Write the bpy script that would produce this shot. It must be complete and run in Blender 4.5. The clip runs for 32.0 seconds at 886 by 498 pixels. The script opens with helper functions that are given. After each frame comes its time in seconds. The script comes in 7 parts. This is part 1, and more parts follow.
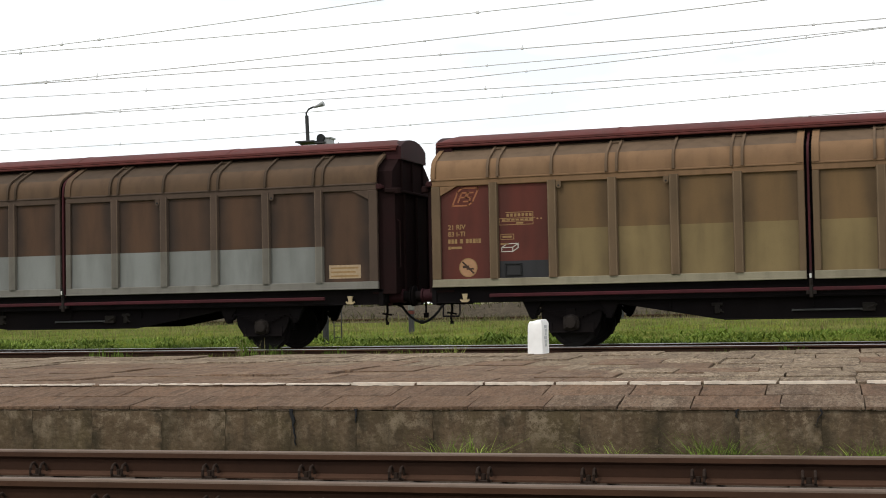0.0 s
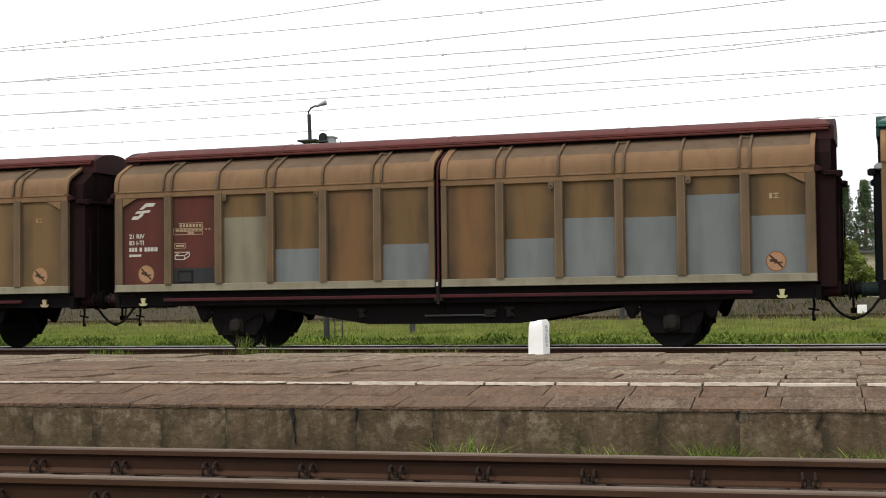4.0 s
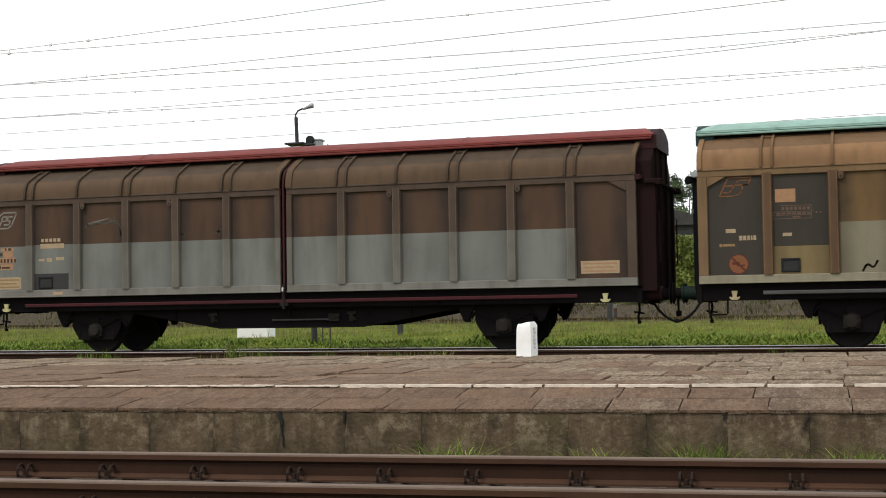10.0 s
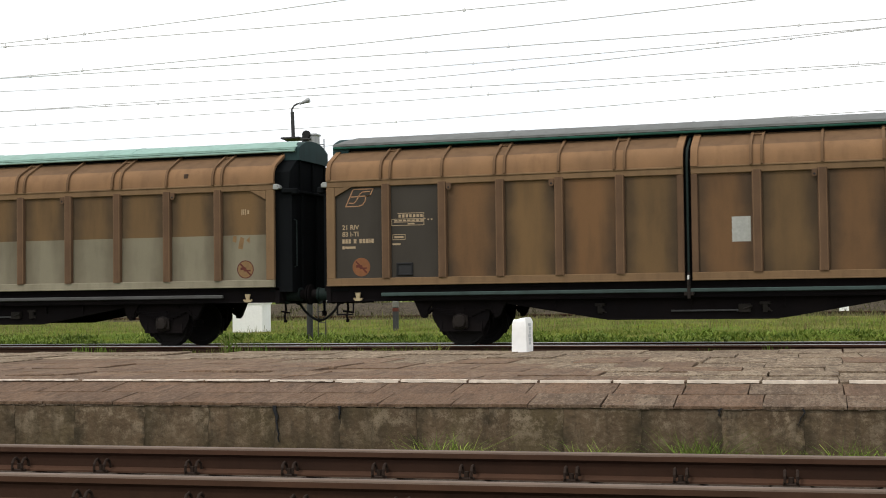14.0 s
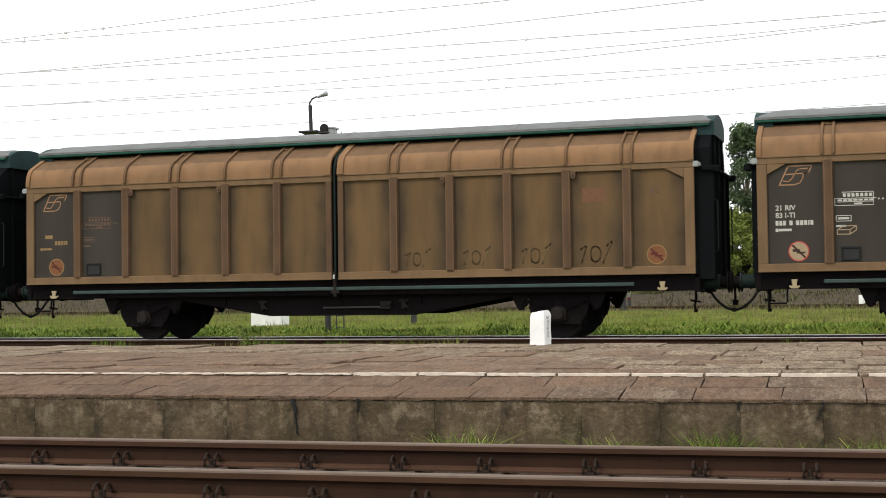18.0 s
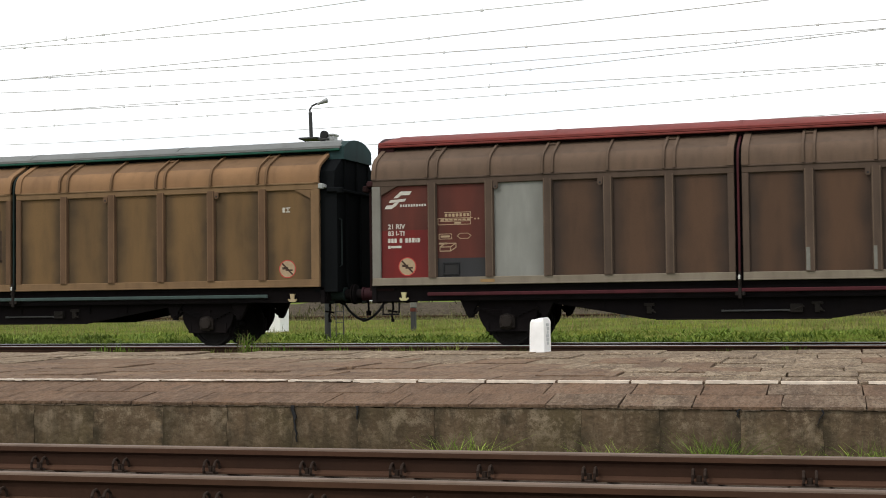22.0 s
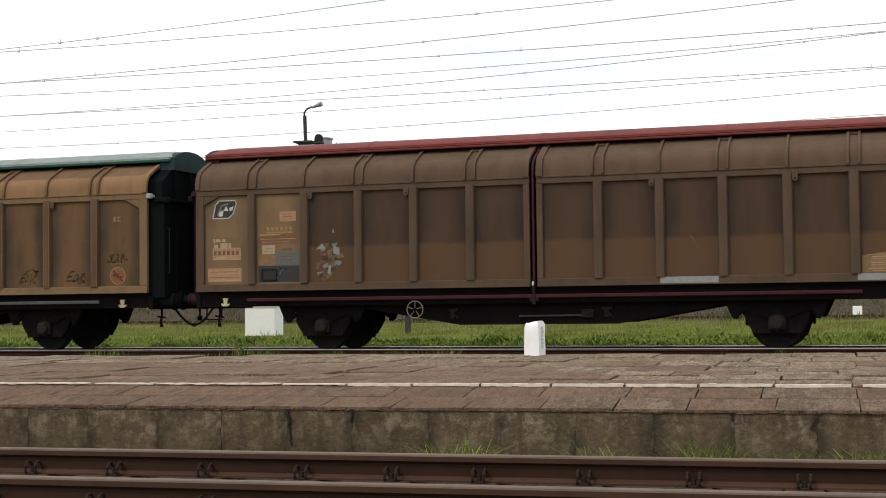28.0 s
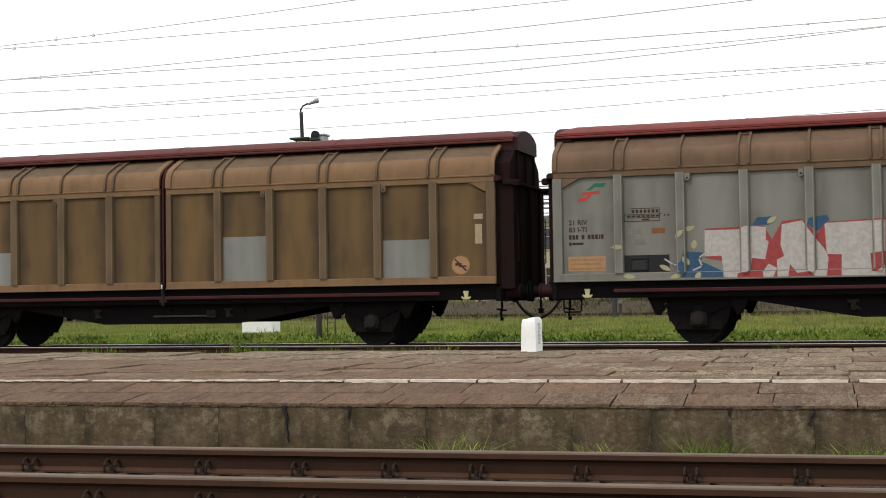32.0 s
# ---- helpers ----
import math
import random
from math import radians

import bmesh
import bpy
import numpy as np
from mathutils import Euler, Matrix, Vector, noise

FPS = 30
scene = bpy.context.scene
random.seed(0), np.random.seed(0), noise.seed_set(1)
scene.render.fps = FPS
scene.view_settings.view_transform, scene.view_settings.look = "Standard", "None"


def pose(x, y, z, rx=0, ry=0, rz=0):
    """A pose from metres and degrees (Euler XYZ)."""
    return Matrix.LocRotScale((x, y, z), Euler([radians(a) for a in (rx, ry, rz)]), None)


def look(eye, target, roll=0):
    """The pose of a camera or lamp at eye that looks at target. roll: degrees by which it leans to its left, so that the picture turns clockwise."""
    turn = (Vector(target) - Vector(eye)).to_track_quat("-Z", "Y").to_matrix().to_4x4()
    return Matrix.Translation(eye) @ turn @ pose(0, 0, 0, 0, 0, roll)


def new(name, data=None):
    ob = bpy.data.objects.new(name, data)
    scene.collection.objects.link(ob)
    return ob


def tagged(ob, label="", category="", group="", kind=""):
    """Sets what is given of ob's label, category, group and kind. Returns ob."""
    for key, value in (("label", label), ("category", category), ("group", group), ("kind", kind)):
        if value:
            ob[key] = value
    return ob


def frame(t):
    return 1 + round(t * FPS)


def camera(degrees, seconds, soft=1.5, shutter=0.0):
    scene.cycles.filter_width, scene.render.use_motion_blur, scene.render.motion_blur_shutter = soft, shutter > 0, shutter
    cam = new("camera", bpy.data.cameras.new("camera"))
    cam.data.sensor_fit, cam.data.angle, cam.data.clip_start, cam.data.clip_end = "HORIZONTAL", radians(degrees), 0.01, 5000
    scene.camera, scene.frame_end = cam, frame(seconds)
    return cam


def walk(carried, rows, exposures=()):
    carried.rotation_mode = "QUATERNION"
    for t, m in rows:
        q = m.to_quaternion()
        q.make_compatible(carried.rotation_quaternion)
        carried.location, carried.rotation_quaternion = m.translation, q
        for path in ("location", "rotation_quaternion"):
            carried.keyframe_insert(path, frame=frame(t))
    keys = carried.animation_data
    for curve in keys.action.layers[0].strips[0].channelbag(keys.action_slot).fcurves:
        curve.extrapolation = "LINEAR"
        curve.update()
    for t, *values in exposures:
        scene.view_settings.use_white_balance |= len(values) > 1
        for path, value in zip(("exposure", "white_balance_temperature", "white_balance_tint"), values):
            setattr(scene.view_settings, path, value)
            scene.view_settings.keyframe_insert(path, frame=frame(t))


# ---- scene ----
# ---- camera: held by hand beside the line, turning by fractions of a degree ----
EYE = (0.0, -26.414, 0.891)
cam = camera(34.63, 32.0, soft=0.95, shutter=0.08)


def view(yaw, pitch, roll):
    return pose(*EYE, 90 + pitch, 0, yaw) @ pose(0, 0, 0, 0, 0, roll)


walk(cam, [(t, view(a, b, c)) for t, a, b, c in (
    (0.0, 17.867, 2.178, -1.114), (0.5, 17.87, 2.212, -1.095), (1.0, 17.866, 2.196, -1.179), (1.5, 17.867, 2.181, -1.13), (2.0, 17.867, 2.212, -1.112),
    (2.5, 17.933, 2.252, -1.119), (3.0, 17.949, 2.257, -0.981), (3.5, 17.947, 2.187, -0.737), (5.5, 17.844, 2.158, -0.766), (6.0, 17.827, 2.157, -0.82),
    (6.5, 17.789, 2.179, -0.627), (7.0, 17.737, 2.201, -0.78), (7.5, 17.69, 2.214, -0.779), (8.0, 17.649, 2.184, -0.824), (8.5, 17.619, 2.196, -0.81),
    (9.0, 17.567, 2.227, -0.933), (9.5, 17.528, 2.249, -0.957), (10.0, 17.42, 2.259, -0.945), (10.5, 17.353, 2.228, -0.967), (11.0, 17.316, 2.242, -0.945),
    (11.5, 17.313, 2.262, -0.916), (12.0, 17.309, 2.265, -1.009), (12.5, 17.322, 2.231, -0.904), (13.0, 17.314, 2.157, -0.834), (13.5, 17.255, 2.108, -0.807),
    (14.0, 17.255, 2.067, -0.724), (14.5, 17.302, 1.966, -0.713), (16.5, 17.954, 1.791, -0.807), (17.0, 17.965, 1.83, -0.867), (17.5, 17.952, 1.801, -0.808),
    (18.0, 17.981, 1.801, -0.788), (18.5, 17.975, 1.789, -0.835), (19.0, 17.973, 1.846, -0.896), (19.5, 17.972, 1.922, -0.967), (20.0, 17.98, 1.937, -0.457),
    (20.5, 17.96, 1.94, -0.314), (21.0, 17.971, 1.966, -0.366), (21.5, 17.969, 2.038, -0.419), (22.0, 17.972, 2.08, -0.693), (22.5, 17.959, 2.151, -0.741),
    (23.0, 17.917, 2.147, -0.698), (23.5, 17.887, 2.165, -0.789), (24.0, 17.892, 2.217, -0.755), (24.5, 17.864, 2.238, -0.85), (25.0, 17.822, 2.215, -0.661),
    (25.5, 17.8, 2.197, -0.709), (27.5, 17.735, 2.181, -0.701), (28.0, 17.747, 2.216, -0.719), (28.5, 17.776, 2.236, -0.824), (29.0, 17.784, 2.201, -0.813),
    (29.5, 17.773, 2.126, -0.803), (30.0, 17.719, 2.088, -0.812), (30.5, 17.697, 2.085, -0.855), (31.0, 17.672, 2.127, -0.876), (31.5, 17.659, 2.121, -0.89),
    (32.0, 17.622, 2.066, -0.861),
)], [(0, 0.0), (1, 0.04), (3, 0.10), (6, 0.26), (8, 0.28), (10, 0.12), (14, 0.12), (17, 0.30), (19, 0.34), (21, 0.22), (23, 0.08), (25, 0.0), (28, 0.0), (30, 0.08), (32, 0.10)])

# ---- daylight: bright thin overcast with a veiled sun ----
SUN_ELEVATION, SUN_AZIMUTH = 52.0, 215.0
world = bpy.data.worlds.new("overcast_sky")
scene.world = world
world.use_nodes = True
wn = world.node_tree.nodes
wl = world.node_tree.links
wn.clear()
w_out = wn.new("ShaderNodeOutputWorld")
w_bg = wn.new("ShaderNodeBackground")
w_sky = wn.new("ShaderNodeTexSky")
w_sky.sky_type, w_sky.sun_disc = "NISHITA", False
w_sky.sun_elevation, w_sky.sun_rotation = radians(SUN_ELEVATION), radians(SUN_AZIMUTH)
w_tint = wn.new("ShaderNodeMix")
w_tint.data_type = "RGBA"
w_tc = wn.new("ShaderNodeTexCoord")
w_map = wn.new("ShaderNodeMapping")
w_map.inputs["Scale"].default_value = (3, 3, 9)
w_noise = wn.new("ShaderNodeTexNoise")
w_noise.inputs["Scale"].default_value, w_noise.inputs["Detail"].default_value = 1.6, 5
w_ramp = wn.new("ShaderNodeValToRGB")
w_ramp.color_ramp.elements[0].position, w_ramp.color_ramp.elements[0].color = 0.36, (0.72, 0.72, 0.72, 1)
w_ramp.color_ramp.elements[1].position, w_ramp.color_ramp.elements[1].color = 0.5, (1, 1, 1, 1)
w_tint.inputs[7].default_value = (10.2, 10.4, 10.6, 1)
w_bg.inputs["Strength"].default_value = 0.118
wl.new(w_tc.outputs["Generated"], w_map.inputs["Vector"])
wl.new(w_map.outputs["Vector"], w_noise.inputs["Vector"])
wl.new(w_noise.outputs["Fac"], w_ramp.inputs["Fac"])
wl.new(w_ramp.outputs["Color"], w_tint.inputs[0])
wl.new(w_sky.outputs["Color"], w_tint.inputs[6])
wl.new(w_tint.outputs[2], w_bg.inputs["Color"])
wl.new(w_bg.outputs["Background"], w_out.inputs["Surface"])

sun_data = bpy.data.lights.new("sun", "SUN")
sun_data.energy, sun_data.angle, sun_data.color = 1.5, radians(6), (1.0, 0.95, 0.87)
sun = new("sun", sun_data)
a_, e_ = radians(SUN_AZIMUTH), radians(SUN_ELEVATION)
sun_from = Vector((math.sin(a_) * math.cos(e_), math.cos(a_) * math.cos(e_), math.sin(e_)))
sun.matrix_world = look(sun_from * 60, (0, 0, 0))


# ---- materials ----
def shader(name, rough=0.8, metal=0.0):
    m = bpy.data.materials.new(name)
    m.use_nodes = True
    n, l = m.node_tree.nodes, m.node_tree.links
    b = n["Principled BSDF"]
    b.inputs["Roughness"].default_value, b.inputs["Metallic"].default_value = rough, metal
    b.inputs["Specular IOR Level"].default_value = 0.5 if rough < 0.6 else 0.12 if rough < 0.94 else 0.02
    return m, n, l, b


def mixer(n, l, fac, a, b):
    """Mixes two colours, given as sockets or RGB triples."""
    x = n.new("ShaderNodeMix")
    x.data_type = "RGBA"
    for i, v in ((0, fac), (6, a), (7, b)):
        if hasattr(v, "node"):
            l.new(v, x.inputs[i])
        else:
            x.inputs[i].default_value = v if isinstance(v, float) else (*v, 1)
    return x.outputs[2]


def noise_fac(n, l, scale, lo, hi, coords="Object", stretch=None, detail=5.0, ragged=0.5):
    tc = n.new("ShaderNodeTexCoord")
    src = tc.outputs[coords]
    inf = n.new("ShaderNodeObjectInfo")
    sh = n.new("ShaderNodeVectorMath")
    sh.operation = "MULTIPLY_ADD"
    l.new(inf.outputs["Random"], sh.inputs[0])
    sh.inputs[1].default_value = (37.0, 91.0, 53.0)
    l.new(src, sh.inputs[2])
    src = sh.outputs["Vector"]
    if stretch:
        mp = n.new("ShaderNodeMapping")
        mp.inputs["Scale"].default_value = stretch
        l.new(src, mp.inputs["Vector"])
        src = mp.outputs["Vector"]
    t = n.new("ShaderNodeTexNoise")
    t.inputs["Scale"].default_value, t.inputs["Detail"].default_value = scale, detail
    t.inputs["Roughness"].default_value = ragged
    l.new(src, t.inputs["Vector"])
    r = n.new("ShaderNodeMapRange")
    r.inputs["From Min"].default_value, r.inputs["From Max"].default_value = lo, hi
    l.new(t.outputs["Fac"], r.inputs["Value"])
    return r.outputs["Result"]


def bump(n, l, b, scale, strength, distance=0.01, stretch=None):
    f = noise_fac(n, l, scale, 0.25, 0.75, stretch=stretch)
    k = n.new("ShaderNodeBump")
    k.inputs["Strength"].default_value, k.inputs["Distance"].default_value = strength, distance
    l.new(f, k.inputs["Height"])
    l.new(k.outputs["Normal"], b.inputs["Normal"])


def darker(c, k):
    return tuple(v * k for v in c)


def scale_fac(n, l, sock, k):
    m = n.new("ShaderNodeMath")
    m.operation = "MULTIPLY"
    l.new(sock, m.inputs[0])
    m.inputs[1].default_value = k
    return m.outputs[0]


def weathered(name, col, dust, soot=0.5, rough=0.75, grain=7.0, metal=0.0):
    """Old paint or steel: colour, brown dust in clouds, fine speckle and rain streaks."""
    m, n, l, b = shader(name, rough, metal)
    c = mixer(n, l, scale_fac(n, l, noise_fac(n, l, 1.3, 0.35, 0.7), soot), col, dust)
    c = mixer(n, l, scale_fac(n, l, noise_fac(n, l, 2.0, 0.48, 0.8, stretch=(2.4, 2.4, 0.5)), 0.4), c, darker(dust, 0.5))
    c = mixer(n, l, scale_fac(n, l, noise_fac(n, l, grain * 6, 0.5, 0.8), 0.25), c, darker(col, 0.55))
    l.new(c, b.inputs["Base Color"])
    bump(n, l, b, grain * 5, 0.25, 0.004)
    return m


def panel_paint(name, col, grime_shade, amount=0.9, worn=None):
    """Sheet-metal panel with grime and rain streaks; rib shade is painted in along its sides."""
    m, n, l, b = shader(name, 0.7)
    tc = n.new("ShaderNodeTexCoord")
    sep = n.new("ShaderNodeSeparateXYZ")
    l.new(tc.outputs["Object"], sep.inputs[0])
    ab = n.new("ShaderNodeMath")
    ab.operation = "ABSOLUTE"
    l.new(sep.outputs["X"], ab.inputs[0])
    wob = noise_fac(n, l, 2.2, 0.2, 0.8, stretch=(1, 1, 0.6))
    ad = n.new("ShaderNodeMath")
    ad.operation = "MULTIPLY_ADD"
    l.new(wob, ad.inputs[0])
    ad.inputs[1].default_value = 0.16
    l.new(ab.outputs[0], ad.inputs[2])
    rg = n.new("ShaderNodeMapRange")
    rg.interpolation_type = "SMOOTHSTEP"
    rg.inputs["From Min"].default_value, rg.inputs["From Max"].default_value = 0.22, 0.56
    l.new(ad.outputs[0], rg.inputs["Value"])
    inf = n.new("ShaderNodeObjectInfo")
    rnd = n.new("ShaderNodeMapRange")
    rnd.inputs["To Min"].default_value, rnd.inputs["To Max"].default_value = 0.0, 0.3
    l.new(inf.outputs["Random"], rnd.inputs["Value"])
    c = mixer(n, l, rnd.outputs["Result"], col, grime_shade)
    # sides darkened: soot and the ribs' shadow lines in one colour
    c = mixer(n, l, scale_fac(n, l, rg.outputs["Result"], amount), c, grime_shade)
    c = mixer(n, l, scale_fac(n, l, noise_fac(n, l, 1.6, 0.45, 0.75, stretch=(2.2, 2.2, 0.45)), 0.5), c, darker(grime_shade, 0.85))
    c = mixer(n, l, scale_fac(n, l, noise_fac(n, l, 1.1, 0.4, 0.75), 0.35), c, darker(col, 1.25))
    c = mixer(n, l, scale_fac(n, l, noise_fac(n, l, 45, 0.55, 0.8), 0.3), c, grime_shade)
    if worn:
        hz = n.new("ShaderNodeMath")
        hz.operation = "MULTIPLY_ADD"
        l.new(noise_fac(n, l, 1.7, 0.2, 0.8), hz.inputs[0])
        hz.inputs[1].default_value = 0.07
        l.new(sep.outputs["Z"], hz.inputs[2])
        dn = n.new("ShaderNodeMapRange")
        dn.interpolation_type = "SMOOTHSTEP"
        dn.inputs["From Min"].default_value, dn.inputs["From Max"].default_value = -0.10, -0.19
        l.new(hz.outputs[0], dn.inputs["Value"])
        c = mixer(n, l, scale_fac(n, l, dn.outputs["Result"], 0.6), c, worn)
    l.new(c, b.inputs["Base Color"])
    bump(n, l, b, 5, 0.1, 0.012)
    return m


def plain(name, col, rough=0.7, spread=0.25, metal=0.0):
    m, n, l, b = shader(name, rough, metal)
    c = mixer(n, l, scale_fac(n, l, noise_fac(n, l, 14, 0.35, 0.75), spread), col, darker(col, 0.45))
    l.new(c, b.inputs["Base Color"])
    return m


def foliage(name, c1, c2, rough=0.7, dry=None):
    """Leaves and blades: a tone for each, darker patches, and patches of dry growth."""
    m, n, l, b = shader(name, rough)
    g = n.new("ShaderNodeNewGeometry")
    c = mixer(n, l, g.outputs["Random Per Island"], c1, c2)
    if dry:
        c = mixer(n, l, scale_fac(n, l, noise_fac(n, l, 0.35, 0.46, 0.62, stretch=(1, 0.4, 1)), 0.75), c, dry)
    c = mixer(n, l, scale_fac(n, l, noise_fac(n, l, 0.9, 0.44, 0.6, stretch=(1, 0.3, 1)), 0.7), c, darker(c1, 0.45))
    l.new(c, b.inputs["Base Color"])
    return m


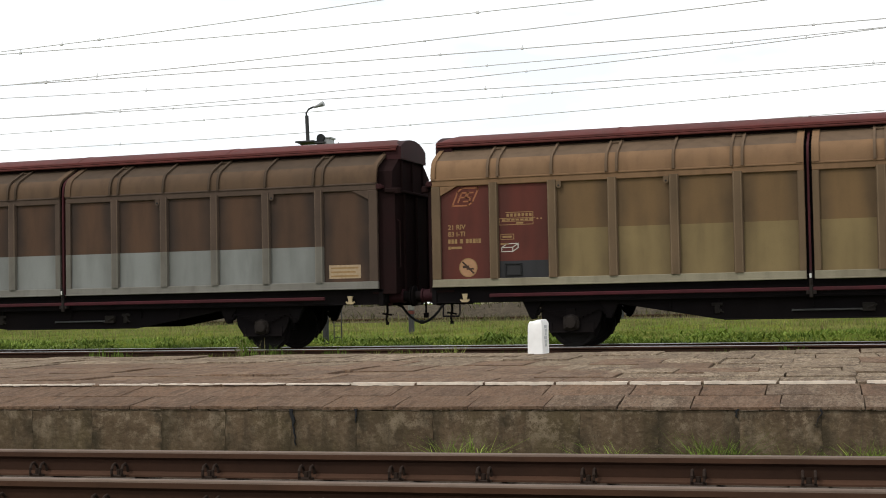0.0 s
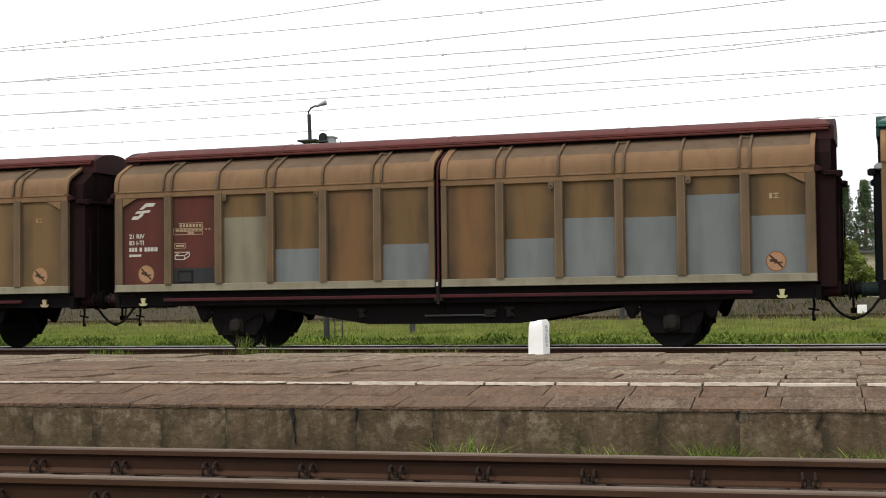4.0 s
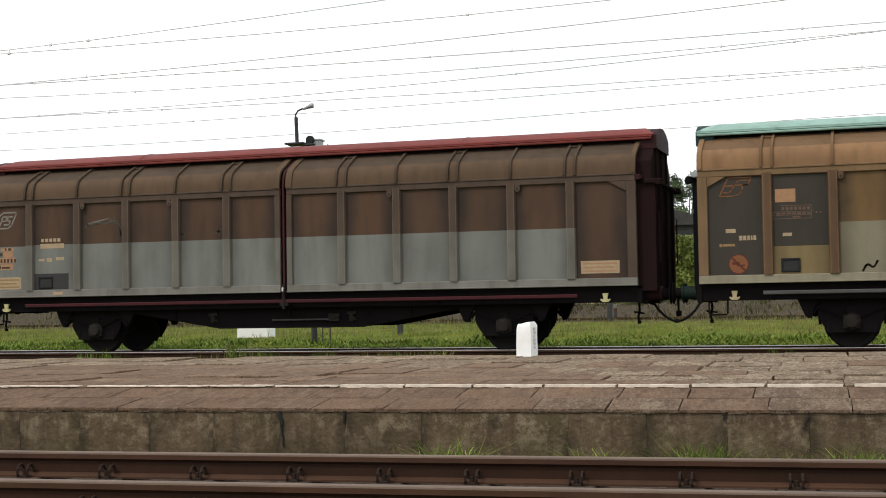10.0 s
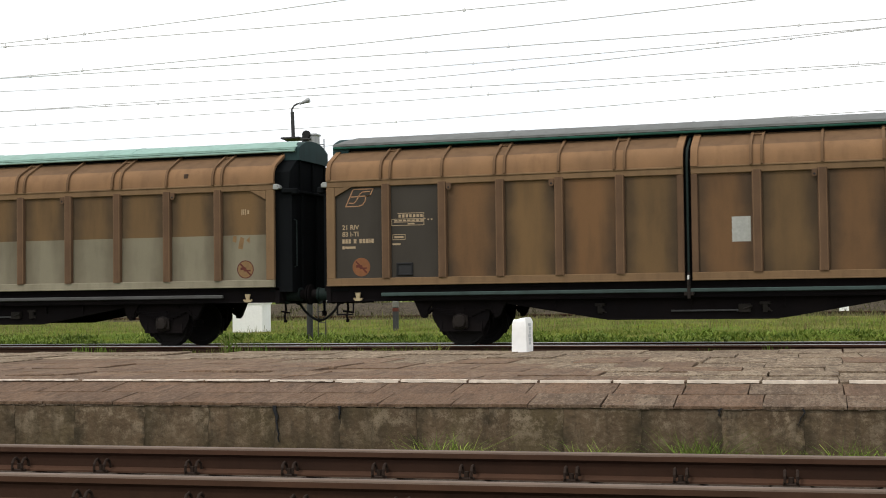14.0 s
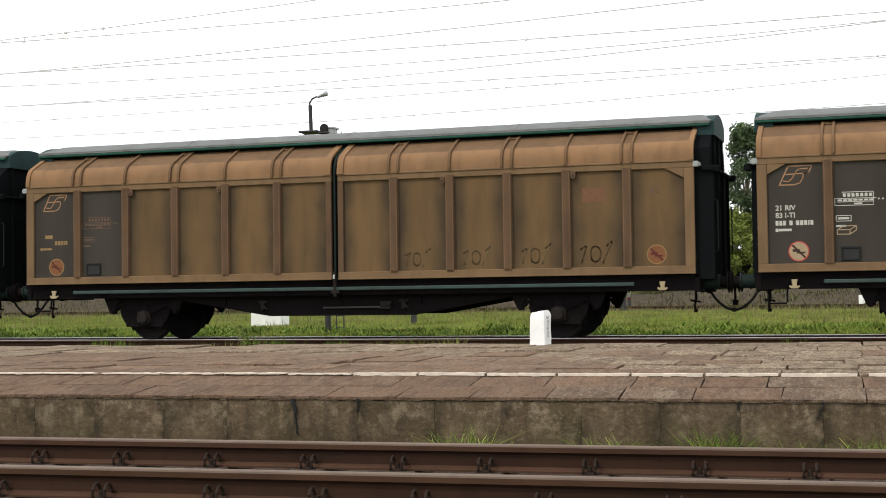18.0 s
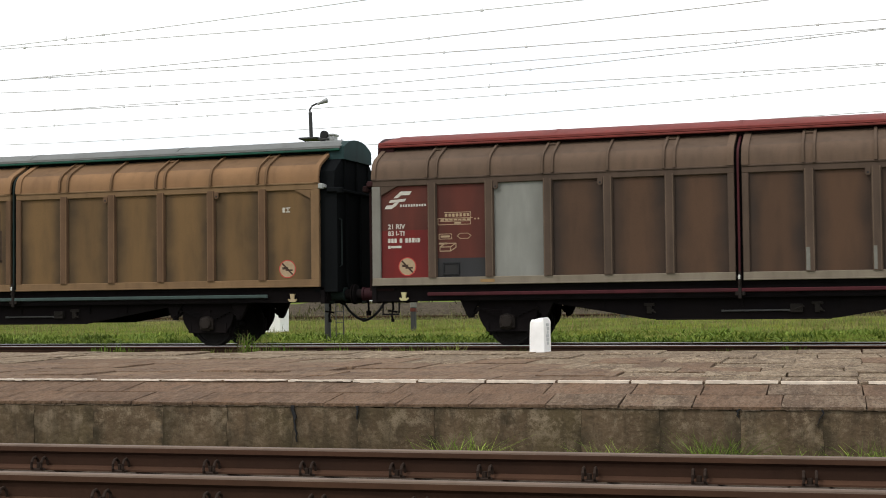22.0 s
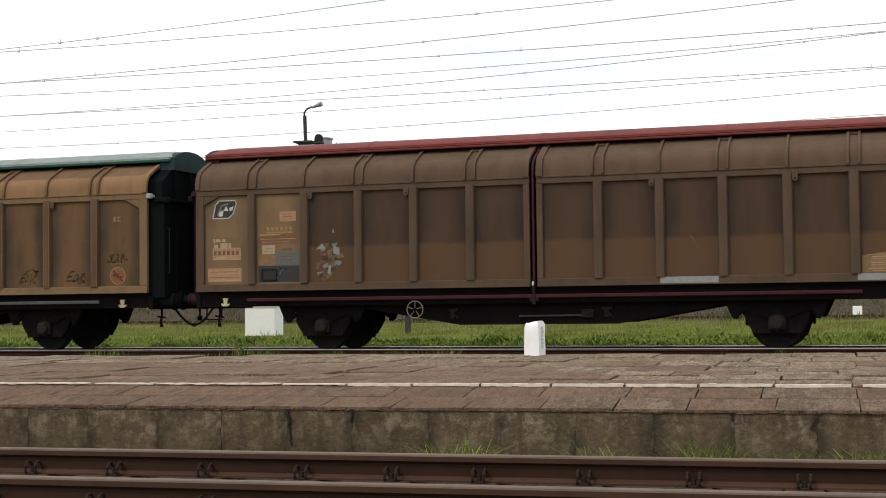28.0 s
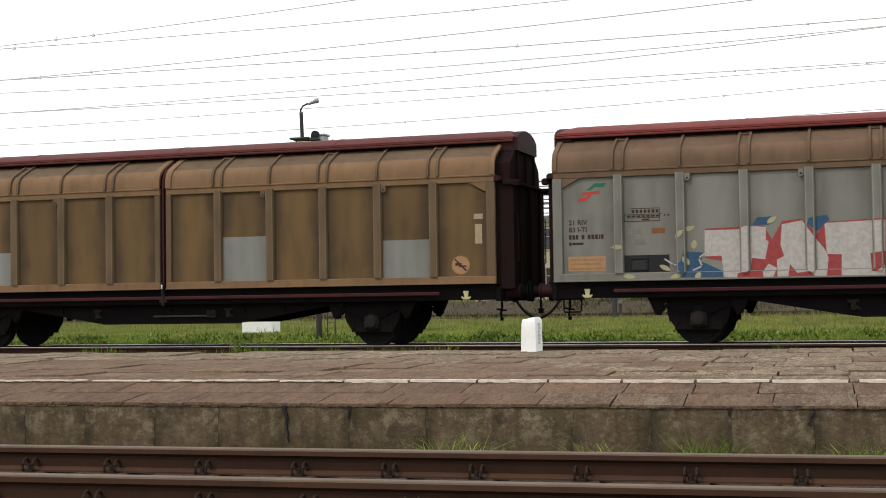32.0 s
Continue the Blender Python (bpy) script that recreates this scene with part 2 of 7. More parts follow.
GRIME = (0.075, 0.055, 0.038)
M = {
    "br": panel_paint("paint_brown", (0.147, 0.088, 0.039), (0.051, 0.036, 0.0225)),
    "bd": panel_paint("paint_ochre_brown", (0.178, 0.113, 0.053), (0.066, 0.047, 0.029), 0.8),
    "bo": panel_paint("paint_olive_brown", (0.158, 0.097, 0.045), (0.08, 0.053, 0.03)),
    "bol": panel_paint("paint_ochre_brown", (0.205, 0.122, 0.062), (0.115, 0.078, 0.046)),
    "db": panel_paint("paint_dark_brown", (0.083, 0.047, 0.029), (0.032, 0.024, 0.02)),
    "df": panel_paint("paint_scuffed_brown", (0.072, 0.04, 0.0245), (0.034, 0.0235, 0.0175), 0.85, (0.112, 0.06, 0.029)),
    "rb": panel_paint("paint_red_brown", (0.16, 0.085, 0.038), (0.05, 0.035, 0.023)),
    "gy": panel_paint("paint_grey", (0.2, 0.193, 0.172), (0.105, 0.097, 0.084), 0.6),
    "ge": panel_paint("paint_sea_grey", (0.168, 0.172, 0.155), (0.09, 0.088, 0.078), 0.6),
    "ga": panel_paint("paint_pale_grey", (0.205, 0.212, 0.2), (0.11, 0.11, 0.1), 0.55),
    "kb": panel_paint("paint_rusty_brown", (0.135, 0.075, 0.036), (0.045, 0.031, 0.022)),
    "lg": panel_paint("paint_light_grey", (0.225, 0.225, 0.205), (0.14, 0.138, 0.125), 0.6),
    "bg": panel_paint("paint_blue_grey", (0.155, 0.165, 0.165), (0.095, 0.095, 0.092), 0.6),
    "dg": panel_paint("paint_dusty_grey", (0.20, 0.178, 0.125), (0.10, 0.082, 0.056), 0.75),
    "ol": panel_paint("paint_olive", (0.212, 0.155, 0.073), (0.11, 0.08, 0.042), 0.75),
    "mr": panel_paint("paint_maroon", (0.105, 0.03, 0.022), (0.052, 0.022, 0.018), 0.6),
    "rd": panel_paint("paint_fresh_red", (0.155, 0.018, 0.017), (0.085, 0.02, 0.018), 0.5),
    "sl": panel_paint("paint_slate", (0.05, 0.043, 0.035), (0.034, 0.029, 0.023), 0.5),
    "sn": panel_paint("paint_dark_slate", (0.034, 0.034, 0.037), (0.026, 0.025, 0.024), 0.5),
    "rib_br": weathered("frame_brown", (0.12, 0.07, 0.04), (0.068, 0.042, 0.027)),
    "rib_ol": weathered("frame_olive_brown", (0.136, 0.091, 0.054), (0.082, 0.058, 0.037)),
    "cant_tan": weathered("rail_tan", (0.19, 0.118, 0.062), (0.115, 0.073, 0.042)),
    "rib_l": weathered("frame_umber", (0.098, 0.062, 0.04), (0.058, 0.04, 0.028)),
    "sh_l": weathered("shoulder_sooty_brown", (0.11, 0.067, 0.042), (0.068, 0.044, 0.03)),
    "sh_n": weathered("shoulder_russet", (0.15, 0.092, 0.057), (0.09, 0.058, 0.038)),
    "sh_j": weathered("shoulder_umber", (0.118, 0.078, 0.054), (0.08, 0.056, 0.041)),
    "sill_j": weathered("sill_grey_brown", (0.2, 0.17, 0.13), (0.12, 0.095, 0.07)),
    "rib_db": weathered("frame_dark_brown", (0.085, 0.058, 0.043), (0.05, 0.037, 0.029)),
    "rib_lo": weathered("frame_low_grey", (0.145, 0.135, 0.115), (0.085, 0.074, 0.06)),
    "rib_gy": weathered("frame_grey", (0.19, 0.182, 0.16), (0.105, 0.094, 0.078)),
    "sh_tan": weathered("shoulder_tan", (0.235, 0.132, 0.066), (0.135, 0.08, 0.045)),
    "sh_br": weathered("shoulder_brown", (0.205, 0.12, 0.064), (0.125, 0.078, 0.046)),
    "sh_db": weathered("shoulder_dark", (0.10, 0.062, 0.037), (0.062, 0.043, 0.029)),
    "sage": weathered("sill_sage", (0.25, 0.225, 0.16), (0.14, 0.112, 0.078)),
    "red": weathered("roof_red", (0.17, 0.035, 0.03), (0.08, 0.03, 0.025), 0.4, 0.62),
    "kgr": weathered("roof_faded_green", (0.23, 0.27, 0.248), (0.17, 0.19, 0.172), 0.5, 0.62),
    "red2": weathered("roof_dull_red", (0.105, 0.027, 0.024), (0.06, 0.026, 0.022), 0.5, 0.65),
    "grn": weathered("roof_green", (0.05, 0.15, 0.122), (0.055, 0.10, 0.082), 0.4, 0.62),
    "tgr": weathered("roof_dull_green", (0.13, 0.2, 0.18), (0.11, 0.15, 0.13), 0.5, 0.62),
    "lgr": weathered("roof_pale_green", (0.25, 0.39, 0.34), (0.19, 0.27, 0.23), 0.5, 0.62),
    "dgr": weathered("roof_dark_green", (0.014, 0.075, 0.053), (0.022, 0.04, 0.031), 0.4, 0.62),
    "rgy": weathered("roof_grey", (0.15, 0.156, 0.152), (0.11, 0.112, 0.106), 0.5, 0.7),
    "strip_red": weathered("strip_red", (0.062, 0.014, 0.018), (0.03, 0.014, 0.014), 0.6),
    "strip_grn": weathered("strip_green", (0.024, 0.055, 0.046), (0.024, 0.032, 0.027), 0.6),
    "strip_teal": weathered("strip_teal", (0.05, 0.075, 0.07), (0.035, 0.045, 0.042), 0.6),
    "strip_gry": weathered("strip_grey", (0.085, 0.085, 0.084), (0.05, 0.046, 0.042), 0.6),
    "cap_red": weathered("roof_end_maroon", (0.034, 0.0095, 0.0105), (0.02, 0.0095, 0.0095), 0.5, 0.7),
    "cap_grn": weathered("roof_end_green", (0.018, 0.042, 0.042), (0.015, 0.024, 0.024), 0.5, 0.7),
    # end walls near-black: shade between vans put into the colour, roof ends lighter
    "end_red": weathered("end_maroon_shaded", (0.019, 0.0095, 0.0095), (0.0145, 0.0105, 0.0096), 0.5, 0.95),
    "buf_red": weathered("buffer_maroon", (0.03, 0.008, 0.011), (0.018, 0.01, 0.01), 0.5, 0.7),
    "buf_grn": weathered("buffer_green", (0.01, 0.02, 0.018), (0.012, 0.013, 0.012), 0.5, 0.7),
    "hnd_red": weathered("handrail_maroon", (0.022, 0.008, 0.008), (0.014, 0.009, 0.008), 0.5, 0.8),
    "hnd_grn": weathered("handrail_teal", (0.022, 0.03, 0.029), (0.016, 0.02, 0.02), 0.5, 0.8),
    "end_grn": weathered("end_green_shaded", (0.0075, 0.0085, 0.0092), (0.0075, 0.008, 0.0085), 0.5, 0.97),
    # near-black for the underframe, its gear and the solid body core
    "under": weathered("underframe_black", (0.0095, 0.0082, 0.0088), (0.0135, 0.0105, 0.0098), 0.6, 0.95),
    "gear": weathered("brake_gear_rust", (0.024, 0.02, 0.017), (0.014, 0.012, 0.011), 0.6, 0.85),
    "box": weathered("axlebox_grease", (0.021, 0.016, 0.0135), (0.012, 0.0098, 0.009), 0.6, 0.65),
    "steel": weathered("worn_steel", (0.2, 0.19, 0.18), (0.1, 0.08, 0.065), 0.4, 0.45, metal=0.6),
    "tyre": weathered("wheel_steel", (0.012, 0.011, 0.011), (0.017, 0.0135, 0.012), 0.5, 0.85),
    "rubber": plain("black_rubber", (0.012, 0.012, 0.012), 0.6),
    "yel": plain("hook_yellow", (0.5, 0.45, 0.24), 0.6, 0.35),
    "hookw": plain("hook_dusty_cream", (0.42, 0.33, 0.2), 0.7, 0.4),
    "wht": plain("marking_white", (0.5, 0.48, 0.43), 0.7, 0.3),
    "crm": plain("marking_cream", (0.37, 0.275, 0.175), 0.7, 0.4),
    "tan": plain("marking_tan", (0.28, 0.175, 0.08), 0.7, 0.4),
    "org": plain("marking_orange", (0.2, 0.085, 0.038), 0.7, 0.35),
    "pnk": plain("marking_pale_orange", (0.36, 0.2, 0.11), 0.7, 0.35),
    "drk": plain("marking_dark", (0.05, 0.03, 0.022), 0.7, 0.3),
    "mrk": plain("marking_maroon", (0.1, 0.03, 0.022), 0.7, 0.3),
    "redm": plain("marking_red", (0.42, 0.06, 0.05), 0.7, 0.3),
    "grnm": plain("marking_green", (0.03, 0.14, 0.09), 0.7, 0.3),
    "blum": plain("graffiti_blue", (0.04, 0.085, 0.15), 0.6, 0.45),
    "gred": plain("graffiti_red", (0.3, 0.055, 0.055), 0.6, 0.4),
    "gwht": plain("graffiti_silver", (0.42, 0.385, 0.36), 0.6, 0.45),
    "gyel": plain("graffiti_yellow", (0.36, 0.33, 0.19), 0.6, 0.45),
    "tag": plain("tag_ochre", (0.27, 0.17, 0.075), 0.7, 0.6),
    "tagw": plain("tag_pale", (0.29, 0.205, 0.112), 0.7, 0.6),
    "blk": plain("holder_black", (0.02, 0.02, 0.021), 0.6),
}
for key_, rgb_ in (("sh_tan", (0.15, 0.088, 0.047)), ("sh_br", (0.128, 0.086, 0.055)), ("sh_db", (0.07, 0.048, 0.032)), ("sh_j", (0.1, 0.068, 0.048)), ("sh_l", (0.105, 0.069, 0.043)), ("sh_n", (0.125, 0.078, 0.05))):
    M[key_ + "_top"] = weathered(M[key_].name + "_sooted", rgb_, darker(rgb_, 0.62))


# ---- mesh building ----
class Shape:
    """Collects faces for one mesh."""

    def __init__(self):
        self.v, self.f, self.m = [], [], []

    def add(self, verts, faces, mat=0):
        k = len(self.v)
        self.v += [tuple(p) for p in verts]
        self.f += [tuple(i + k for i in q) for q in faces]
        self.m += [mat] * len(faces)
        return self

    def box(self, x0, x1, y0, y1, z0, z1, c=0.0, mat=0):
        """A box, with its edges cut off by c."""
        if c <= 0:
            vs = [(x, y, z) for x in (x0, x1) for y in (y0, y1) for z in (z0, z1)]
            return self.add(vs, [(0, 1, 3, 2), (4, 6, 7, 5), (0, 4, 5, 1), (2, 3, 7, 6), (0, 2, 6, 4), (1, 5, 7, 3)], mat)
        s, idx = [], {}
        X, Y, Z = (x0, x1), (y0, y1), (z0, z1)
        for i in (0, 1):
            for j in (0, 1):
                for k in (0, 1):
                    p = [X[i], Y[j], Z[k]]
                    d = [c if i == 0 else -c, c if j == 0 else -c, c if k == 0 else -c]
                    for a in range(3):
                        q = [p[b] + (0 if b == a else d[b]) for b in range(3)]
                        idx[(i, j, k, a)] = len(s)
                        s.append(tuple(q))
        f = []
        for a in range(3):
            b, e = [q for q in range(3) if q != a]
            for w in (0, 1):
                ring = []
                for u, t in ((0, 0), (1, 0), (1, 1), (0, 1)):
                    key = [0, 0, 0]
                    key[a], key[b], key[e] = w, u, t
                    ring.append(idx[(*key, a)])
                f.append(tuple(ring))
            for u in (0, 1):
                for t in (0, 1):
                    k0, k1 = [0, 0, 0], [0, 0, 0]
                    k0[a], k0[b], k0[e] = 0, u, t
                    k1[a], k1[b], k1[e] = 1, u, t
                    f.append((idx[(*k0, b)], idx[(*k1, b)], idx[(*k1, e)], idx[(*k0, e)]))
        for i in (0, 1):
            for j in (0, 1):
                for k in (0, 1):
                    f.append((idx[(i, j, k, 0)], idx[(i, j, k, 1)], idx[(i, j, k, 2)]))
        return self.add(s, f, mat)

    def prism(self, poly, axis, a, b, mat=0):
        """A polygon drawn across one axis and drawn out along it from a to b."""
        n = len(poly)

        def put(p, w):
            return {"x": (w, p[0], p[1]), "y": (p[0], w, p[1]), "z": (p[0], p[1], w)}[axis]
        vs = [put(p, a) for p in poly] + [put(p, b) for p in poly]
        f = [tuple(range(n)), tuple(range(2 * n - 1, n - 1, -1))]
        f += [(i, i + n, (i + 1) % n + n, (i + 1) % n) for i in range(n)]
        return self.add(vs, f, mat)

    def sheet(self, path, axis, a, b, thick, mat=0):
        """A bent plate: an open path of 2D points with thickness, drawn out along one axis."""
        out = []
        for i, p in enumerate(path):
            q0, q1 = path[max(i - 1, 0)], path[min(i + 1, len(path) - 1)]
            d = Vector((q1[0] - q0[0], q1[1] - q0[1])).normalized()
            out.append((p[0] - d.y * thick, p[1] + d.x * thick))
        n = len(path)

        def put(p, w):
            return {"x": (w, p[0], p[1]), "y": (p[0], w, p[1]), "z": (p[0], p[1], w)}[axis]
        vs = [put(p, w) for w in (a, b) for p in path + out]
        f = []
        for i in range(n - 1):
            f += [(i, i + 1, i + 1 + 2 * n, i + 2 * n), (n + i, 3 * n + i, 3 * n + i + 1, n + i + 1)]
            f += [(i, n + i, n + i + 1, i + 1), (2 * n + i, 2 * n + i + 1, 3 * n + i + 1, 3 * n + i)]
        f += [(0, 2 * n, 3 * n, n), (n - 1, 2 * n - 1, 4 * n - 1, 3 * n - 1)]
        return self.add(vs, f, mat)

    def tube(self, path, r, n=6, mat=0, caps=True):
        path = [Vector(p) for p in path]
        rings, up = [], Vector((0.31, 0.2, 0.93))
        for i, p in enumerate(path):
            d = (path[min(i + 1, len(path) - 1)] - path[max(i - 1, 0)]).normalized()
            s = d.cross(up)
            if s.length < 0.1:
                s = d.cross(Vector((1, 0, 0)))
            s.normalize()
            t = d.cross(s)
            rr = r[i] if isinstance(r, (list, tuple)) else r
            rings += [p + (s * math.cos(2 * math.pi * j / n) + t * math.sin(2 * math.pi * j / n)) * rr for j in range(n)]
        f = [(i * n + j, i * n + (j + 1) % n, (i + 1) * n + (j + 1) % n, (i + 1) * n + j)
             for i in range(len(path) - 1) for j in range(n)]
        if caps:
            f += [tuple(range(n - 1, -1, -1)), tuple(range((len(path) - 1) * n, len(path) * n))]
        return self.add(rings, f, mat)

    def lathe(self, prof, axis, at=(0, 0, 0), n=20, mat=0):
        """A profile of (along, radius) turned about an axis through the point at."""
        vs = []
        for h, r in prof:
            for j in range(n):
                a, b = r * math.cos(2 * math.pi * j / n), r * math.sin(2 * math.pi * j / n)
                p = {"x": (h, a, b), "y": (a, h, b), "z": (a, b, h)}[axis]
                vs.append((p[0] + at[0], p[1] + at[1], p[2] + at[2]))
        k = len(prof)
        f = [(i * n + j, i * n + (j + 1) % n, (i + 1) * n + (j + 1) % n, (i + 1) * n + j) for i in range(k - 1) for j in range(n)]
        f += [tuple(range(n)), tuple(range((k - 1) * n, k * n))]
        return self.add(vs, f, mat)

    def mesh(self, name, mats, smooth=True):
        me = bpy.data.meshes.new(name)
        me.from_pydata(self.v, [], self.f)
        for m in mats if isinstance(mats, (list, tuple)) else [mats]:
            me.materials.append(m)
        me.polygons.foreach_set("material_index", self.m)
        bm = bmesh.new()
        bm.from_mesh(me)
        bmesh.ops.recalc_face_normals(bm, faces=bm.faces)
        bm.to_mesh(me)
        bm.free()
        if smooth:
            me.polygons.foreach_set("use_smooth", [True] * len(me.polygons))
            me.set_sharp_from_angle(angle=radians(32))
        me.update()
        return me


CACHE = {}


def stored(key, build):
    """Mesh data by key, built once and shared by alike pieces."""
    if key not in CACHE:
        CACHE[key] = build()
    return CACHE[key]


def part(name, shape, material, parent, label="", at=(0, 0, 0), smooth=True):
    """Links a shape (or ready mesh data) as ONE mesh object under a thing or a part."""
    me = shape.mesh(name, material, smooth) if isinstance(shape, Shape) else shape
    ob = new(name, me)
    ob.parent = parent
    ob.location = at
    if label:
        ob["label"] = label
    return ob


def thing(name, label, category, group="", at=(0, 0, 0), kind=""):
    ob = new(name)
    ob.empty_display_size = 0.2
    ob.location = at
    return tagged(ob, label, category, group, kind)


def solid(name, shape, material, label, category, group="", at=(0, 0, 0), kind="", smooth=True):
    me = shape.mesh(name, material, smooth) if isinstance(shape, Shape) else shape
    ob = new(name, me)
    ob.location = at
    return tagged(ob, label, category, group, kind)


def text_mesh(body, size, material):
    def build():
        cu = bpy.data.curves.new("lettering", "FONT")
        cu.body, cu.size, cu.extrude, cu.offset = body, size, 0.0012, size * 0.022
        ob = bpy.data.objects.new("lettering", cu)
        scene.collection.objects.link(ob)
        bpy.context.view_layer.update()
        me = bpy.data.meshes.new_from_object(ob.evaluated_get(bpy.context.evaluated_depsgraph_get()))
        bpy.data.objects.remove(ob)
        me.transform(Matrix.Rotation(radians(90), 4, "X"))
        me.materials.clear()
        me.materials.append(material)
        return me
    return stored(("text", body, size, material.name), build)


def arc(cx, cz, r, a0, a1, n):
    return [(cx + r * math.cos(radians(a0 + (a1 - a0) * i / n)), cz + r * math.sin(radians(a0 + (a1 - a0) * i / n))) for i in range(n + 1)]


# ---- the sliding-wall freight wagon ----
PITCH, HALF = 15.5, 7.18                  # over buffers; half the length of the sliding walls
FACE, PANEL_Y = -1.370, -1.325            # outer face of the wall frame; face of the panels
Z_SILL, Z_LOW, Z_HIGH, Z_CANT, Z_TOP = 1.195, 1.35, 3.175, 3.31, 3.90
PANEL_X = [-6.505, -5.34, -4.175, -3.01, -1.845, -0.68, 0.68, 1.845, 3.01, 4.175, 5.34, 6.505]
PANEL_W = 0.98
SHOULDER = [(-1.37, 3.31), (-1.364, 3.42), (-1.342, 3.53), (-1.295, 3.62), (-1.225, 3.685), (-0.96, 3.825), (-0.69, 3.955)]
RADIUS = 0.46


def panel_mesh(up, low, split):
    def build():
        s = Shape()
        h = (Z_HIGH - Z_LOW) / 2
        zc = (Z_HIGH + Z_LOW) / 2
        w = PANEL_W / 2 + 0.004
        if not low:
            s.box(-w, w, 0, 0.03, -h - 0.004, h + 0.004)
            return s.mesh("panel", M[up], False)
        z = split - zc
        s.box(-w, w, 0, 0.03, z, h + 0.004, mat=0)
        s.box(-w, w, -0.001, 0.03, -h - 0.004, z, mat=1)
        return s.mesh("panel", [M[up], M[low]], False)
    return stored(("panel", up, low, split), build)


def lit_edge(key):
    """A lighter copy of the rib's paint: edge highlights put into the colour."""
    def build():
        c = EDGE[key]
        return weathered(M[key].name + "_lit_edge", c, darker(c, 0.6), 0.5)
    return stored(("edge", key), build)


EDGE = dict(rib_br=(0.17, 0.102, 0.058), rib_ol=(0.185, 0.13, 0.081), rib_db=(0.13, 0.092, 0.066), rib_l=(0.1, 0.067, 0.047), rib_gy=(0.26, 0.25, 0.22), rib_lo=(0.18, 0.165, 0.14), sh_n=(0.2, 0.13, 0.085))


def rib_mesh(mat, low="", split=0.0):
    def build():
        s = Shape()
        h = (Z_HIGH - Z_LOW) / 2
        hat = [(-0.098, 0.06), (-0.092, 0.012), (-0.076, -0.028), (-0.058, -0.038), (0.058, -0.038), (0.076, -0.028), (0.092, 0.012), (0.098, 0.06)]
        z = split - (Z_HIGH + Z_LOW) / 2 if low else -h - 0.006
        for a, b, k in ((z, h + 0.03, 0),) + (((-h - 0.006, z, 2),) if low else ()):
            s.prism(hat, "z", a, b, k)
            # the two chamfers carry the painted edge highlight
            s.m[-6] = s.m[-4] = k + 1
        return s.mesh("rib", [M[mat], lit_edge(mat)] + ([M[low], lit_edge(low)] if low else []))
    return stored(("rib", mat, low, split), build)


def hoop_mesh(mat):
    def build():
        s = Shape()
        s.sheet(SHOULDER, "x", -0.024, 0.024, 0.045)
        return s.mesh("hoop", M[mat])
    return stored(("hoop", mat), build)


def hoop_cap_mesh(mat):
    def build():
        s = Shape()
        s.sheet([(-0.83, 3.888), (-0.70, 3.95)], "x", -0.08, 0.08, 0.03)
        return s.mesh("hoop_cap", M[mat])
    return stored(("hoopcap", mat), build)


def wall_mesh(side, rib, cant):
    """Backing sheet and cant rail of one sliding wall."""
    def build():
        s = Shape()
        x0, x1 = (-HALF, -0.07) if side < 0 else (0.07, HALF)
        s.box(x0, x1, FACE, FACE + 0.09, Z_HIGH - 0.012, Z_CANT, 0.012, 1)
        s.box(x0, x1, FACE - 0.016, FACE + 0.02, Z_CANT - 0.03, Z_CANT + 0.004, 0.006, 1)
        s.box(x0 + 0.01, x1 - 0.01, PANEL_Y + 0.031, PANEL_Y + 0.05, Z_LOW - 0.03, Z_HIGH)
        return s.mesh("sliding_wall", [M[rib], M[cant]])
    return stored(("wall", side, rib, cant), build)


def shoulder_mesh(side, shoulder):
    def build():
        s = Shape()
        o, i = (-HALF, -0.07) if side < 0 else (HALF, 0.07)
        s.sheet(SHOULDER[:5], "x", min(o, i), max(o, i), -0.03)
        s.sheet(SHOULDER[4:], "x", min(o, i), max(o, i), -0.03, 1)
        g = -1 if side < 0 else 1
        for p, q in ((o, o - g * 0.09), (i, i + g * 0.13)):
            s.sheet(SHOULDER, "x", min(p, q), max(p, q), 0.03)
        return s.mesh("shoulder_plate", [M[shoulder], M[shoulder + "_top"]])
    return stored(("shoulder", side, shoulder), build)


def sill_mesh(side, sill):
    def build():
        s = Shape()
        x0, x1 = (-HALF, -0.07) if side < 0 else (0.07, HALF)
        s.box(x0, x1, FACE - 0.006, FACE + 0.07, Z_SILL, Z_LOW, 0.008)
        s.box(x0, x1, FACE - 0.03, FACE - 0.003, Z_SILL + 0.004, Z_SILL + 0.03, 0.004)
        return s.mesh("sill", M[sill])
    return stored(("sill", side, sill), build)


def post_mesh(w, mat, low="", split=0.0):
    def build():
        s = Shape()
        s.box(-w / 2, w / 2, FACE - 0.004, FACE + 0.07, split if low else Z_LOW - 0.002, Z_HIGH - 0.01, 0.008)
        if low:
            s.box(-w / 2, w / 2, FACE - 0.004, FACE + 0.07, Z_LOW - 0.002, split, 0.008, 1)
        return s.mesh("post", [M[mat], M[low]] if low else M[mat])
    return stored(("post", round(w, 3), mat, low, split), build)


def gusset_mesh(g, mat):
    def build():
        s = Shape()
        s.prism([(0, Z_HIGH - 0.01), (-g * 0.34, Z_HIGH - 0.01), (0, Z_HIGH - 0.19)], "y", FACE + 0.003, PANEL_Y + 0.02)
        return s.mesh("gusset", M[mat])
    return stored(("gusset", g, mat), build)


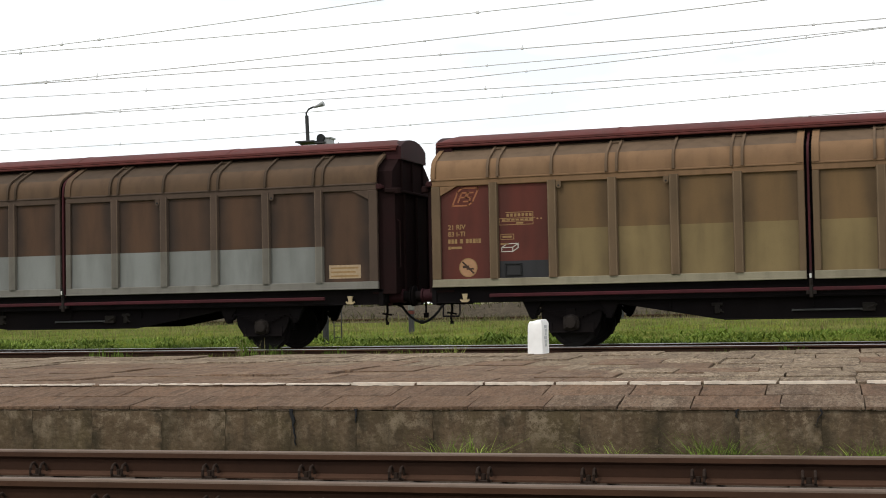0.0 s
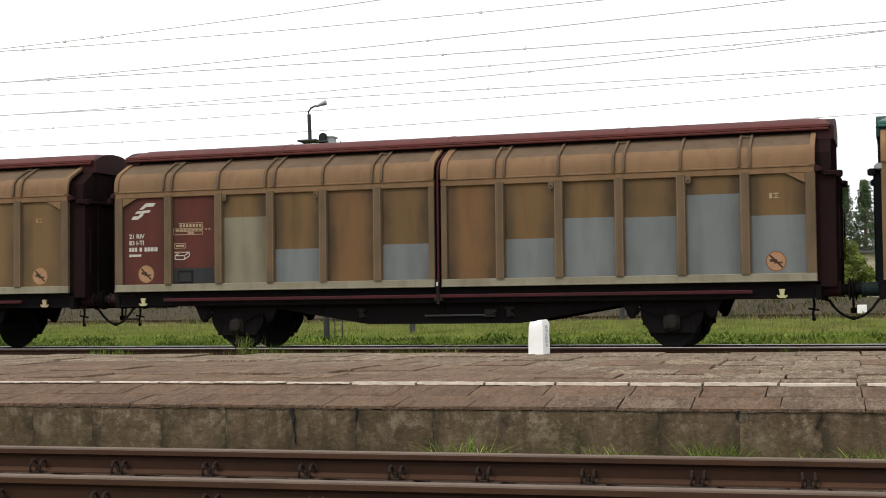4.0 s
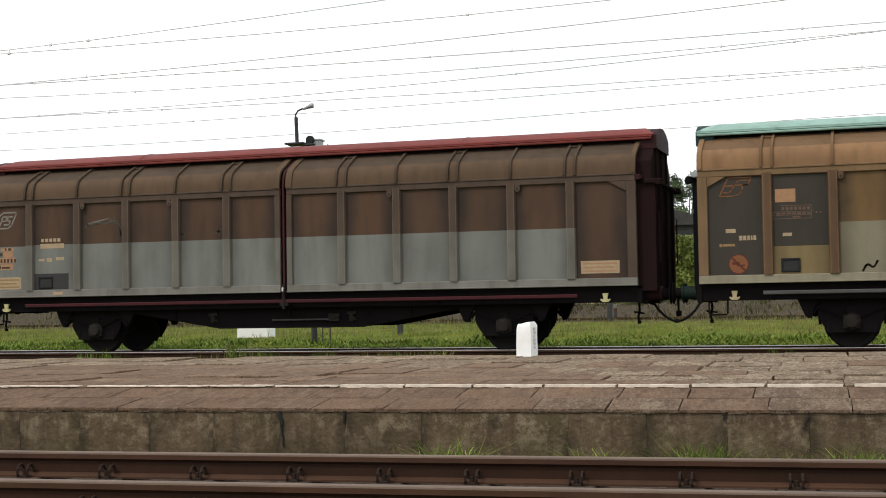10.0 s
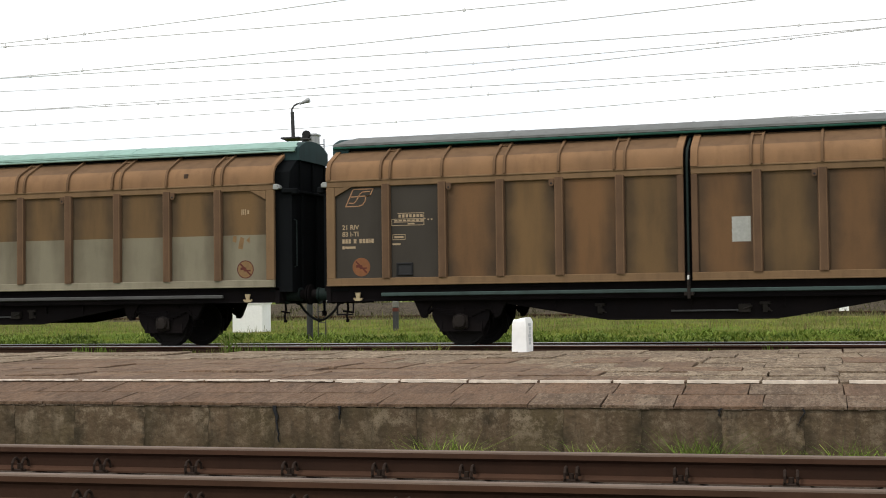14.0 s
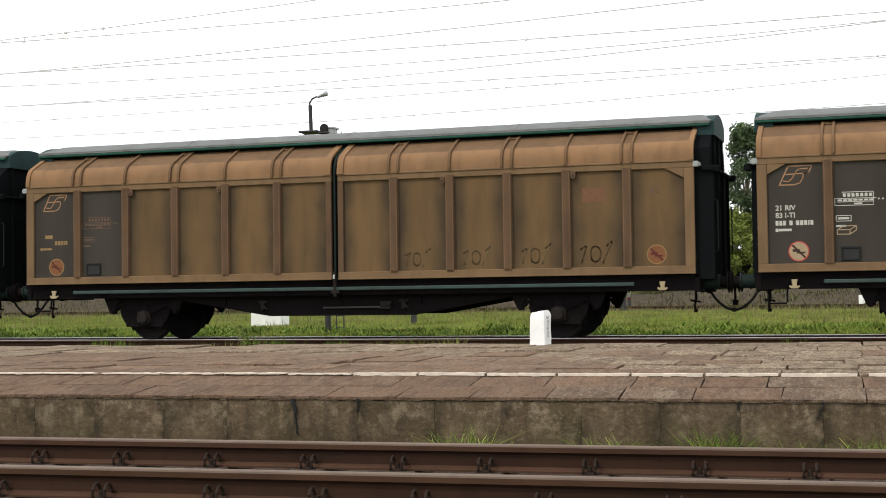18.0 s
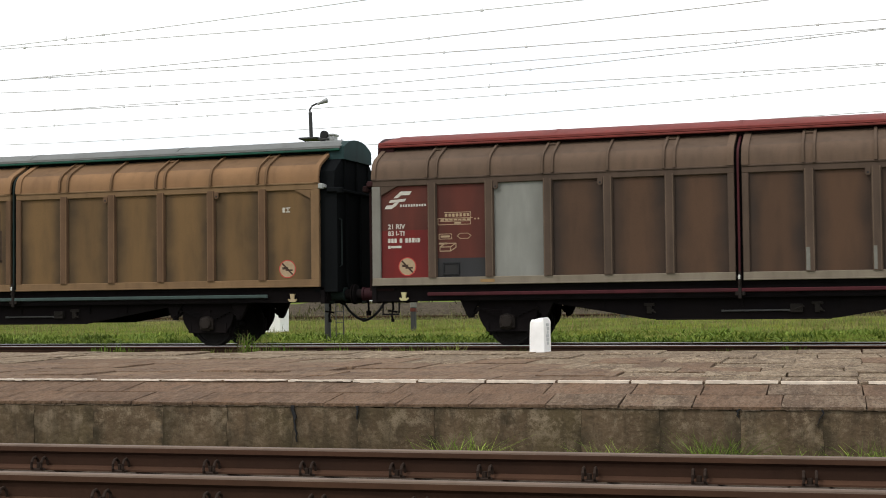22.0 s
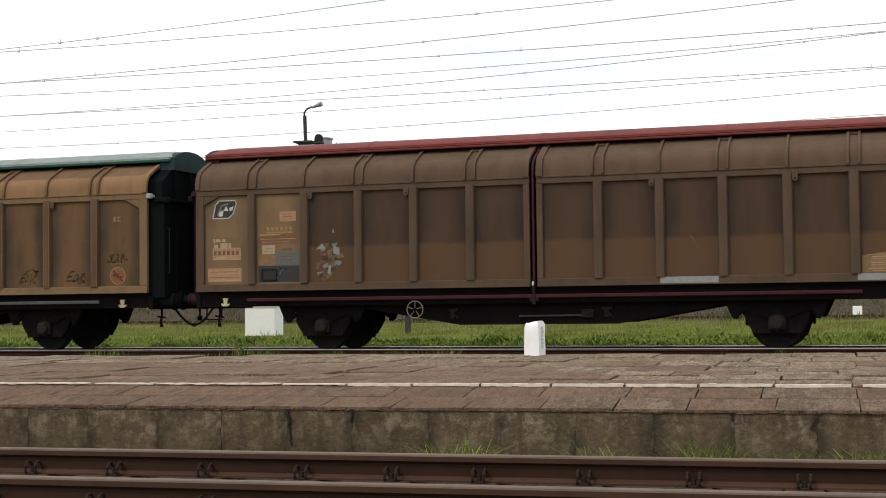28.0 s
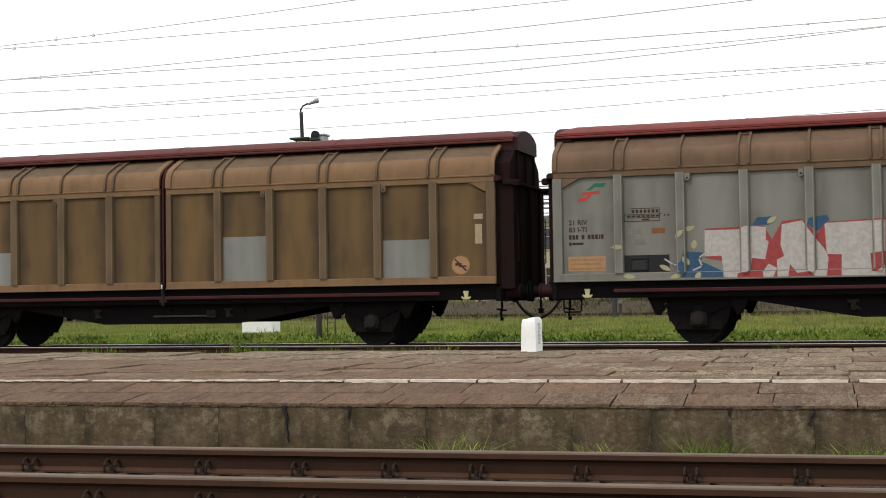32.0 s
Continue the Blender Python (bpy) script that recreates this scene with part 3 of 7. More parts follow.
def far_wall_mesh(rib, shoulder):
    def build():
        s = Shape()
        for x0, x1 in ((-HALF, -0.07), (0.07, HALF)):
            s.box(x0, x1, 1.33, 1.37, Z_SILL, Z_CANT, 0.006)
            s.sheet([(-y, z) for y, z in SHOULDER], "x", x0, x1, 0.03, 1)
        for x in PANEL_X[:5] + PANEL_X[6:11]:
            s.box(x + 0.49, x + 0.67, 1.37, 1.395, Z_LOW, Z_HIGH)
        return s.mesh("sliding_wall", [M[rib], M[shoulder]])
    return stored(("far", rib, shoulder), build)


def roof_profile():
    pts = [(-0.81, 3.995), (-0.81, 4.085)]
    for k in range(17):
        y = -0.79 + 1.58 * k / 16
        pts.append((y, 4.10 + 0.185 * (1 - abs(y / 0.79) ** 2.4)))
    return pts + [(0.81, 4.085), (0.81, 3.995)]


def roof_mesh(top):
    def build():
        s = Shape()
        prof = roof_profile()[1:-1]
        n = len(prof)
        xs = [(-HALF - 0.07, 0.25), (-HALF + 0.03, 0.75), (-HALF + 0.28, 1.0), (0, 1.0), (HALF + 0.02, 1.0), (HALF + 0.16, 0.82), (HALF + 0.25, 0.62)]
        vs, f = [], []
        for x, k in xs:
            vs += [(x, y, 4.085 + (z - 4.085) * k) for y, z in prof]
        for k in range(len(xs) - 1):
            f += [(k * n + j, k * n + j + 1, (k + 1) * n + j + 1, (k + 1) * n + j) for j in range(n - 1)]
        f += [tuple(range(n)), tuple(range((len(xs) - 1) * n, len(xs) * n))]
        s.add(vs, f)
        for x in (-3.6, 0.0, 3.6):
            s.sheet([(y, z - 0.002) for y, z in prof[1:-1]], "x", x - 0.022, x + 0.022, 0.009)
        return s.mesh("roof", M[top])
    return stored(("roof", top), build)


def edge_mesh(mat):
    def build():
        s = Shape()
        s.box(-HALF - 0.06, HALF + 0.24, -0.83, -0.75, 4.036, 4.102, 0.012)
        s.box(-HALF - 0.06, HALF + 0.24, -0.838, -0.82, 4.044, 4.056, 0.004)
        return s.mesh("roof_edge", M[mat])
    return stored(("edge", mat), build)


def fascia_mesh(mat):
    def build():
        s = Shape()
        s.box(-HALF - 0.05, HALF + 0.23, -0.845, -0.76, 3.992, 4.035, 0.010)
        return s.mesh("gutter", M[mat])
    return stored(("fascia", mat), build)


def eave_mesh(mat):
    """A recessed near-black upright behind the gutter, added as the shade under the roof edge."""
    def build():
        return Shape().box(-HALF - 0.03, HALF + 0.2, -0.70, -0.60, 3.86, 4.04).mesh("eave", M[mat])
    return stored(("eave", mat), build)


def stop_mesh(mat):
    """Forged stop beside the wall's upper corner."""
    def build():
        s = Shape()
        s.box(-0.02, 0.09, FACE - 0.012, FACE + 0.09, 3.175, 3.285, 0.014)
        s.box(0.02, 0.12, FACE + 0.01, FACE + 0.14, 3.19, 3.26, 0.012)
        return s.mesh("stop_block", M[mat])
    return stored(("stop", mat), build)


def end_mesh(mat):
    def build():
        s = Shape()
        s.prism([(-1.25, 1.10), (-1.25, 3.12), (1.25, 3.12), (1.25, 1.10)], "x", -0.2, 0.30)
        top = [(-1.22, 3.12), (-1.16, 3.55), (-0.72, 3.86), (0.72, 3.86), (1.16, 3.55), (1.22, 3.12)]
        s.prism(top, "x", -0.2, 0.22)
        return s.mesh("end_wall", M[mat])
    return stored(("end", mat), build)


def end_post_mesh(mat, upper):
    def build():
        s = Shape()
        if upper:
            s.box(0.215, 0.26, -0.03, 0.03, 3.2, 3.85, 0.01)
        else:
            s.box(0.295, 0.35, -0.04, 0.04, 1.15, 3.1, 0.01)
        return s.mesh("end_post", M[mat])
    return stored(("endpost", mat, upper), build)


def end_cap_mesh(mat):
    def build():
        s = Shape()
        up = [(y * 0.985, z - 0.02) for y, z in roof_profile()[2:-2]]
        s.prism([(-0.79, 3.82)] + up + [(0.79, 3.82)], "x", -0.06, 0.28)
        return s.mesh("roof_end", M[mat])
    return stored(("endcap", mat), build)


def ledge_mesh(mat):
    def build():
        s = Shape()
        s.box(0.1, 0.36, -1.29, 1.29, 3.11, 3.18, 0.02)
        for y in (-1.24, 1.24):
            s.lathe([(3.07, 0.05), (3.09, 0.08), (3.18, 0.08), (3.20, 0.05)], "z", (0.36, y, 0), 10)
            s.box(0.10, 0.36, y - 0.08, y + 0.05, 3.10, 3.20, 0.02)
        return s.mesh("end_ledge", M[mat])
    return stored(("ledge", mat), build)


def wheel_mesh(g):
    def build():
        s = Shape()
        prof = [(-0.07, 0.10), (-0.06, 0.14), (-0.02, 0.30), (-0.045, 0.385), (-0.068, 0.395), (-0.068, 0.457), (-0.06, 0.462),
                (0.035, 0.468), (0.042, 0.494), (0.066, 0.49), (0.068, 0.395), (0.04, 0.385), (0.02, 0.30), (0.08, 0.14), (0.09, 0.10)]
        s.lathe([(h * (1 if g < 0 else -1), r) for h, r in prof], "y", (0, 0, 0), 36)
        for k in range(3):
            a = 2 * math.pi * k / 3
            s.box(0.22 * math.cos(a) - 0.02, 0.22 * math.cos(a) + 0.02, -0.045, 0.045, 0.22 * math.sin(a) - 0.02, 0.22 * math.sin(a) + 0.02)
        return s.mesh("wheel", M["tyre"])
    return stored(("wheel", g), build)


def spring_mesh():
    def build():
        s = Shape()
        for k in range(5):
            w, z = 0.60 - 0.09 * k, 0.675 - 0.03 * k
            pts = [(w * t, z + 0.085 * (w * t / 0.8) ** 2) for t in (-1, -0.66, -0.33, 0, 0.33, 0.66, 1)]
            s.sheet([(x, q) for x, q in pts], "y", -0.06, 0.06, 0.024)
        s.box(-0.09, 0.09, -0.07, 0.07, 0.52, 0.74, 0.01)
        for g in (-1, 1):
            s.tube([(g * 0.60, -0.05, 0.73), (g * 0.66, -0.05, 0.64), (g * 0.73, -0.05, 0.62)], 0.02)
            s.tube([(g * 0.60, 0.05, 0.73), (g * 0.66, 0.05, 0.64), (g * 0.73, 0.05, 0.62)], 0.02)
            s.lathe([(-0.07, 0.032), (0.07, 0.032)], "y", (g * 0.60, 0, 0.725), 10)
        return s.mesh("leaf_spring", M["under"])
    return stored(("spring",), build)


def guard_mesh():
    def build():
        s = Shape()
        half = [(0.66, 0.90), (0.59, 0.74), (0.59, 0.60), (0.56, 0.50), (0.50, 0.40), (0.43, 0.30), (0.20, 0.30)]
        s.prism(half + [(-x, z) for x, z in half[::-1]], "y", -0.012, 0.012)
        s.box(-0.44, 0.44, -0.03, 0.02, 0.275, 0.305, 0.004)
        for x in (-0.41, 0.41):
            s.box(x - 0.03, x + 0.03, -0.03, 0.02, 0.29, 0.48, 0.004)
        for x in (-0.54, -0.36, 0.36, 0.54):
            s.lathe([(-0.03, 0.02), (0.0, 0.02)], "y", (x, 0, 0.82), 6)
        return s.mesh("axle_guard", M["under"])
    return stored(("guard",), build)


def bracket_mesh():
    def build():
        s = Shape()
        s.prism([(-0.2, 0.92), (0.22, 0.92), (0.08, 0.60), (0.03, 0.545), (-0.045, 0.55), (-0.06, 0.62), (-0.08, 0.72), (-0.14, 0.80)], "y", -0.05, 0.05)
        s.lathe([(-0.075, 0.04), (0.075, 0.04)], "y", (0.01, 0, 0.61), 12)
        s.tube([(0.01, -0.06, 0.61), (-0.07, -0.06, 0.66), (-0.1, -0.06, 0.74)], 0.018, 6)
        return s.mesh("spring_bracket", M["under"])
    return stored(("bracket",), build)


def brake_mesh(g):
    def build():
        s = Shape()
        pts = arc(0, 0.46, 0.505, 12, -32, 5) if g > 0 else arc(0, 0.46, 0.505, 168, 212, 5)
        s.sheet(pts, "y", -0.05, 0.05, -0.06 if g > 0 else 0.06)
        s.tube([(g * 0.57, 0, 0.42), (g * 0.60, 0, 0.90)], 0.025)
        return s.mesh("brake_shoe", M["under"])
    return stored(("brake", g), build)


def axlebox_mesh():
    def build():
        s = Shape()
        s.box(-0.15, 0.15, -0.12, 0.10, 0.33, 0.60, 0.03)
        s.lathe([(-0.185, 0.05), (-0.18, 0.10), (-0.16, 0.125), (-0.11, 0.13), (-0.10, 0.16), (-0.06, 0.16)], "y", (0, 0, 0.47), 20)
        for k in range(4):
            a = math.pi / 4 + k * math.pi / 2
            s.lathe([(-0.195, 0.014), (-0.15, 0.014)], "y", (0.105 * math.cos(a), 0, 0.47 + 0.105 * math.sin(a)), 6)
        return s.mesh("axle_box", M["box"])
    return stored(("axlebox",), build)


def frame_mesh():
    def build():
        s = Shape()
        for g in (-1, 1):
            y = g * 1.17
            s.box(-7.2, 7.2, y - 0.05, y + 0.05, 0.90, 1.17, 0.012)
            s.box(-7.2, 7.2, y - 0.09, y + 0.09, 0.885, 0.905, 0.005)
        for x in (-7.2, -5.6, -3.4, -1.2, 1.2, 3.4, 5.6, 7.2):
            s.box(x - 0.07, x + 0.07, -1.15, 1.15, 0.92, 1.14)
        s.box(-7.25, 7.25, -1.26, 1.26, 1.14, 1.19)
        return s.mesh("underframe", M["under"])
    return stored(("frame",), build)


def belly_mesh():
    def build():
        s = Shape()
        poly = [(-3.66, 0.90), (-3.60, 0.82), (-1.72, 0.50), (-1.55, 0.485), (1.55, 0.485), (1.72, 0.50), (3.60, 0.82), (3.66, 0.90)]
        s.prism(poly, "y", -0.03, 0.03)
        s.box(-1.6, 1.6, -0.08, 0.08, 0.478, 0.50, 0.006)
        for x in (-2.6, -1.7, 0.0, 1.7, 2.6):
            s.box(x - 0.02, x + 0.02, -0.07, 0.0, 0.70, 0.90)
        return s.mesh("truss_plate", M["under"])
    return stored(("belly",), build)


def sleeve_mesh(mat):
    def build():
        s = Shape()
        s.lathe([(0.0, 0.20), (0.04, 0.20), (0.05, 0.135), (0.30, 0.125), (0.31, 0.145), (0.345, 0.145)], "x", (0, 0, 0), 18)
        return s.mesh("buffer_sleeve", M[mat])
    return stored(("sleeve", mat), build)


def buffer_mesh():
    def build():
        s = Shape()
        s.lathe([(0.0, 0.10), (0.17, 0.10), (0.18, 0.15), (0.196, 0.205), (0.21, 0.21), (0.226, 0.15), (0.228, 0.02)], "x", (0, 0, 0), 20)
        return s.mesh("buffer_head", M["under"])
    return stored(("buffer",), build)


def hose_mesh():
    def build():
        s = Shape()
        pts = [(7.20, 0, 0.93), (7.27, 0, 0.86)]
        for k in range(11):
            u = k / 10
            pts.append((7.34 + 0.86 * u, 0.04 * math.sin(6 * u), 0.84 - 0.33 * math.sin(math.pi * u) ** 0.8))
        pts += [(8.24, 0, 0.87), (8.30, 0, 0.93)]
        s.tube(pts, 0.026, 8)
        s.tube([(7.72, 0.02, 0.515), (7.80, 0.02, 0.512)], 0.04, 8)
        return s.mesh("brake_hose", M["rubber"])
    return stored(("hose",), build)


def coupling_mesh():
    def build():
        s = Shape()
        s.tube([(7.2, 0, 1.0), (7.42, 0, 1.0), (7.50, 0, 1.06), (7.46, 0, 1.10)], 0.045, 8)
        s.tube([(7.45, -0.06, 1.03), (7.75, -0.06, 0.96), (8.05, -0.06, 1.02)], 0.03, 6)
        s.tube([(7.45, 0.06, 1.03), (7.75, 0.06, 0.96), (8.05, 0.06, 1.02)], 0.03, 6)
        s.tube([(7.75, 0.1, 0.98), (7.75, -0.12, 0.94), (7.76, -0.14, 0.66)], 0.025, 6)
        s.lathe([(0.60, 0.05), (0.70, 0.06)], "z", (7.76, -0.14, 0), 8)
        return s.mesh("screw_coupling", M["under"])
    return stored(("coupling",), build)


def step_mesh():
    def build():
        s = Shape()
        s.tube([(-0.17, 0, 0.92), (-0.17, -0.02, 0.66), (-0.15, -0.03, 0.63), (0.15, -0.03, 0.63), (0.17, -0.02, 0.66), (0.17, 0, 0.92)], 0.018, 6)
        s.box(-0.16, 0.16, -0.10, 0.02, 0.615, 0.64, 0.006)
        return s.mesh("foot_step", M["under"])
    return stored(("step",), build)


def dangle_mesh():
    def build():
        s = Shape()
        s.tube([(0, 0, 0.92), (0.01, 0, 0.74), (-0.02, 0, 0.60), (0.0, 0, 0.50)], 0.024, 6)
        s.tube([(-0.10, 0, 0.70), (0.10, 0, 0.67)], 0.02, 6)
        s.lathe([(0.47, 0.035), (0.53, 0.04)], "z", (0, 0, 0), 8)
        return s.mesh("brake_cock", M["under"])
    return stored(("dangle",), build)


def tow_hook_mesh(mat):
    def build():
        s = Shape()
        s.prism([(-0.055, 0.07), (0.055, 0.07), (0.04, 0.0), (0.035, -0.04), (0.07, -0.05), (0.085, -0.03), (0.095, -0.06), (0.055, -0.095),
                 (-0.055, -0.095), (-0.095, -0.06), (-0.085, -0.03), (-0.07, -0.05), (-0.035, -0.04), (-0.04, 0.0)], "y", -0.02, 0.02)
        return s.mesh("tow_hook", M[mat])
    return stored(("hook", mat), build)


def eyelet_mesh(mat):
    def build():
        s = Shape()
        s.prism([(-0.05, 0.09), (0.05, 0.09), (0.05, -0.015), (0.025, -0.046), (-0.025, -0.046), (-0.05, -0.015)], "y", -0.018, 0.0)
        s.lathe([(-0.022, 0.019), (-0.019, 0.019)], "y", (0, 0, 0), 10, 1)
        return s.mesh("eyelet", [M[mat], M["blk"]])
    return stored(("eye", mat), build)


# ---- lettering, signs and paint marks on the walls (drawn across x and z on the panel's face) ----
def poly(name, pts, mat, wall, label="", lift=0.0025):
    s = Shape()
    s.prism(pts, "y", PANEL_Y - lift, PANEL_Y + 0.003)
    return part(name, s, M[mat], wall, label, smooth=False)


def bars(name, rects, mat, wall, label="", lift=0.003):
    if name in ("number_bar", "data_bar", "stencil_plate") and len(rects) > 1:
        return [bars(name, [q], mat, wall, label, lift) for q in rects]
    s = Shape()
    for x0, x1, z0, z1 in rects:
        s.box(x0, x1, PANEL_Y - lift, PANEL_Y + 0.003, z0, z1)
    return part(name, s, M[mat], wall, label, smooth=False)


def clipped(pts, axis, lo, hi):
    """A polygon cut to lo..hi along one axis."""
    for edge, sign in ((lo, 1), (hi, -1)):
        out = []
        for p, q in zip(pts, pts[1:] + pts[:1]):
            a, b = (p[axis] - edge) * sign, (q[axis] - edge) * sign
            if a >= 0:
                out.append(p)
            if a * b < 0:
                f = a / (a - b)
                out.append((p[0] + (q[0] - p[0]) * f, p[1] + (q[1] - p[1]) * f))
        pts = out
        if len(pts) < 3:
            return []
    return pts


def sprayed(name, pts, mat, wall, label="", layer=0):
    """Spray paint that runs over panels, ribs and sill: one flat skin on each face it meets."""
    s = Shape()
    up = 0.0016 + 0.0012 * layer
    zone = clipped(pts, 1, Z_LOW + 0.003, 4.0)
    if zone:
        s.prism(zone, "y", PANEL_Y - up, PANEL_Y + 0.003)
    for a, b in zip(PANEL_X, PANEL_X[1:]):
        zone = clipped(pts, 0, (a + b) / 2 - 0.057, (a + b) / 2 + 0.057) if abs(a + b) > 0.1 else []
        zone = clipped(zone, 1, Z_LOW - 0.045, 4.0) if zone else []
        if zone:
            s.prism(zone, "y", FACE + 0.004 - 0.038 - up, FACE - 0.03)
    zone = clipped(pts, 1, Z_SILL + 0.035, Z_LOW - 0.012)
    if zone:
        s.prism(zone, "y", FACE - 0.006 - up, FACE)
    return part(name, s, M[mat], wall, label, smooth=False)


def rounded(ln):
    """Cuts the corners of a chain of points twice."""
    for _ in range(2):
        out = [ln[0]]
        for (xa, za), (xb, zb) in zip(ln, ln[1:]):
            out += [(0.75 * xa + 0.25 * xb, 0.75 * za + 0.25 * zb), (0.25 * xa + 0.75 * xb, 0.25 * za + 0.75 * zb)]
        ln = out + [ln[-1]]
    return ln


def line_marks(name, lines, w, mat, wall, label="", lift=0.003):
    """Brush or spray strokes: each line a chain of (x, z), and a part of its own where it was put on by itself."""
    if len(lines) > 1 and name in ("spray_tag", "scratch", "patch_edge"):
        return [line_marks(name, [ln], w, mat, wall, label, lift) for ln in lines]
    s = Shape()
    for ln in lines:
        ln = rounded(ln) if name in ("spray_tag", "scratch") else ln
        for (xa, za), (xb, zb) in zip(ln, ln[1:]):
            d = Vector((xb - xa, zb - za))
            if d.length < 1e-4:
                continue
            t = d.normalized() * w * 0.5
            o = Vector((-t.y, t.x))
            s.prism([(xa - t.x + o.x, za - t.y + o.y), (xb + t.x + o.x, zb + t.y + o.y),
                     (xb + t.x - o.x, zb + t.y - o.y), (xa - t.x - o.x, za - t.y - o.y)], "y", PANEL_Y - lift, PANEL_Y + 0.003)
    return part(name, s, M[mat], wall, label, smooth=False)


def number_block(wall, x, z, mat, size=0.13, right=0.62, faint=False):
    if not faint:
        for k, body in enumerate(("21 RIV", "83 I-TI")):
            ob = part("lettering", text_mesh(body, size, M[mat]), None, wall, at=(x, PANEL_Y - 0.003, z - k * 0.135))
    else:
        bars("lettering_bar", [(x + 0.12, x + 0.30, z - 0.135, z - 0.06)], mat, wall)
    r = []
    u = x
    for k, w in enumerate((0.05, 0.05, 0.05, 0.0, 0.055, 0.0, 0.055, 0.055, 0.055, 0.025, 0.05)):
        if w and not (faint and k < 6):
            r.append((u, u + w, z - 0.275, z - 0.19))
        u += (w or 0.03) + 0.016
    bars("number_bar", r, mat, wall)
    bars("type_bar", [(x, x + 0.05, z - 0.39, z - 0.33), (x + 0.06, x + 0.28, z - 0.38, z - 0.335)], mat if not faint else "tan", wall)


def load_table(wall, x, z, mat):
    r = [(x + 0.13, x + 0.68, z - 0.012, z), (x, x + 0.72, z - 0.125, z - 0.113), (x, x + 0.68, z - 0.25, z - 0.238),
         (x + 0.05, x + 0.68, z - 0.185, z - 0.173), (x, x + 0.012, z - 0.25, z - 0.125), (x + 0.668, x + 0.68, z - 0.25, z)]
    r += [(x + 0.15 + 0.075 * k, x + 0.20 + 0.075 * k, z - 0.09, z - 0.03) for k in range(7)]
    r += [(x + 0.06 + 0.09 * k, x + 0.13 + 0.09 * k, z - 0.165, z - 0.135) for k in range(7)]
    r += [(x + 0.34, x + 0.48, z - 0.23, z - 0.2), (x + 0.75, x + 0.78, z - 0.155, z - 0.125), (x + 0.82, x + 0.85, z - 0.155, z - 0.125)]
    bars("load_table", r, mat, wall, "load limit table in painted lines")


def data_boxes(wall, x, z, mat, cube=None):
    o = [(x, x + 0.27, z - 0.012, z), (x, x + 0.27, z - 0.11, z - 0.098), (x, x + 0.012, z - 0.11, z), (x + 0.258, x + 0.27, z - 0.11, z),
         (x + 0.04, x + 0.23, z - 0.075, z - 0.035)]
    bars("data_box", o, mat, wall)
    bars("data_bar", [(x, x + 0.17, z - 0.21, z - 0.175)], mat, wall)
    if cube:
        a, b = x + 0.02, z - 0.34
        line_marks("volume_symbol", [[(a, b), (a + 0.22, b), (a + 0.33, b + 0.07), (a + 0.33, b + 0.15), (a + 0.11, b + 0.15), (a, b + 0.08), (a, b)],
                                     [(a, b + 0.08), (a + 0.22, b + 0.08), (a + 0.33, b + 0.15)], [(a + 0.22, b + 0.08), (a + 0.22, b)]], 0.018, cube, wall)


def card_holder(wall, x, z):
    s = Shape()
    for q in ((x, x + 0.34, z, z + 0.035), (x, x + 0.34, z + 0.215, z + 0.25), (x, x + 0.035, z + 0.035, z + 0.215), (x + 0.305, x + 0.34, z + 0.035, z + 0.215)):
        s.box(q[0], q[1], PANEL_Y - 0.03, PANEL_Y + 0.002, q[2], q[3], 0.006)
    s.box(x + 0.03, x + 0.31, PANEL_Y - 0.012, PANEL_Y + 0.001, z + 0.03, z + 0.22, mat=1)
    part("card_holder", s, [M["blk"], M["sn"]], wall, "black metal label holder")


def shunting_disc(wall, x, z, face, ring, bar, r=0.185):
    s = Shape()
    pts = arc(x, z, r, 0, 360, 28)[:-1]
    s.prism(pts, "y", PANEL_Y - 0.003, PANEL_Y + 0.002, 0)
    out, inn = arc(x, z, r, 0, 360, 28), arc(x, z, r * 0.9, 0, 360, 28)
    for k in range(28):
        s.prism([out[k], out[k + 1], inn[k + 1], inn[k]], "y", PANEL_Y - 0.0045, PANEL_Y, 1)
    c = r * 0.62
    s.prism([(x - c - 0.012, z + c - 0.012), (x - c + 0.012, z + c + 0.012), (x + c + 0.012, z - c + 0.012), (x + c - 0.012, z - c - 0.012)], "y", PANEL_Y - 0.0055, PANEL_Y, 2)
    s.box(x - 0.6 * r, x + 0.1 * r, PANEL_Y - 0.005, PANEL_Y, z - 0.05 * r, z + 0.22 * r, mat=2)
    s.box(x - 0.2 * r, x + 0.62 * r, PANEL_Y - 0.005, PANEL_Y, z - 0.22 * r, z - 0.05 * r, mat=2)
    part("warning_disc", s, [M[face], M[ring], M[bar]], wall, "round no-shunting sign", smooth=False)


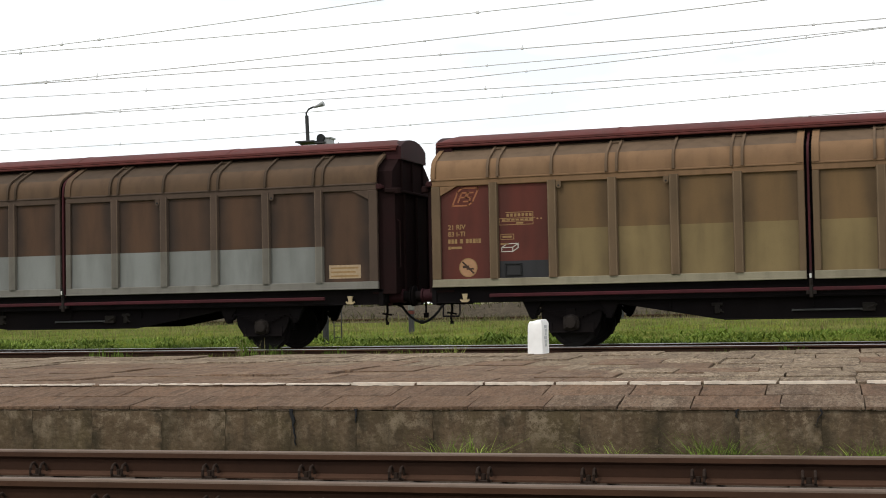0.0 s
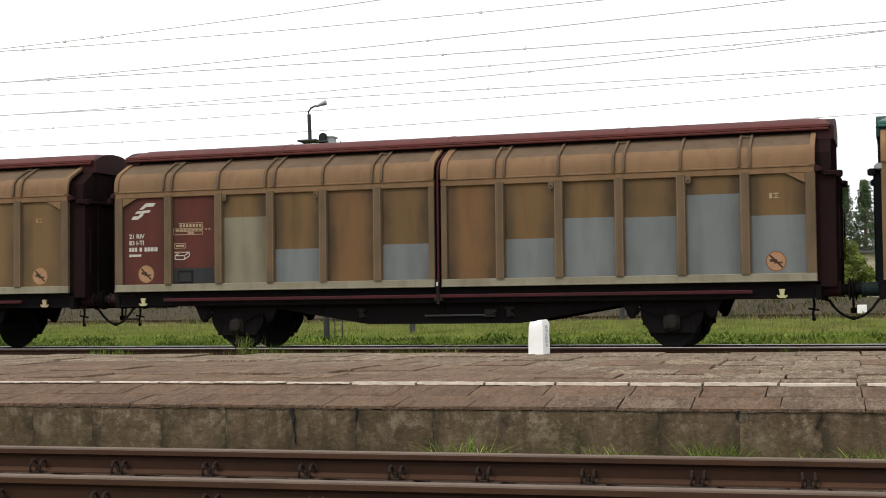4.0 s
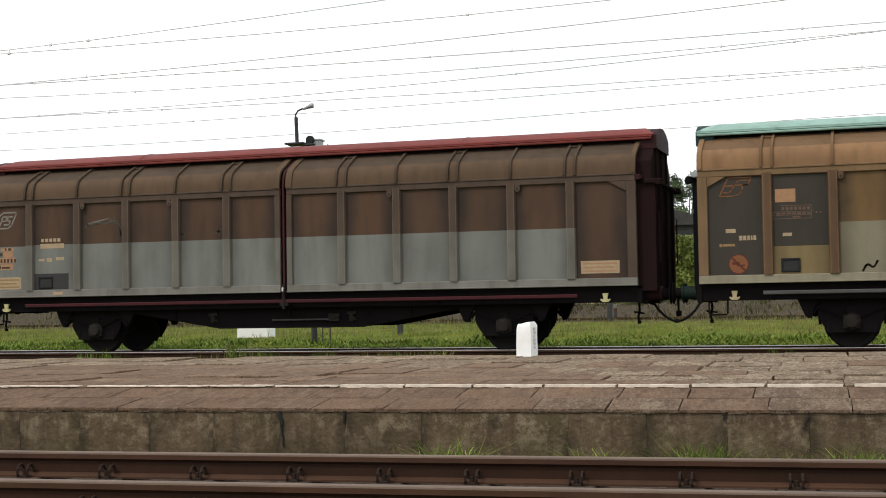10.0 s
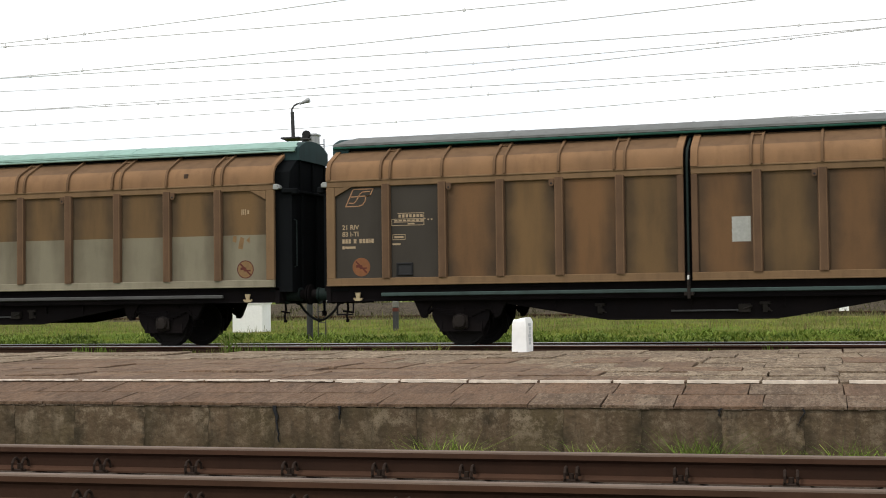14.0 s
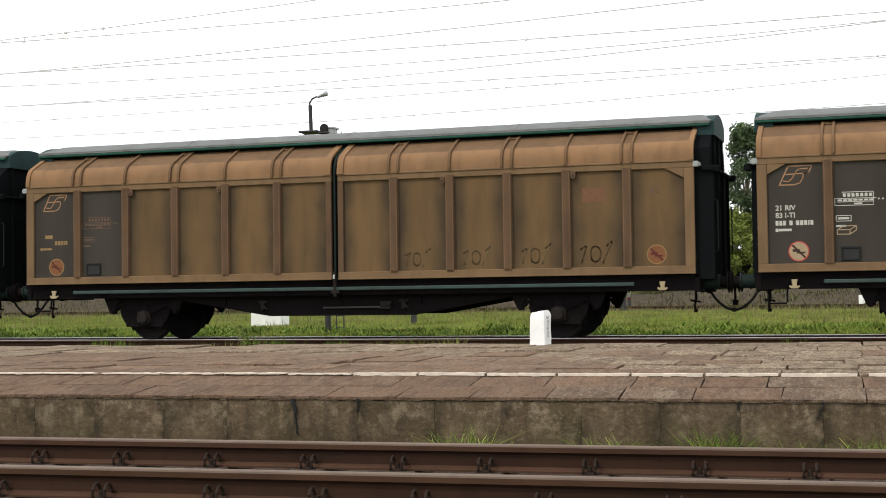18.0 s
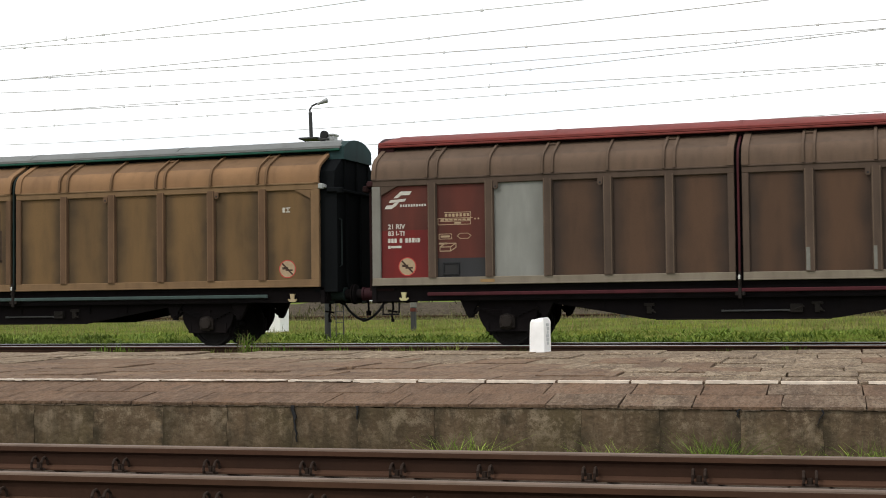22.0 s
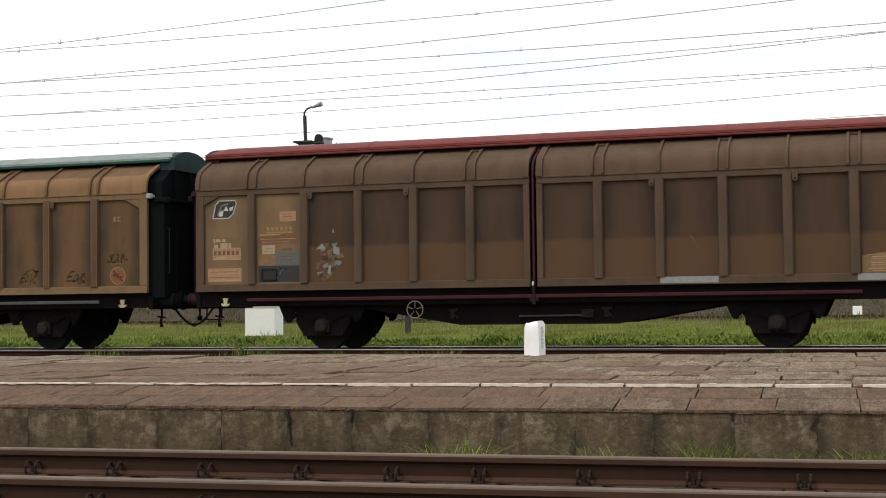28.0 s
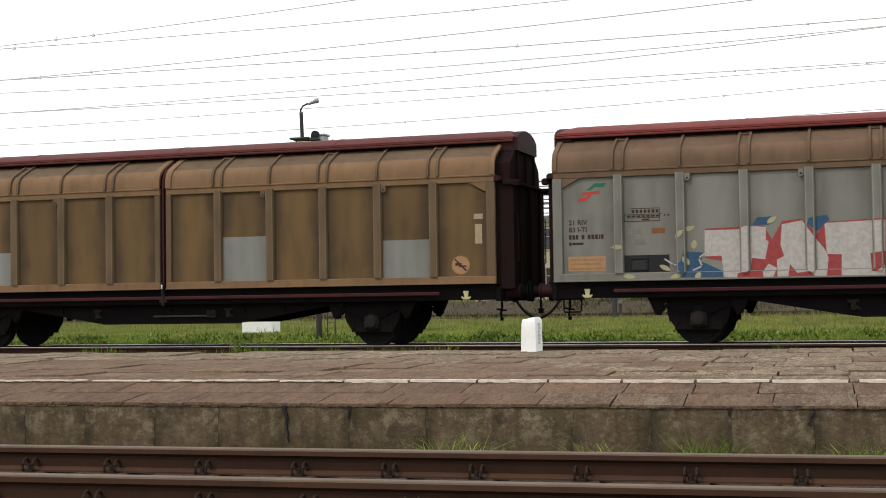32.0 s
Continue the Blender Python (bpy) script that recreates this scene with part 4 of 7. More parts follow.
def wing_logo(wall, x, z, mat, k=1.0, fill=False):
    """A slanted double-wing emblem as plain strokes."""
    def p(u, v):
        return (x + k * (u + 0.16 * v / 0.34), z + k * v)
    if fill:
        for pts, m in ((((0.09, 0.21), (0.19, 0.34), (0.42, 0.34), (0.40, 0.265), (0.23, 0.265), (0.18, 0.21)), mat),
                       (((0.03, 0.12), (0.05, 0.175), (0.37, 0.195), (0.36, 0.14)), mat if fill[0] == mat else fill[1]),
                       (((0.0, 0.0), (0.15, 0.0), (0.22, 0.06), (0.25, 0.13), (0.17, 0.125), (0.13, 0.075), (0.015, 0.07)), fill[0])):
            poly("emblem", [p(*q) for q in pts], m, wall)
        return
    for ln in (((0, 0), (0.16, 0.34), (0.58, 0.34), (0.52, 0.21), (0.43, 0.2), (0.41, 0.1), (0.36, 0.03), (0.27, 0), (0, 0)),
               ((0.08, 0.07), (0.17, 0.06), (0.23, 0.12), (0.3, 0.24), (0.36, 0.285), (0.5, 0.29)), ((0.12, 0.19), (0.5, 0.205))):
        line_marks("emblem", [[(x + k * u, z + k * v) for u, v in ln]], 0.022 * k, mat, wall)


def box_logo(wall, x, z, mat, k=1.0):
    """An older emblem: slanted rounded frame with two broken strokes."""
    def p(u, v):
        return (x + k * (u + 0.14 * v / 0.34), z + k * v)
    line_marks("emblem", [[p(0, 0), p(0, 0.27), p(0.06, 0.34), p(0.38, 0.34), p(0.40, 0.30), p(0.38, 0.06), p(0.32, 0), p(0, 0)],
                          [p(0.09, 0.07), p(0.09, 0.25), p(0.2, 0.25), p(0.2, 0.16), p(0.1, 0.16)],
                          [p(0.32, 0.25), p(0.23, 0.25), p(0.23, 0.16), p(0.31, 0.16), p(0.31, 0.08), p(0.2, 0.08)]], 0.03 * k, mat, wall)


def stencil_plate(wall, x, z, w, h, base, stripes):
    poly("stencil_plate", [(x, z), (x + w, z), (x + w, z + h), (x, z + h)], base, wall)
    bars("stencil_bar", [(x + 0.04, x + w - 0.05 - 0.06 * (k % 2), z + h * (0.12 + 0.3 * k), z + h * (0.24 + 0.3 * k)) for k in range(3)], stripes, wall, lift=0.0045)


def tag_101(wall, x, z, k, mat):
    line_marks("spray_tag", [[(x, z), (x + 0.05 * k, z + 0.16 * k), (x + 0.10 * k, z + 0.30 * k), (x - 0.02 * k, z + 0.22 * k)],
                             [(x + 0.17 * k, z + 0.05 * k), (x + 0.15 * k, z + 0.22 * k), (x + 0.24 * k, z + 0.29 * k), (x + 0.33 * k, z + 0.22 * k), (x + 0.32 * k, z + 0.06 * k), (x + 0.24 * k, z), (x + 0.17 * k, z + 0.05 * k)],
                             [(x + 0.36 * k, z - 0.02 * k), (x + 0.45 * k, z + 0.2 * k), (x + 0.55 * k, z + 0.38 * k), (x + 0.42 * k, z + 0.27 * k)]], 0.024 * k, mat, wall, "scrawled spray tag")


STROKES = {"E": [[(0.7, 1), (0, 1), (0, 0), (0.8, 0.05)], [(0, 0.5), (0.6, 0.55)]], "B": [[(0, 0), (0.1, 1), (0.6, 0.95), (0.6, 0.6), (0.1, 0.5), (0.7, 0.45), (0.7, 0.05), (0, 0)]],
           "D": [[(0.1, 0), (0.1, 1), (0.6, 0.8), (0.8, 0.4), (0.5, 0), (0, 0)]], "R": [[(0.1, 0), (0.1, 1), (0.6, 1), (0.7, 0.6), (0.15, 0.5), (0.9, -0.1)]],
           "U": [[(0.05, 1), (0.1, 0.1), (0.6, 0), (0.7, 1)]], "-": [[(0, 0.4), (0.7, 0.35)]]}


def tag_scrawl(wall, x, z, k, seed, mat, out=0.0):
    """A quick spray-can signature: letters strung together in one hand."""
    rr = random.Random(seed)
    word = ("BDR-", "EUR-", "BDR-", "EUR", "EDR")[seed % 5]
    lines, u = [], x
    for ch in word:
        w, h = (0.13 + 0.03 * rr.random()) * k, (0.17 + 0.06 * rr.random()) * k
        for st in STROKES[ch]:
            lines.append([(u + p * w + 0.04 * k * q, z + q * h + rr.uniform(-0.01, 0.01)) for p, q in st])
        u += w * 1.05
    if "U" in word:
        lines.append([(x + 0.10 * k, z + 0.25 * k), (x + 0.25 * k, z + 0.33 * k), (x + 0.36 * k, z + 0.25 * k), (x + 0.46 * k, z + 0.27 * k)])
    lines = [[(p + 0.35 * (q - z), q) for p, q in ln] for ln in lines]
    lines.append([(u, z + 0.02), (u + 0.05 * k, z - 0.02 * k), (x + 0.3 * k, z - 0.05 * k), (x - 0.02 * k, z - 0.03 * k)][::1 if seed % 2 else -1][:3])
    line_marks("spray_tag", lines, 0.027 * k, mat, wall, "scrawled ochre spray tag", 0.003 + out)


def wagon(livery):
    """One four-wheeled sliding-wall van, centred on its own origin at rail level, with the paint of its livery."""
    g = livery
    t = thing("freight_wagon", g["label"], "freight wagon", "vans of the goods train")
    rib, sh, sill = g["rib"], g["shoulder"], g["sill"]
    walls = []
    for side in (-1, 1):
        w = part("sliding_wall", wall_mesh(side, rib, g.get("cant", rib)), None, t, g.get("wall_label", ""))
        walls.append(w)
        part("shoulder_plate", shoulder_mesh(side, sh), None, w)
        part("sill", sill_mesh(side, sill), None, w)
        part("post", post_mesh(0.18, g.get("post", rib), *(g.get("low_ribs", ()) if side < 0 else ())), None, w, at=(side * (HALF - 0.09), 0, 0))
        part("post", post_mesh(0.12, rib, *g.get("low_ribs", ())), None, w, at=(side * 0.13, 0, 0))
        part("gusset", gusset_mesh(side, g.get("cant", rib)), None, w, at=(side * (HALF - 0.185), 0, 0))
        k0 = 0 if side < 0 else 6
        for k in range(6):
            up, low, split = (g["panels"][k0 + k] + ("", 0))[:3] if isinstance(g["panels"][k0 + k], tuple) else (g["panels"][k0 + k], "", 0)
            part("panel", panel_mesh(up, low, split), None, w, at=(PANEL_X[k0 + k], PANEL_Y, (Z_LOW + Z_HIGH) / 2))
        for k in range(5):
            x = (PANEL_X[k0 + k] + PANEL_X[k0 + k + 1]) / 2
            part("rib", rib_mesh(g.get("ribs", rib), *g.get("low_ribs", ())), None, w, at=(x, FACE + 0.004, (Z_LOW + Z_HIGH) / 2))
            if k % 2 == 0:
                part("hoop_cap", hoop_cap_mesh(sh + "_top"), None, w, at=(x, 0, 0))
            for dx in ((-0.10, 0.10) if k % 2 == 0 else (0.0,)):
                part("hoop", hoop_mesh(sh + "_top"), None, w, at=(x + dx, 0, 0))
            if k % 2 == 1:
                part("eyelet", eyelet_mesh(g.get("ribs", rib)), None, w, at=(x + (0.14 if side > 0 else -0.14) * (1 if k == 3 else -1), FACE - 0.004, Z_HIGH - 0.085))
    part("sliding_wall", far_wall_mesh(rib, sh), None, t)
    part("roof", roof_mesh(g["roof"]), None, t, g.get("roof_label", ""))
    part("roof_edge", edge_mesh(g.get("edge", g["roof"])), None, t)
    part("gutter", fascia_mesh(g["gutter"]), None, t)
    part("eave", eave_mesh(g["end"]), None, t)
    for side in (-1, 1):
        b = part("stop_block", stop_mesh(g["stop"]), None, t, at=(side * HALF, 0, 0))
        b.scale = (side, 1, 1)
    s = Shape()
    s.box(-0.02, 0.02, FACE + 0.006, FACE + 0.09, 1.16, 3.33, 0.006)
    s.sheet([(y + 0.012, z - 0.006) for y, z in SHOULDER], "x", -0.02, 0.02, -0.03)
    part("centre_pillar", stored(("pillar", g.get("pillar", g["strip"])), lambda: s.mesh("centre_pillar", M[g.get("pillar", g["strip"])])), None, t)

    def core():
        c = Shape()
        c.box(-7.0, 7.0, -1.24, 1.24, 1.19, 3.15)
        c.prism([(-1.22, 3.15), (-1.18, 3.52), (-1.1, 3.66), (-0.64, 3.86), (0.64, 3.86), (1.1, 3.66), (1.18, 3.52), (1.22, 3.15)], "x", -7.0, 7.0)
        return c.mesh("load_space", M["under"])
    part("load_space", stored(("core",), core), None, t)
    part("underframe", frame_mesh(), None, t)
    for y in (-1.03, 1.03):
        part("truss_plate", belly_mesh(), None, t, at=(0, y, 0))
    for y, side in ((-1.36, -1), (1.36, 1)):
        def strip():
            c = Shape()
            c.box(-6.03, 6.03, -0.03, 0.03, 0.985, 1.055, 0.012)
            for x in (-5.4, -3.2, -1.1, 1.1, 3.2, 5.4):
                c.box(x - 0.05, x + 0.05, -0.02 if side > 0 else 0.0, 0.0 if side > 0 else 0.14, 1.0, 1.04)
            return c.mesh("running_rail", M[g.get("run", g["strip"])])
        part("running_rail", stored(("strip", g.get("run", g["strip"]), side), strip), None, t, at=(0, y, 0))
    for g_ in (-1, 1):
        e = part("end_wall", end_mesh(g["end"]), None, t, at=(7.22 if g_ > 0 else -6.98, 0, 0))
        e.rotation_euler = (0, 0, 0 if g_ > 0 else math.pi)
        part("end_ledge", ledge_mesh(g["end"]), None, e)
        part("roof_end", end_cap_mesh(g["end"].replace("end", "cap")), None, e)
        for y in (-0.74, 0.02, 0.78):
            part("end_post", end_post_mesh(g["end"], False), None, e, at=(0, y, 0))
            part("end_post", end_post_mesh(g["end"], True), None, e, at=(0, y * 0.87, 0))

        def rail():
            c = Shape()
            c.tube([(0.28, 0, 1.6), (0.36, -0.02, 1.63), (0.36, -0.02, 2.55), (0.28, 0, 2.58)], 0.013, 6)
            return c.mesh("handrail", M[g.get("rail", "steel")])
        for y in (-1.12, 1.12) if g_ > 0 else ():
            part("handrail", stored(("handrail", g.get("rail", "steel")), rail), None, e, at=(0, y, 0))

        def stock():
            c = Shape()
            c.box(7.14, 7.24, -1.26, 1.26, 0.86, 1.2, 0.012)
            return c.mesh("headstock", M["under"])
        h = part("headstock", stored(("stock",), stock), None, t)
        h.rotation_euler = (0, 0, 0 if g_ > 0 else math.pi)
        for y in (-0.875, 0.875):
            b = part("buffer_sleeve", sleeve_mesh(g["buffer"]), None, t, at=(g_ * 7.22, y, 1.045))
            b.rotation_euler = (0, 0, 0 if g_ > 0 else math.pi)
            part("buffer_head", buffer_mesh(), None, b, at=(0.30, 0, 0))
        part("tow_hook", tow_hook_mesh(g.get("hook", "yel")), None, t, "yellow steel tow hook", at=(g_ * 6.55, -1.29, 0.995))
        if g_ < 0:
            part("foot_step", step_mesh(), None, t, at=(-6.86, -1.18, 0))
        part("brake_cock", dangle_mesh(), None, t, at=(g_ * 7.06, -0.55, 0))
        for q in (-1, 1):
            for y in (-1.04, 1.04):
                b = part("spring_bracket", bracket_mesh(), None, t, at=(g_ * 4.5 + q * 0.74, y, 0))
                b.rotation_euler = (0, 0, 0 if q > 0 else math.pi)
        for y in (-1, 1):
            b = part("axle_box", axlebox_mesh(), None, t, at=(g_ * 4.5, y * 1.0, 0))
            b.rotation_euler = (0, 0, 0 if y < 0 else math.pi)
            part("leaf_spring", spring_mesh(), None, t, at=(g_ * 4.5, y * 1.02, 0))
            part("axle_guard", guard_mesh(), None, t, at=(g_ * 4.5, y * 1.02, 0))
            for q in (-1, 1):
                part("brake_shoe", brake_mesh(q), None, t, at=(g_ * 4.5, y * 0.76, 0))

        def axle():
            c = Shape()
            c.lathe([(-1.05, 0.055), (-0.85, 0.06), (-0.84, 0.085), (0.84, 0.085), (0.85, 0.06), (1.05, 0.055)], "y", (0, 0, 0), 16)
            return c.mesh("wheelset", M["tyre"])
        ws = part("wheelset", stored(("axle",), axle), None, t, at=(g_ * 4.5, 0, RADIUS))
        for y in (-1, 1):
            part("wheel", wheel_mesh(y), None, ws, at=(0, y * 0.735, 0))
        ws["roll"] = 1
    part("brake_hose", hose_mesh(), None, t, "black rubber brake hose", at=(0, -0.42, 0))
    part("screw_coupling", coupling_mesh(), None, t)

    def lever():
        c = Shape()
        c.tube([(-0.35, -1.12, 0.64), (0.85, -1.12, 0.645)], 0.017, 6)
        c.box(-0.37, -0.33, -1.13, -1.03, 0.62, 0.66)
        c.box(0.83, 0.87, -1.13, -1.03, 0.62, 0.66)
        return c.mesh("brake_bar", M["strip_gry"])
    part("brake_bar", stored(("lever",), lever), None, t)

    def catch():
        c = Shape()
        c.box(-0.09, 0.09, FACE - 0.02, FACE + 0.12, 0.92, 1.0, 0.01)
        c.box(-0.03, 0.03, FACE - 0.04, FACE + 0.02, 0.86, 1.22, 0.01)
        c.tube([(0, FACE - 0.04, 1.36), (0.02, FACE - 0.05, 1.25), (-0.01, FACE - 0.04, 1.12)], 0.024, 8)
        return c.mesh("door_catch", M["box"])
    part("door_catch", stored(("catch",), catch), None, t)
    part("latch_tip", stored(("latch",), lambda: Shape().box(-0.022, 0.022, FACE - 0.075, FACE - 0.045, 1.215, 1.30, 0.008).mesh("latch_tip", M["latch"])), None, t, "worn bright latch tip")
    if "seal" in g:
        c = Shape()
        c.box(-0.05, -0.03, FACE + 0.002, FACE + 0.05, 1.2, 3.32, 0.003)
        c.sheet([(y + 0.006, z + 0.002) for y, z in SHOULDER], "x", -0.05, -0.03, -0.02)
        part("door_seal", c, M[g["seal"]], t, "pale strip along the gap of the sliding walls")

    def gear(k):
        c = Shape()
        if k == 0:
            c.box(-0.11, 0.11, -0.10, 0, 0.60, 0.76, 0.012)
            c.tube([(-0.02, -0.10, 0.66), (0.14, -0.12, 0.72)], 0.02, 6)
        else:
            c.box(-0.1, 0.1, -0.05, 0.0, 0.74, 0.80, 0.01)
            c.box(-0.045, 0.045, -0.07, 0.0, 0.60, 0.76, 0.01)
            c.lathe([(-0.10, 0.03), (0, 0.03)], "y", (0.05, 0, 0.66), 10)
            c.tube([(0.05, -0.09, 0.66), (0.13, -0.09, 0.62)], 0.014, 6)
        return c.mesh("brake_gear", M["gear"])
    for x, k in ((-1.72, 1), (1.35, 1), (0.98, 0)):
        part("brake_gear", stored(("gear", k), lambda: gear(k)), None, t, at=(x, -1.06, 0))
    g["marks"](walls[0], walls[1])
    return t


def hand_wheel(van, x):
    """A five-spoked brake wheel on a short spindle under the sole bar."""
    s = Shape()
    ring = [(0.165 * math.cos(2 * math.pi * k / 24), 0, 0.165 * math.sin(2 * math.pi * k / 24)) for k in range(25)]
    s.tube(ring, 0.011, 7)
    w = part("hand_wheel", s, M["spoke"], van, "dusty brake hand wheel", at=(x, FACE - 0.03, 0.79))
    for k in range(5):
        a = 2 * math.pi * k / 5 + 0.3
        s = Shape()
        s.tube([(0.02 * math.cos(a), 0, 0.02 * math.sin(a)), (0.16 * math.cos(a), 0, 0.16 * math.sin(a))], 0.008, 6)
        part("spoke", s, M["spoke"], w)
    s = Shape()
    s.lathe([(-0.03, 0.03), (0.02, 0.035), (0.24, 0.02)], "y", (0, 0, 0), 10)
    part("spindle", s, M["under"], w)


def usual(l, r, mat, disc=("crm", "redm", "drk"), disc2=None, logo="wing", lmat="crm", cube="wht", table=None, faint=False, small=True):
    if logo == "wing":
        wing_logo(l, -6.78, 2.78, lmat)
    elif logo == "box":
        box_logo(l, -6.76, 2.78, lmat)
    number_block(l, -6.86, 2.32, mat, faint=faint)
    load_table(l, -5.82, 2.62, table or mat)
    data_boxes(l, -5.80, 2.20, table or mat, cube)
    card_holder(l, -5.72, 1.39)
    if disc:
        shunting_disc(l, -6.46, 1.57, *disc)
    if disc2:
        shunting_disc(r, 6.46, 1.57, *disc2)
    if small:
        bars("stencil_bar", [(6.36, 6.41, 2.72, 2.82), (6.43, 6.53, 2.72, 2.74), (6.43, 6.53, 2.80, 2.82), (6.47, 6.49, 2.72, 2.82)], table or mat, r)


def filled_wing(l, dx, mat, mat2):
    """The slanted double-wing emblem as plain filled shapes."""
    wing_logo(l, -6.93 + dx, 2.72, mat, 1.0, (mat, mat2))


def marks_a(l, r):
    stencil_plate(r, 6.12, 1.42, 0.68, 0.27, "crm", "tan")


def marks_b(l, r):
    usual(l, r, "tan", ("pnk", "tan", "drk"), ("pnk", "tan", "drk"), "box", "orb", "wht")


def marks_c(l, r):
    usual(l, r, "wht", ("pnk", "tan", "drk"), ("pnk", "org", "drk"), None, "wht", "wht", "crm")
    filled_wing(l, 0.12, "wht", "wht")


def marks_d(l, r):
    usual(l, r, "wht", ("org", "tan", "mrk"), ("org", "tan", "mrk"), "wing", "pnk", "wht", "dim", True, False)
    bars("stencil_bar", [(6.36, 6.41, 2.72, 2.82), (6.43, 6.53, 2.72, 2.74), (6.43, 6.53, 2.80, 2.82), (6.47, 6.49, 2.72, 2.82)], "lgm", r)
    poly("repaint_patch", [(-5.84, 1.82), (-5.40, 1.82), (-5.40, 2.08), (-5.84, 2.08)], "grnd", l, lift=0.002)
    line_marks("scratch", [[(3.62, 2.92), (3.66, 2.8)], [(2.52, 2.12), (2.52, 2.0)]], 0.03, "wht", r)


def marks_e(l, r):
    box_logo(l, -6.80, 2.70, "hazy", 1.0)
    stencil_plate(l, -6.82, 1.38, 0.66, 0.26, "crm", "tan")
    for x0, x1, z0, z1 in ((-6.66, -6.34, 2.2, 2.28), (-6.6, -6.36, 2.07, 2.2), (-6.78, -6.3, 1.94, 2.07), (-6.74, -6.36, 1.8, 1.93)):
        poly("stencil_plate", [(x0, z0), (x1, z0 + 0.01), (x1, z1), (x0, z1 - 0.012)], "pnk", l, "torn pale orange stencil ground", lift=0.002)
    bars("number_bar", [(-6.76 + 0.085 * k, -6.71 + 0.085 * k, 1.96, 2.04) for k in range(6)] + [(-6.72, -6.62, 2.1, 2.17), (-6.56, -6.52, 2.22, 2.27), (-6.48, -6.4, 2.22, 2.27)], "mrk2", l, lift=0.0035)
    bars("type_bar", [(-6.7, -6.66, 1.83, 1.9), (-6.64, -6.44, 1.83, 1.87)], "mrk2", l, lift=0.0035)
    bars("number_bar", [(-5.66 + 0.1 * k, -5.59 + 0.1 * k, 2.38, 2.45) for k in range(5)] + [(-5.68, -5.1, 2.24, 2.34)], "crm", l)
    bars("data_bar", [(-5.72, -5.58, 1.97, 2.02), (-5.52, -5.4, 1.95, 2.04), (-5.3, -5.1, 1.98, 2.05)], "crm", l)
    poly("repaint_patch", [(-5.84, 1.36), (-4.99, 1.36), (-4.99, 1.70), (-5.84, 1.70)], "drk2", l, "dark slate repaint", lift=0.002)
    card_holder(l, -5.72, 1.39)
    bars("sill_plate", [(-5.34, -5.1, 1.245, 1.31)], "crm", l, lift=0.058)
    line_marks("scratch", [[(-4.55, 2.68), (-4.3, 2.76), (-4.1, 2.72), (-3.86, 2.8), (-3.74, 2.6), (-3.72, 2.45)]], 0.04, "hazy", l)
    line_marks("scratch", [[(-4.5, 2.74), (-4.1, 2.82), (-3.9, 2.84)]], 0.03, "hazy", l)
    line_marks("scratch", [[(-2.35, 2.5), (-2.24, 2.44)], [(-1.5, 2.46), (-1.42, 2.5)]], 0.03, "lgm", l)
    stencil_plate(r, 6.10, 1.44, 0.74, 0.24, "crm", "pnk")


def marks_f(l, r):
    wing_logo(l, -6.78, 2.80, "org")
    number_block(l, -6.80, 2.26, "crm", faint=True)
    load_table(l, -5.82, 2.60, "dim")
    poly("stencil_plate", [(-5.78, 2.66), (-5.42, 2.66), (-5.42, 2.9), (-5.78, 2.9)], "pnk", l)
    bars("data_bar", [(-5.66, -5.5, 2.04, 2.1)], "crm", l)
    card_holder(l, -5.70, 1.39)
    shunting_disc(l, -6.46, 1.55, "org", "mrk", "mrk")
    shunting_disc(r, 6.52, 1.57, "ochre", "mrk", "mrk")
    bars("stencil_bar", [(6.44, 6.46, 2.68, 2.80), (6.48, 6.50, 2.68, 2.80), (6.52, 6.54, 2.68, 2.80), (6.57, 6.61, 2.70, 2.78)], "crm", r)
    for q in ([(6.24, 2.14), (6.32, 2.12), (6.33, 2.25), (6.25, 2.26)], [(6.36, 2.0), (6.46, 1.98), (6.5, 2.2), (6.42, 2.24), (6.38, 2.12)], [(6.54, 2.16), (6.62, 2.1), (6.62, 2.24)]):
        poly("paint_blot", q, "ochre", r)
    shoulder_patch(r, 5.2, 3.52)
    line_marks("scratch", [[(-4.28, 1.38), (-4.2, 1.52), (-4.1, 1.42), (-4.02, 1.56)]], 0.04, "crm", l)


def marks_g(l, r):
    shoulder_patch(r, 5.2, 3.53, 0.04, "crm")
    usual(l, r, "crm", ("org", "org", "mrk"), ("org", "tan", "mrk"), "wing", "pnk", None, "crm")
    poly("repaint_patch", [(0.8, 1.9), (1.14, 1.9), (1.14, 2.36), (0.8, 2.36)], "lgm", r)
    poly("repaint_patch", [(6.06, 1.36), (6.3, 1.36), (6.3, 1.62), (6.06, 1.62)], "lgm", r)


def marks_h(l, r):
    usual(l, r, "tan", ("org", "tan", "mrk"), ("org", "tan", "mrk"), "wing", "pnk", None, "dim", True)
    for k, x in enumerate((1.46, 2.66, 3.83, 4.99)):
        tag_101(r, x + 0.04, 1.44, 0.95 + 0.06 * k, "tagw" if k < 3 else "tagf")
    poly("repaint_patch", [(5.06, 2.58), (5.5, 2.58), (5.5, 2.86), (5.06, 2.86)], "rust", r)


def marks_i(l, r):
    usual(l, r, "wht", ("crm", "redm", "drk"), ("crm", "redm", "drk"), "wing", "pnk", "crm", "wht")
    shoulder_patch(l, -1.75, 3.53, 0.08)
    patch_frame(l)


def shoulder_patch(w, x, z, k=0.045, mat="mrk2"):
    part("repair_plate", Shape().box(x - k, x + k, -1.358, -1.30, z - k, z + k, 0.004), M[mat], w, "small riveted repair plate")


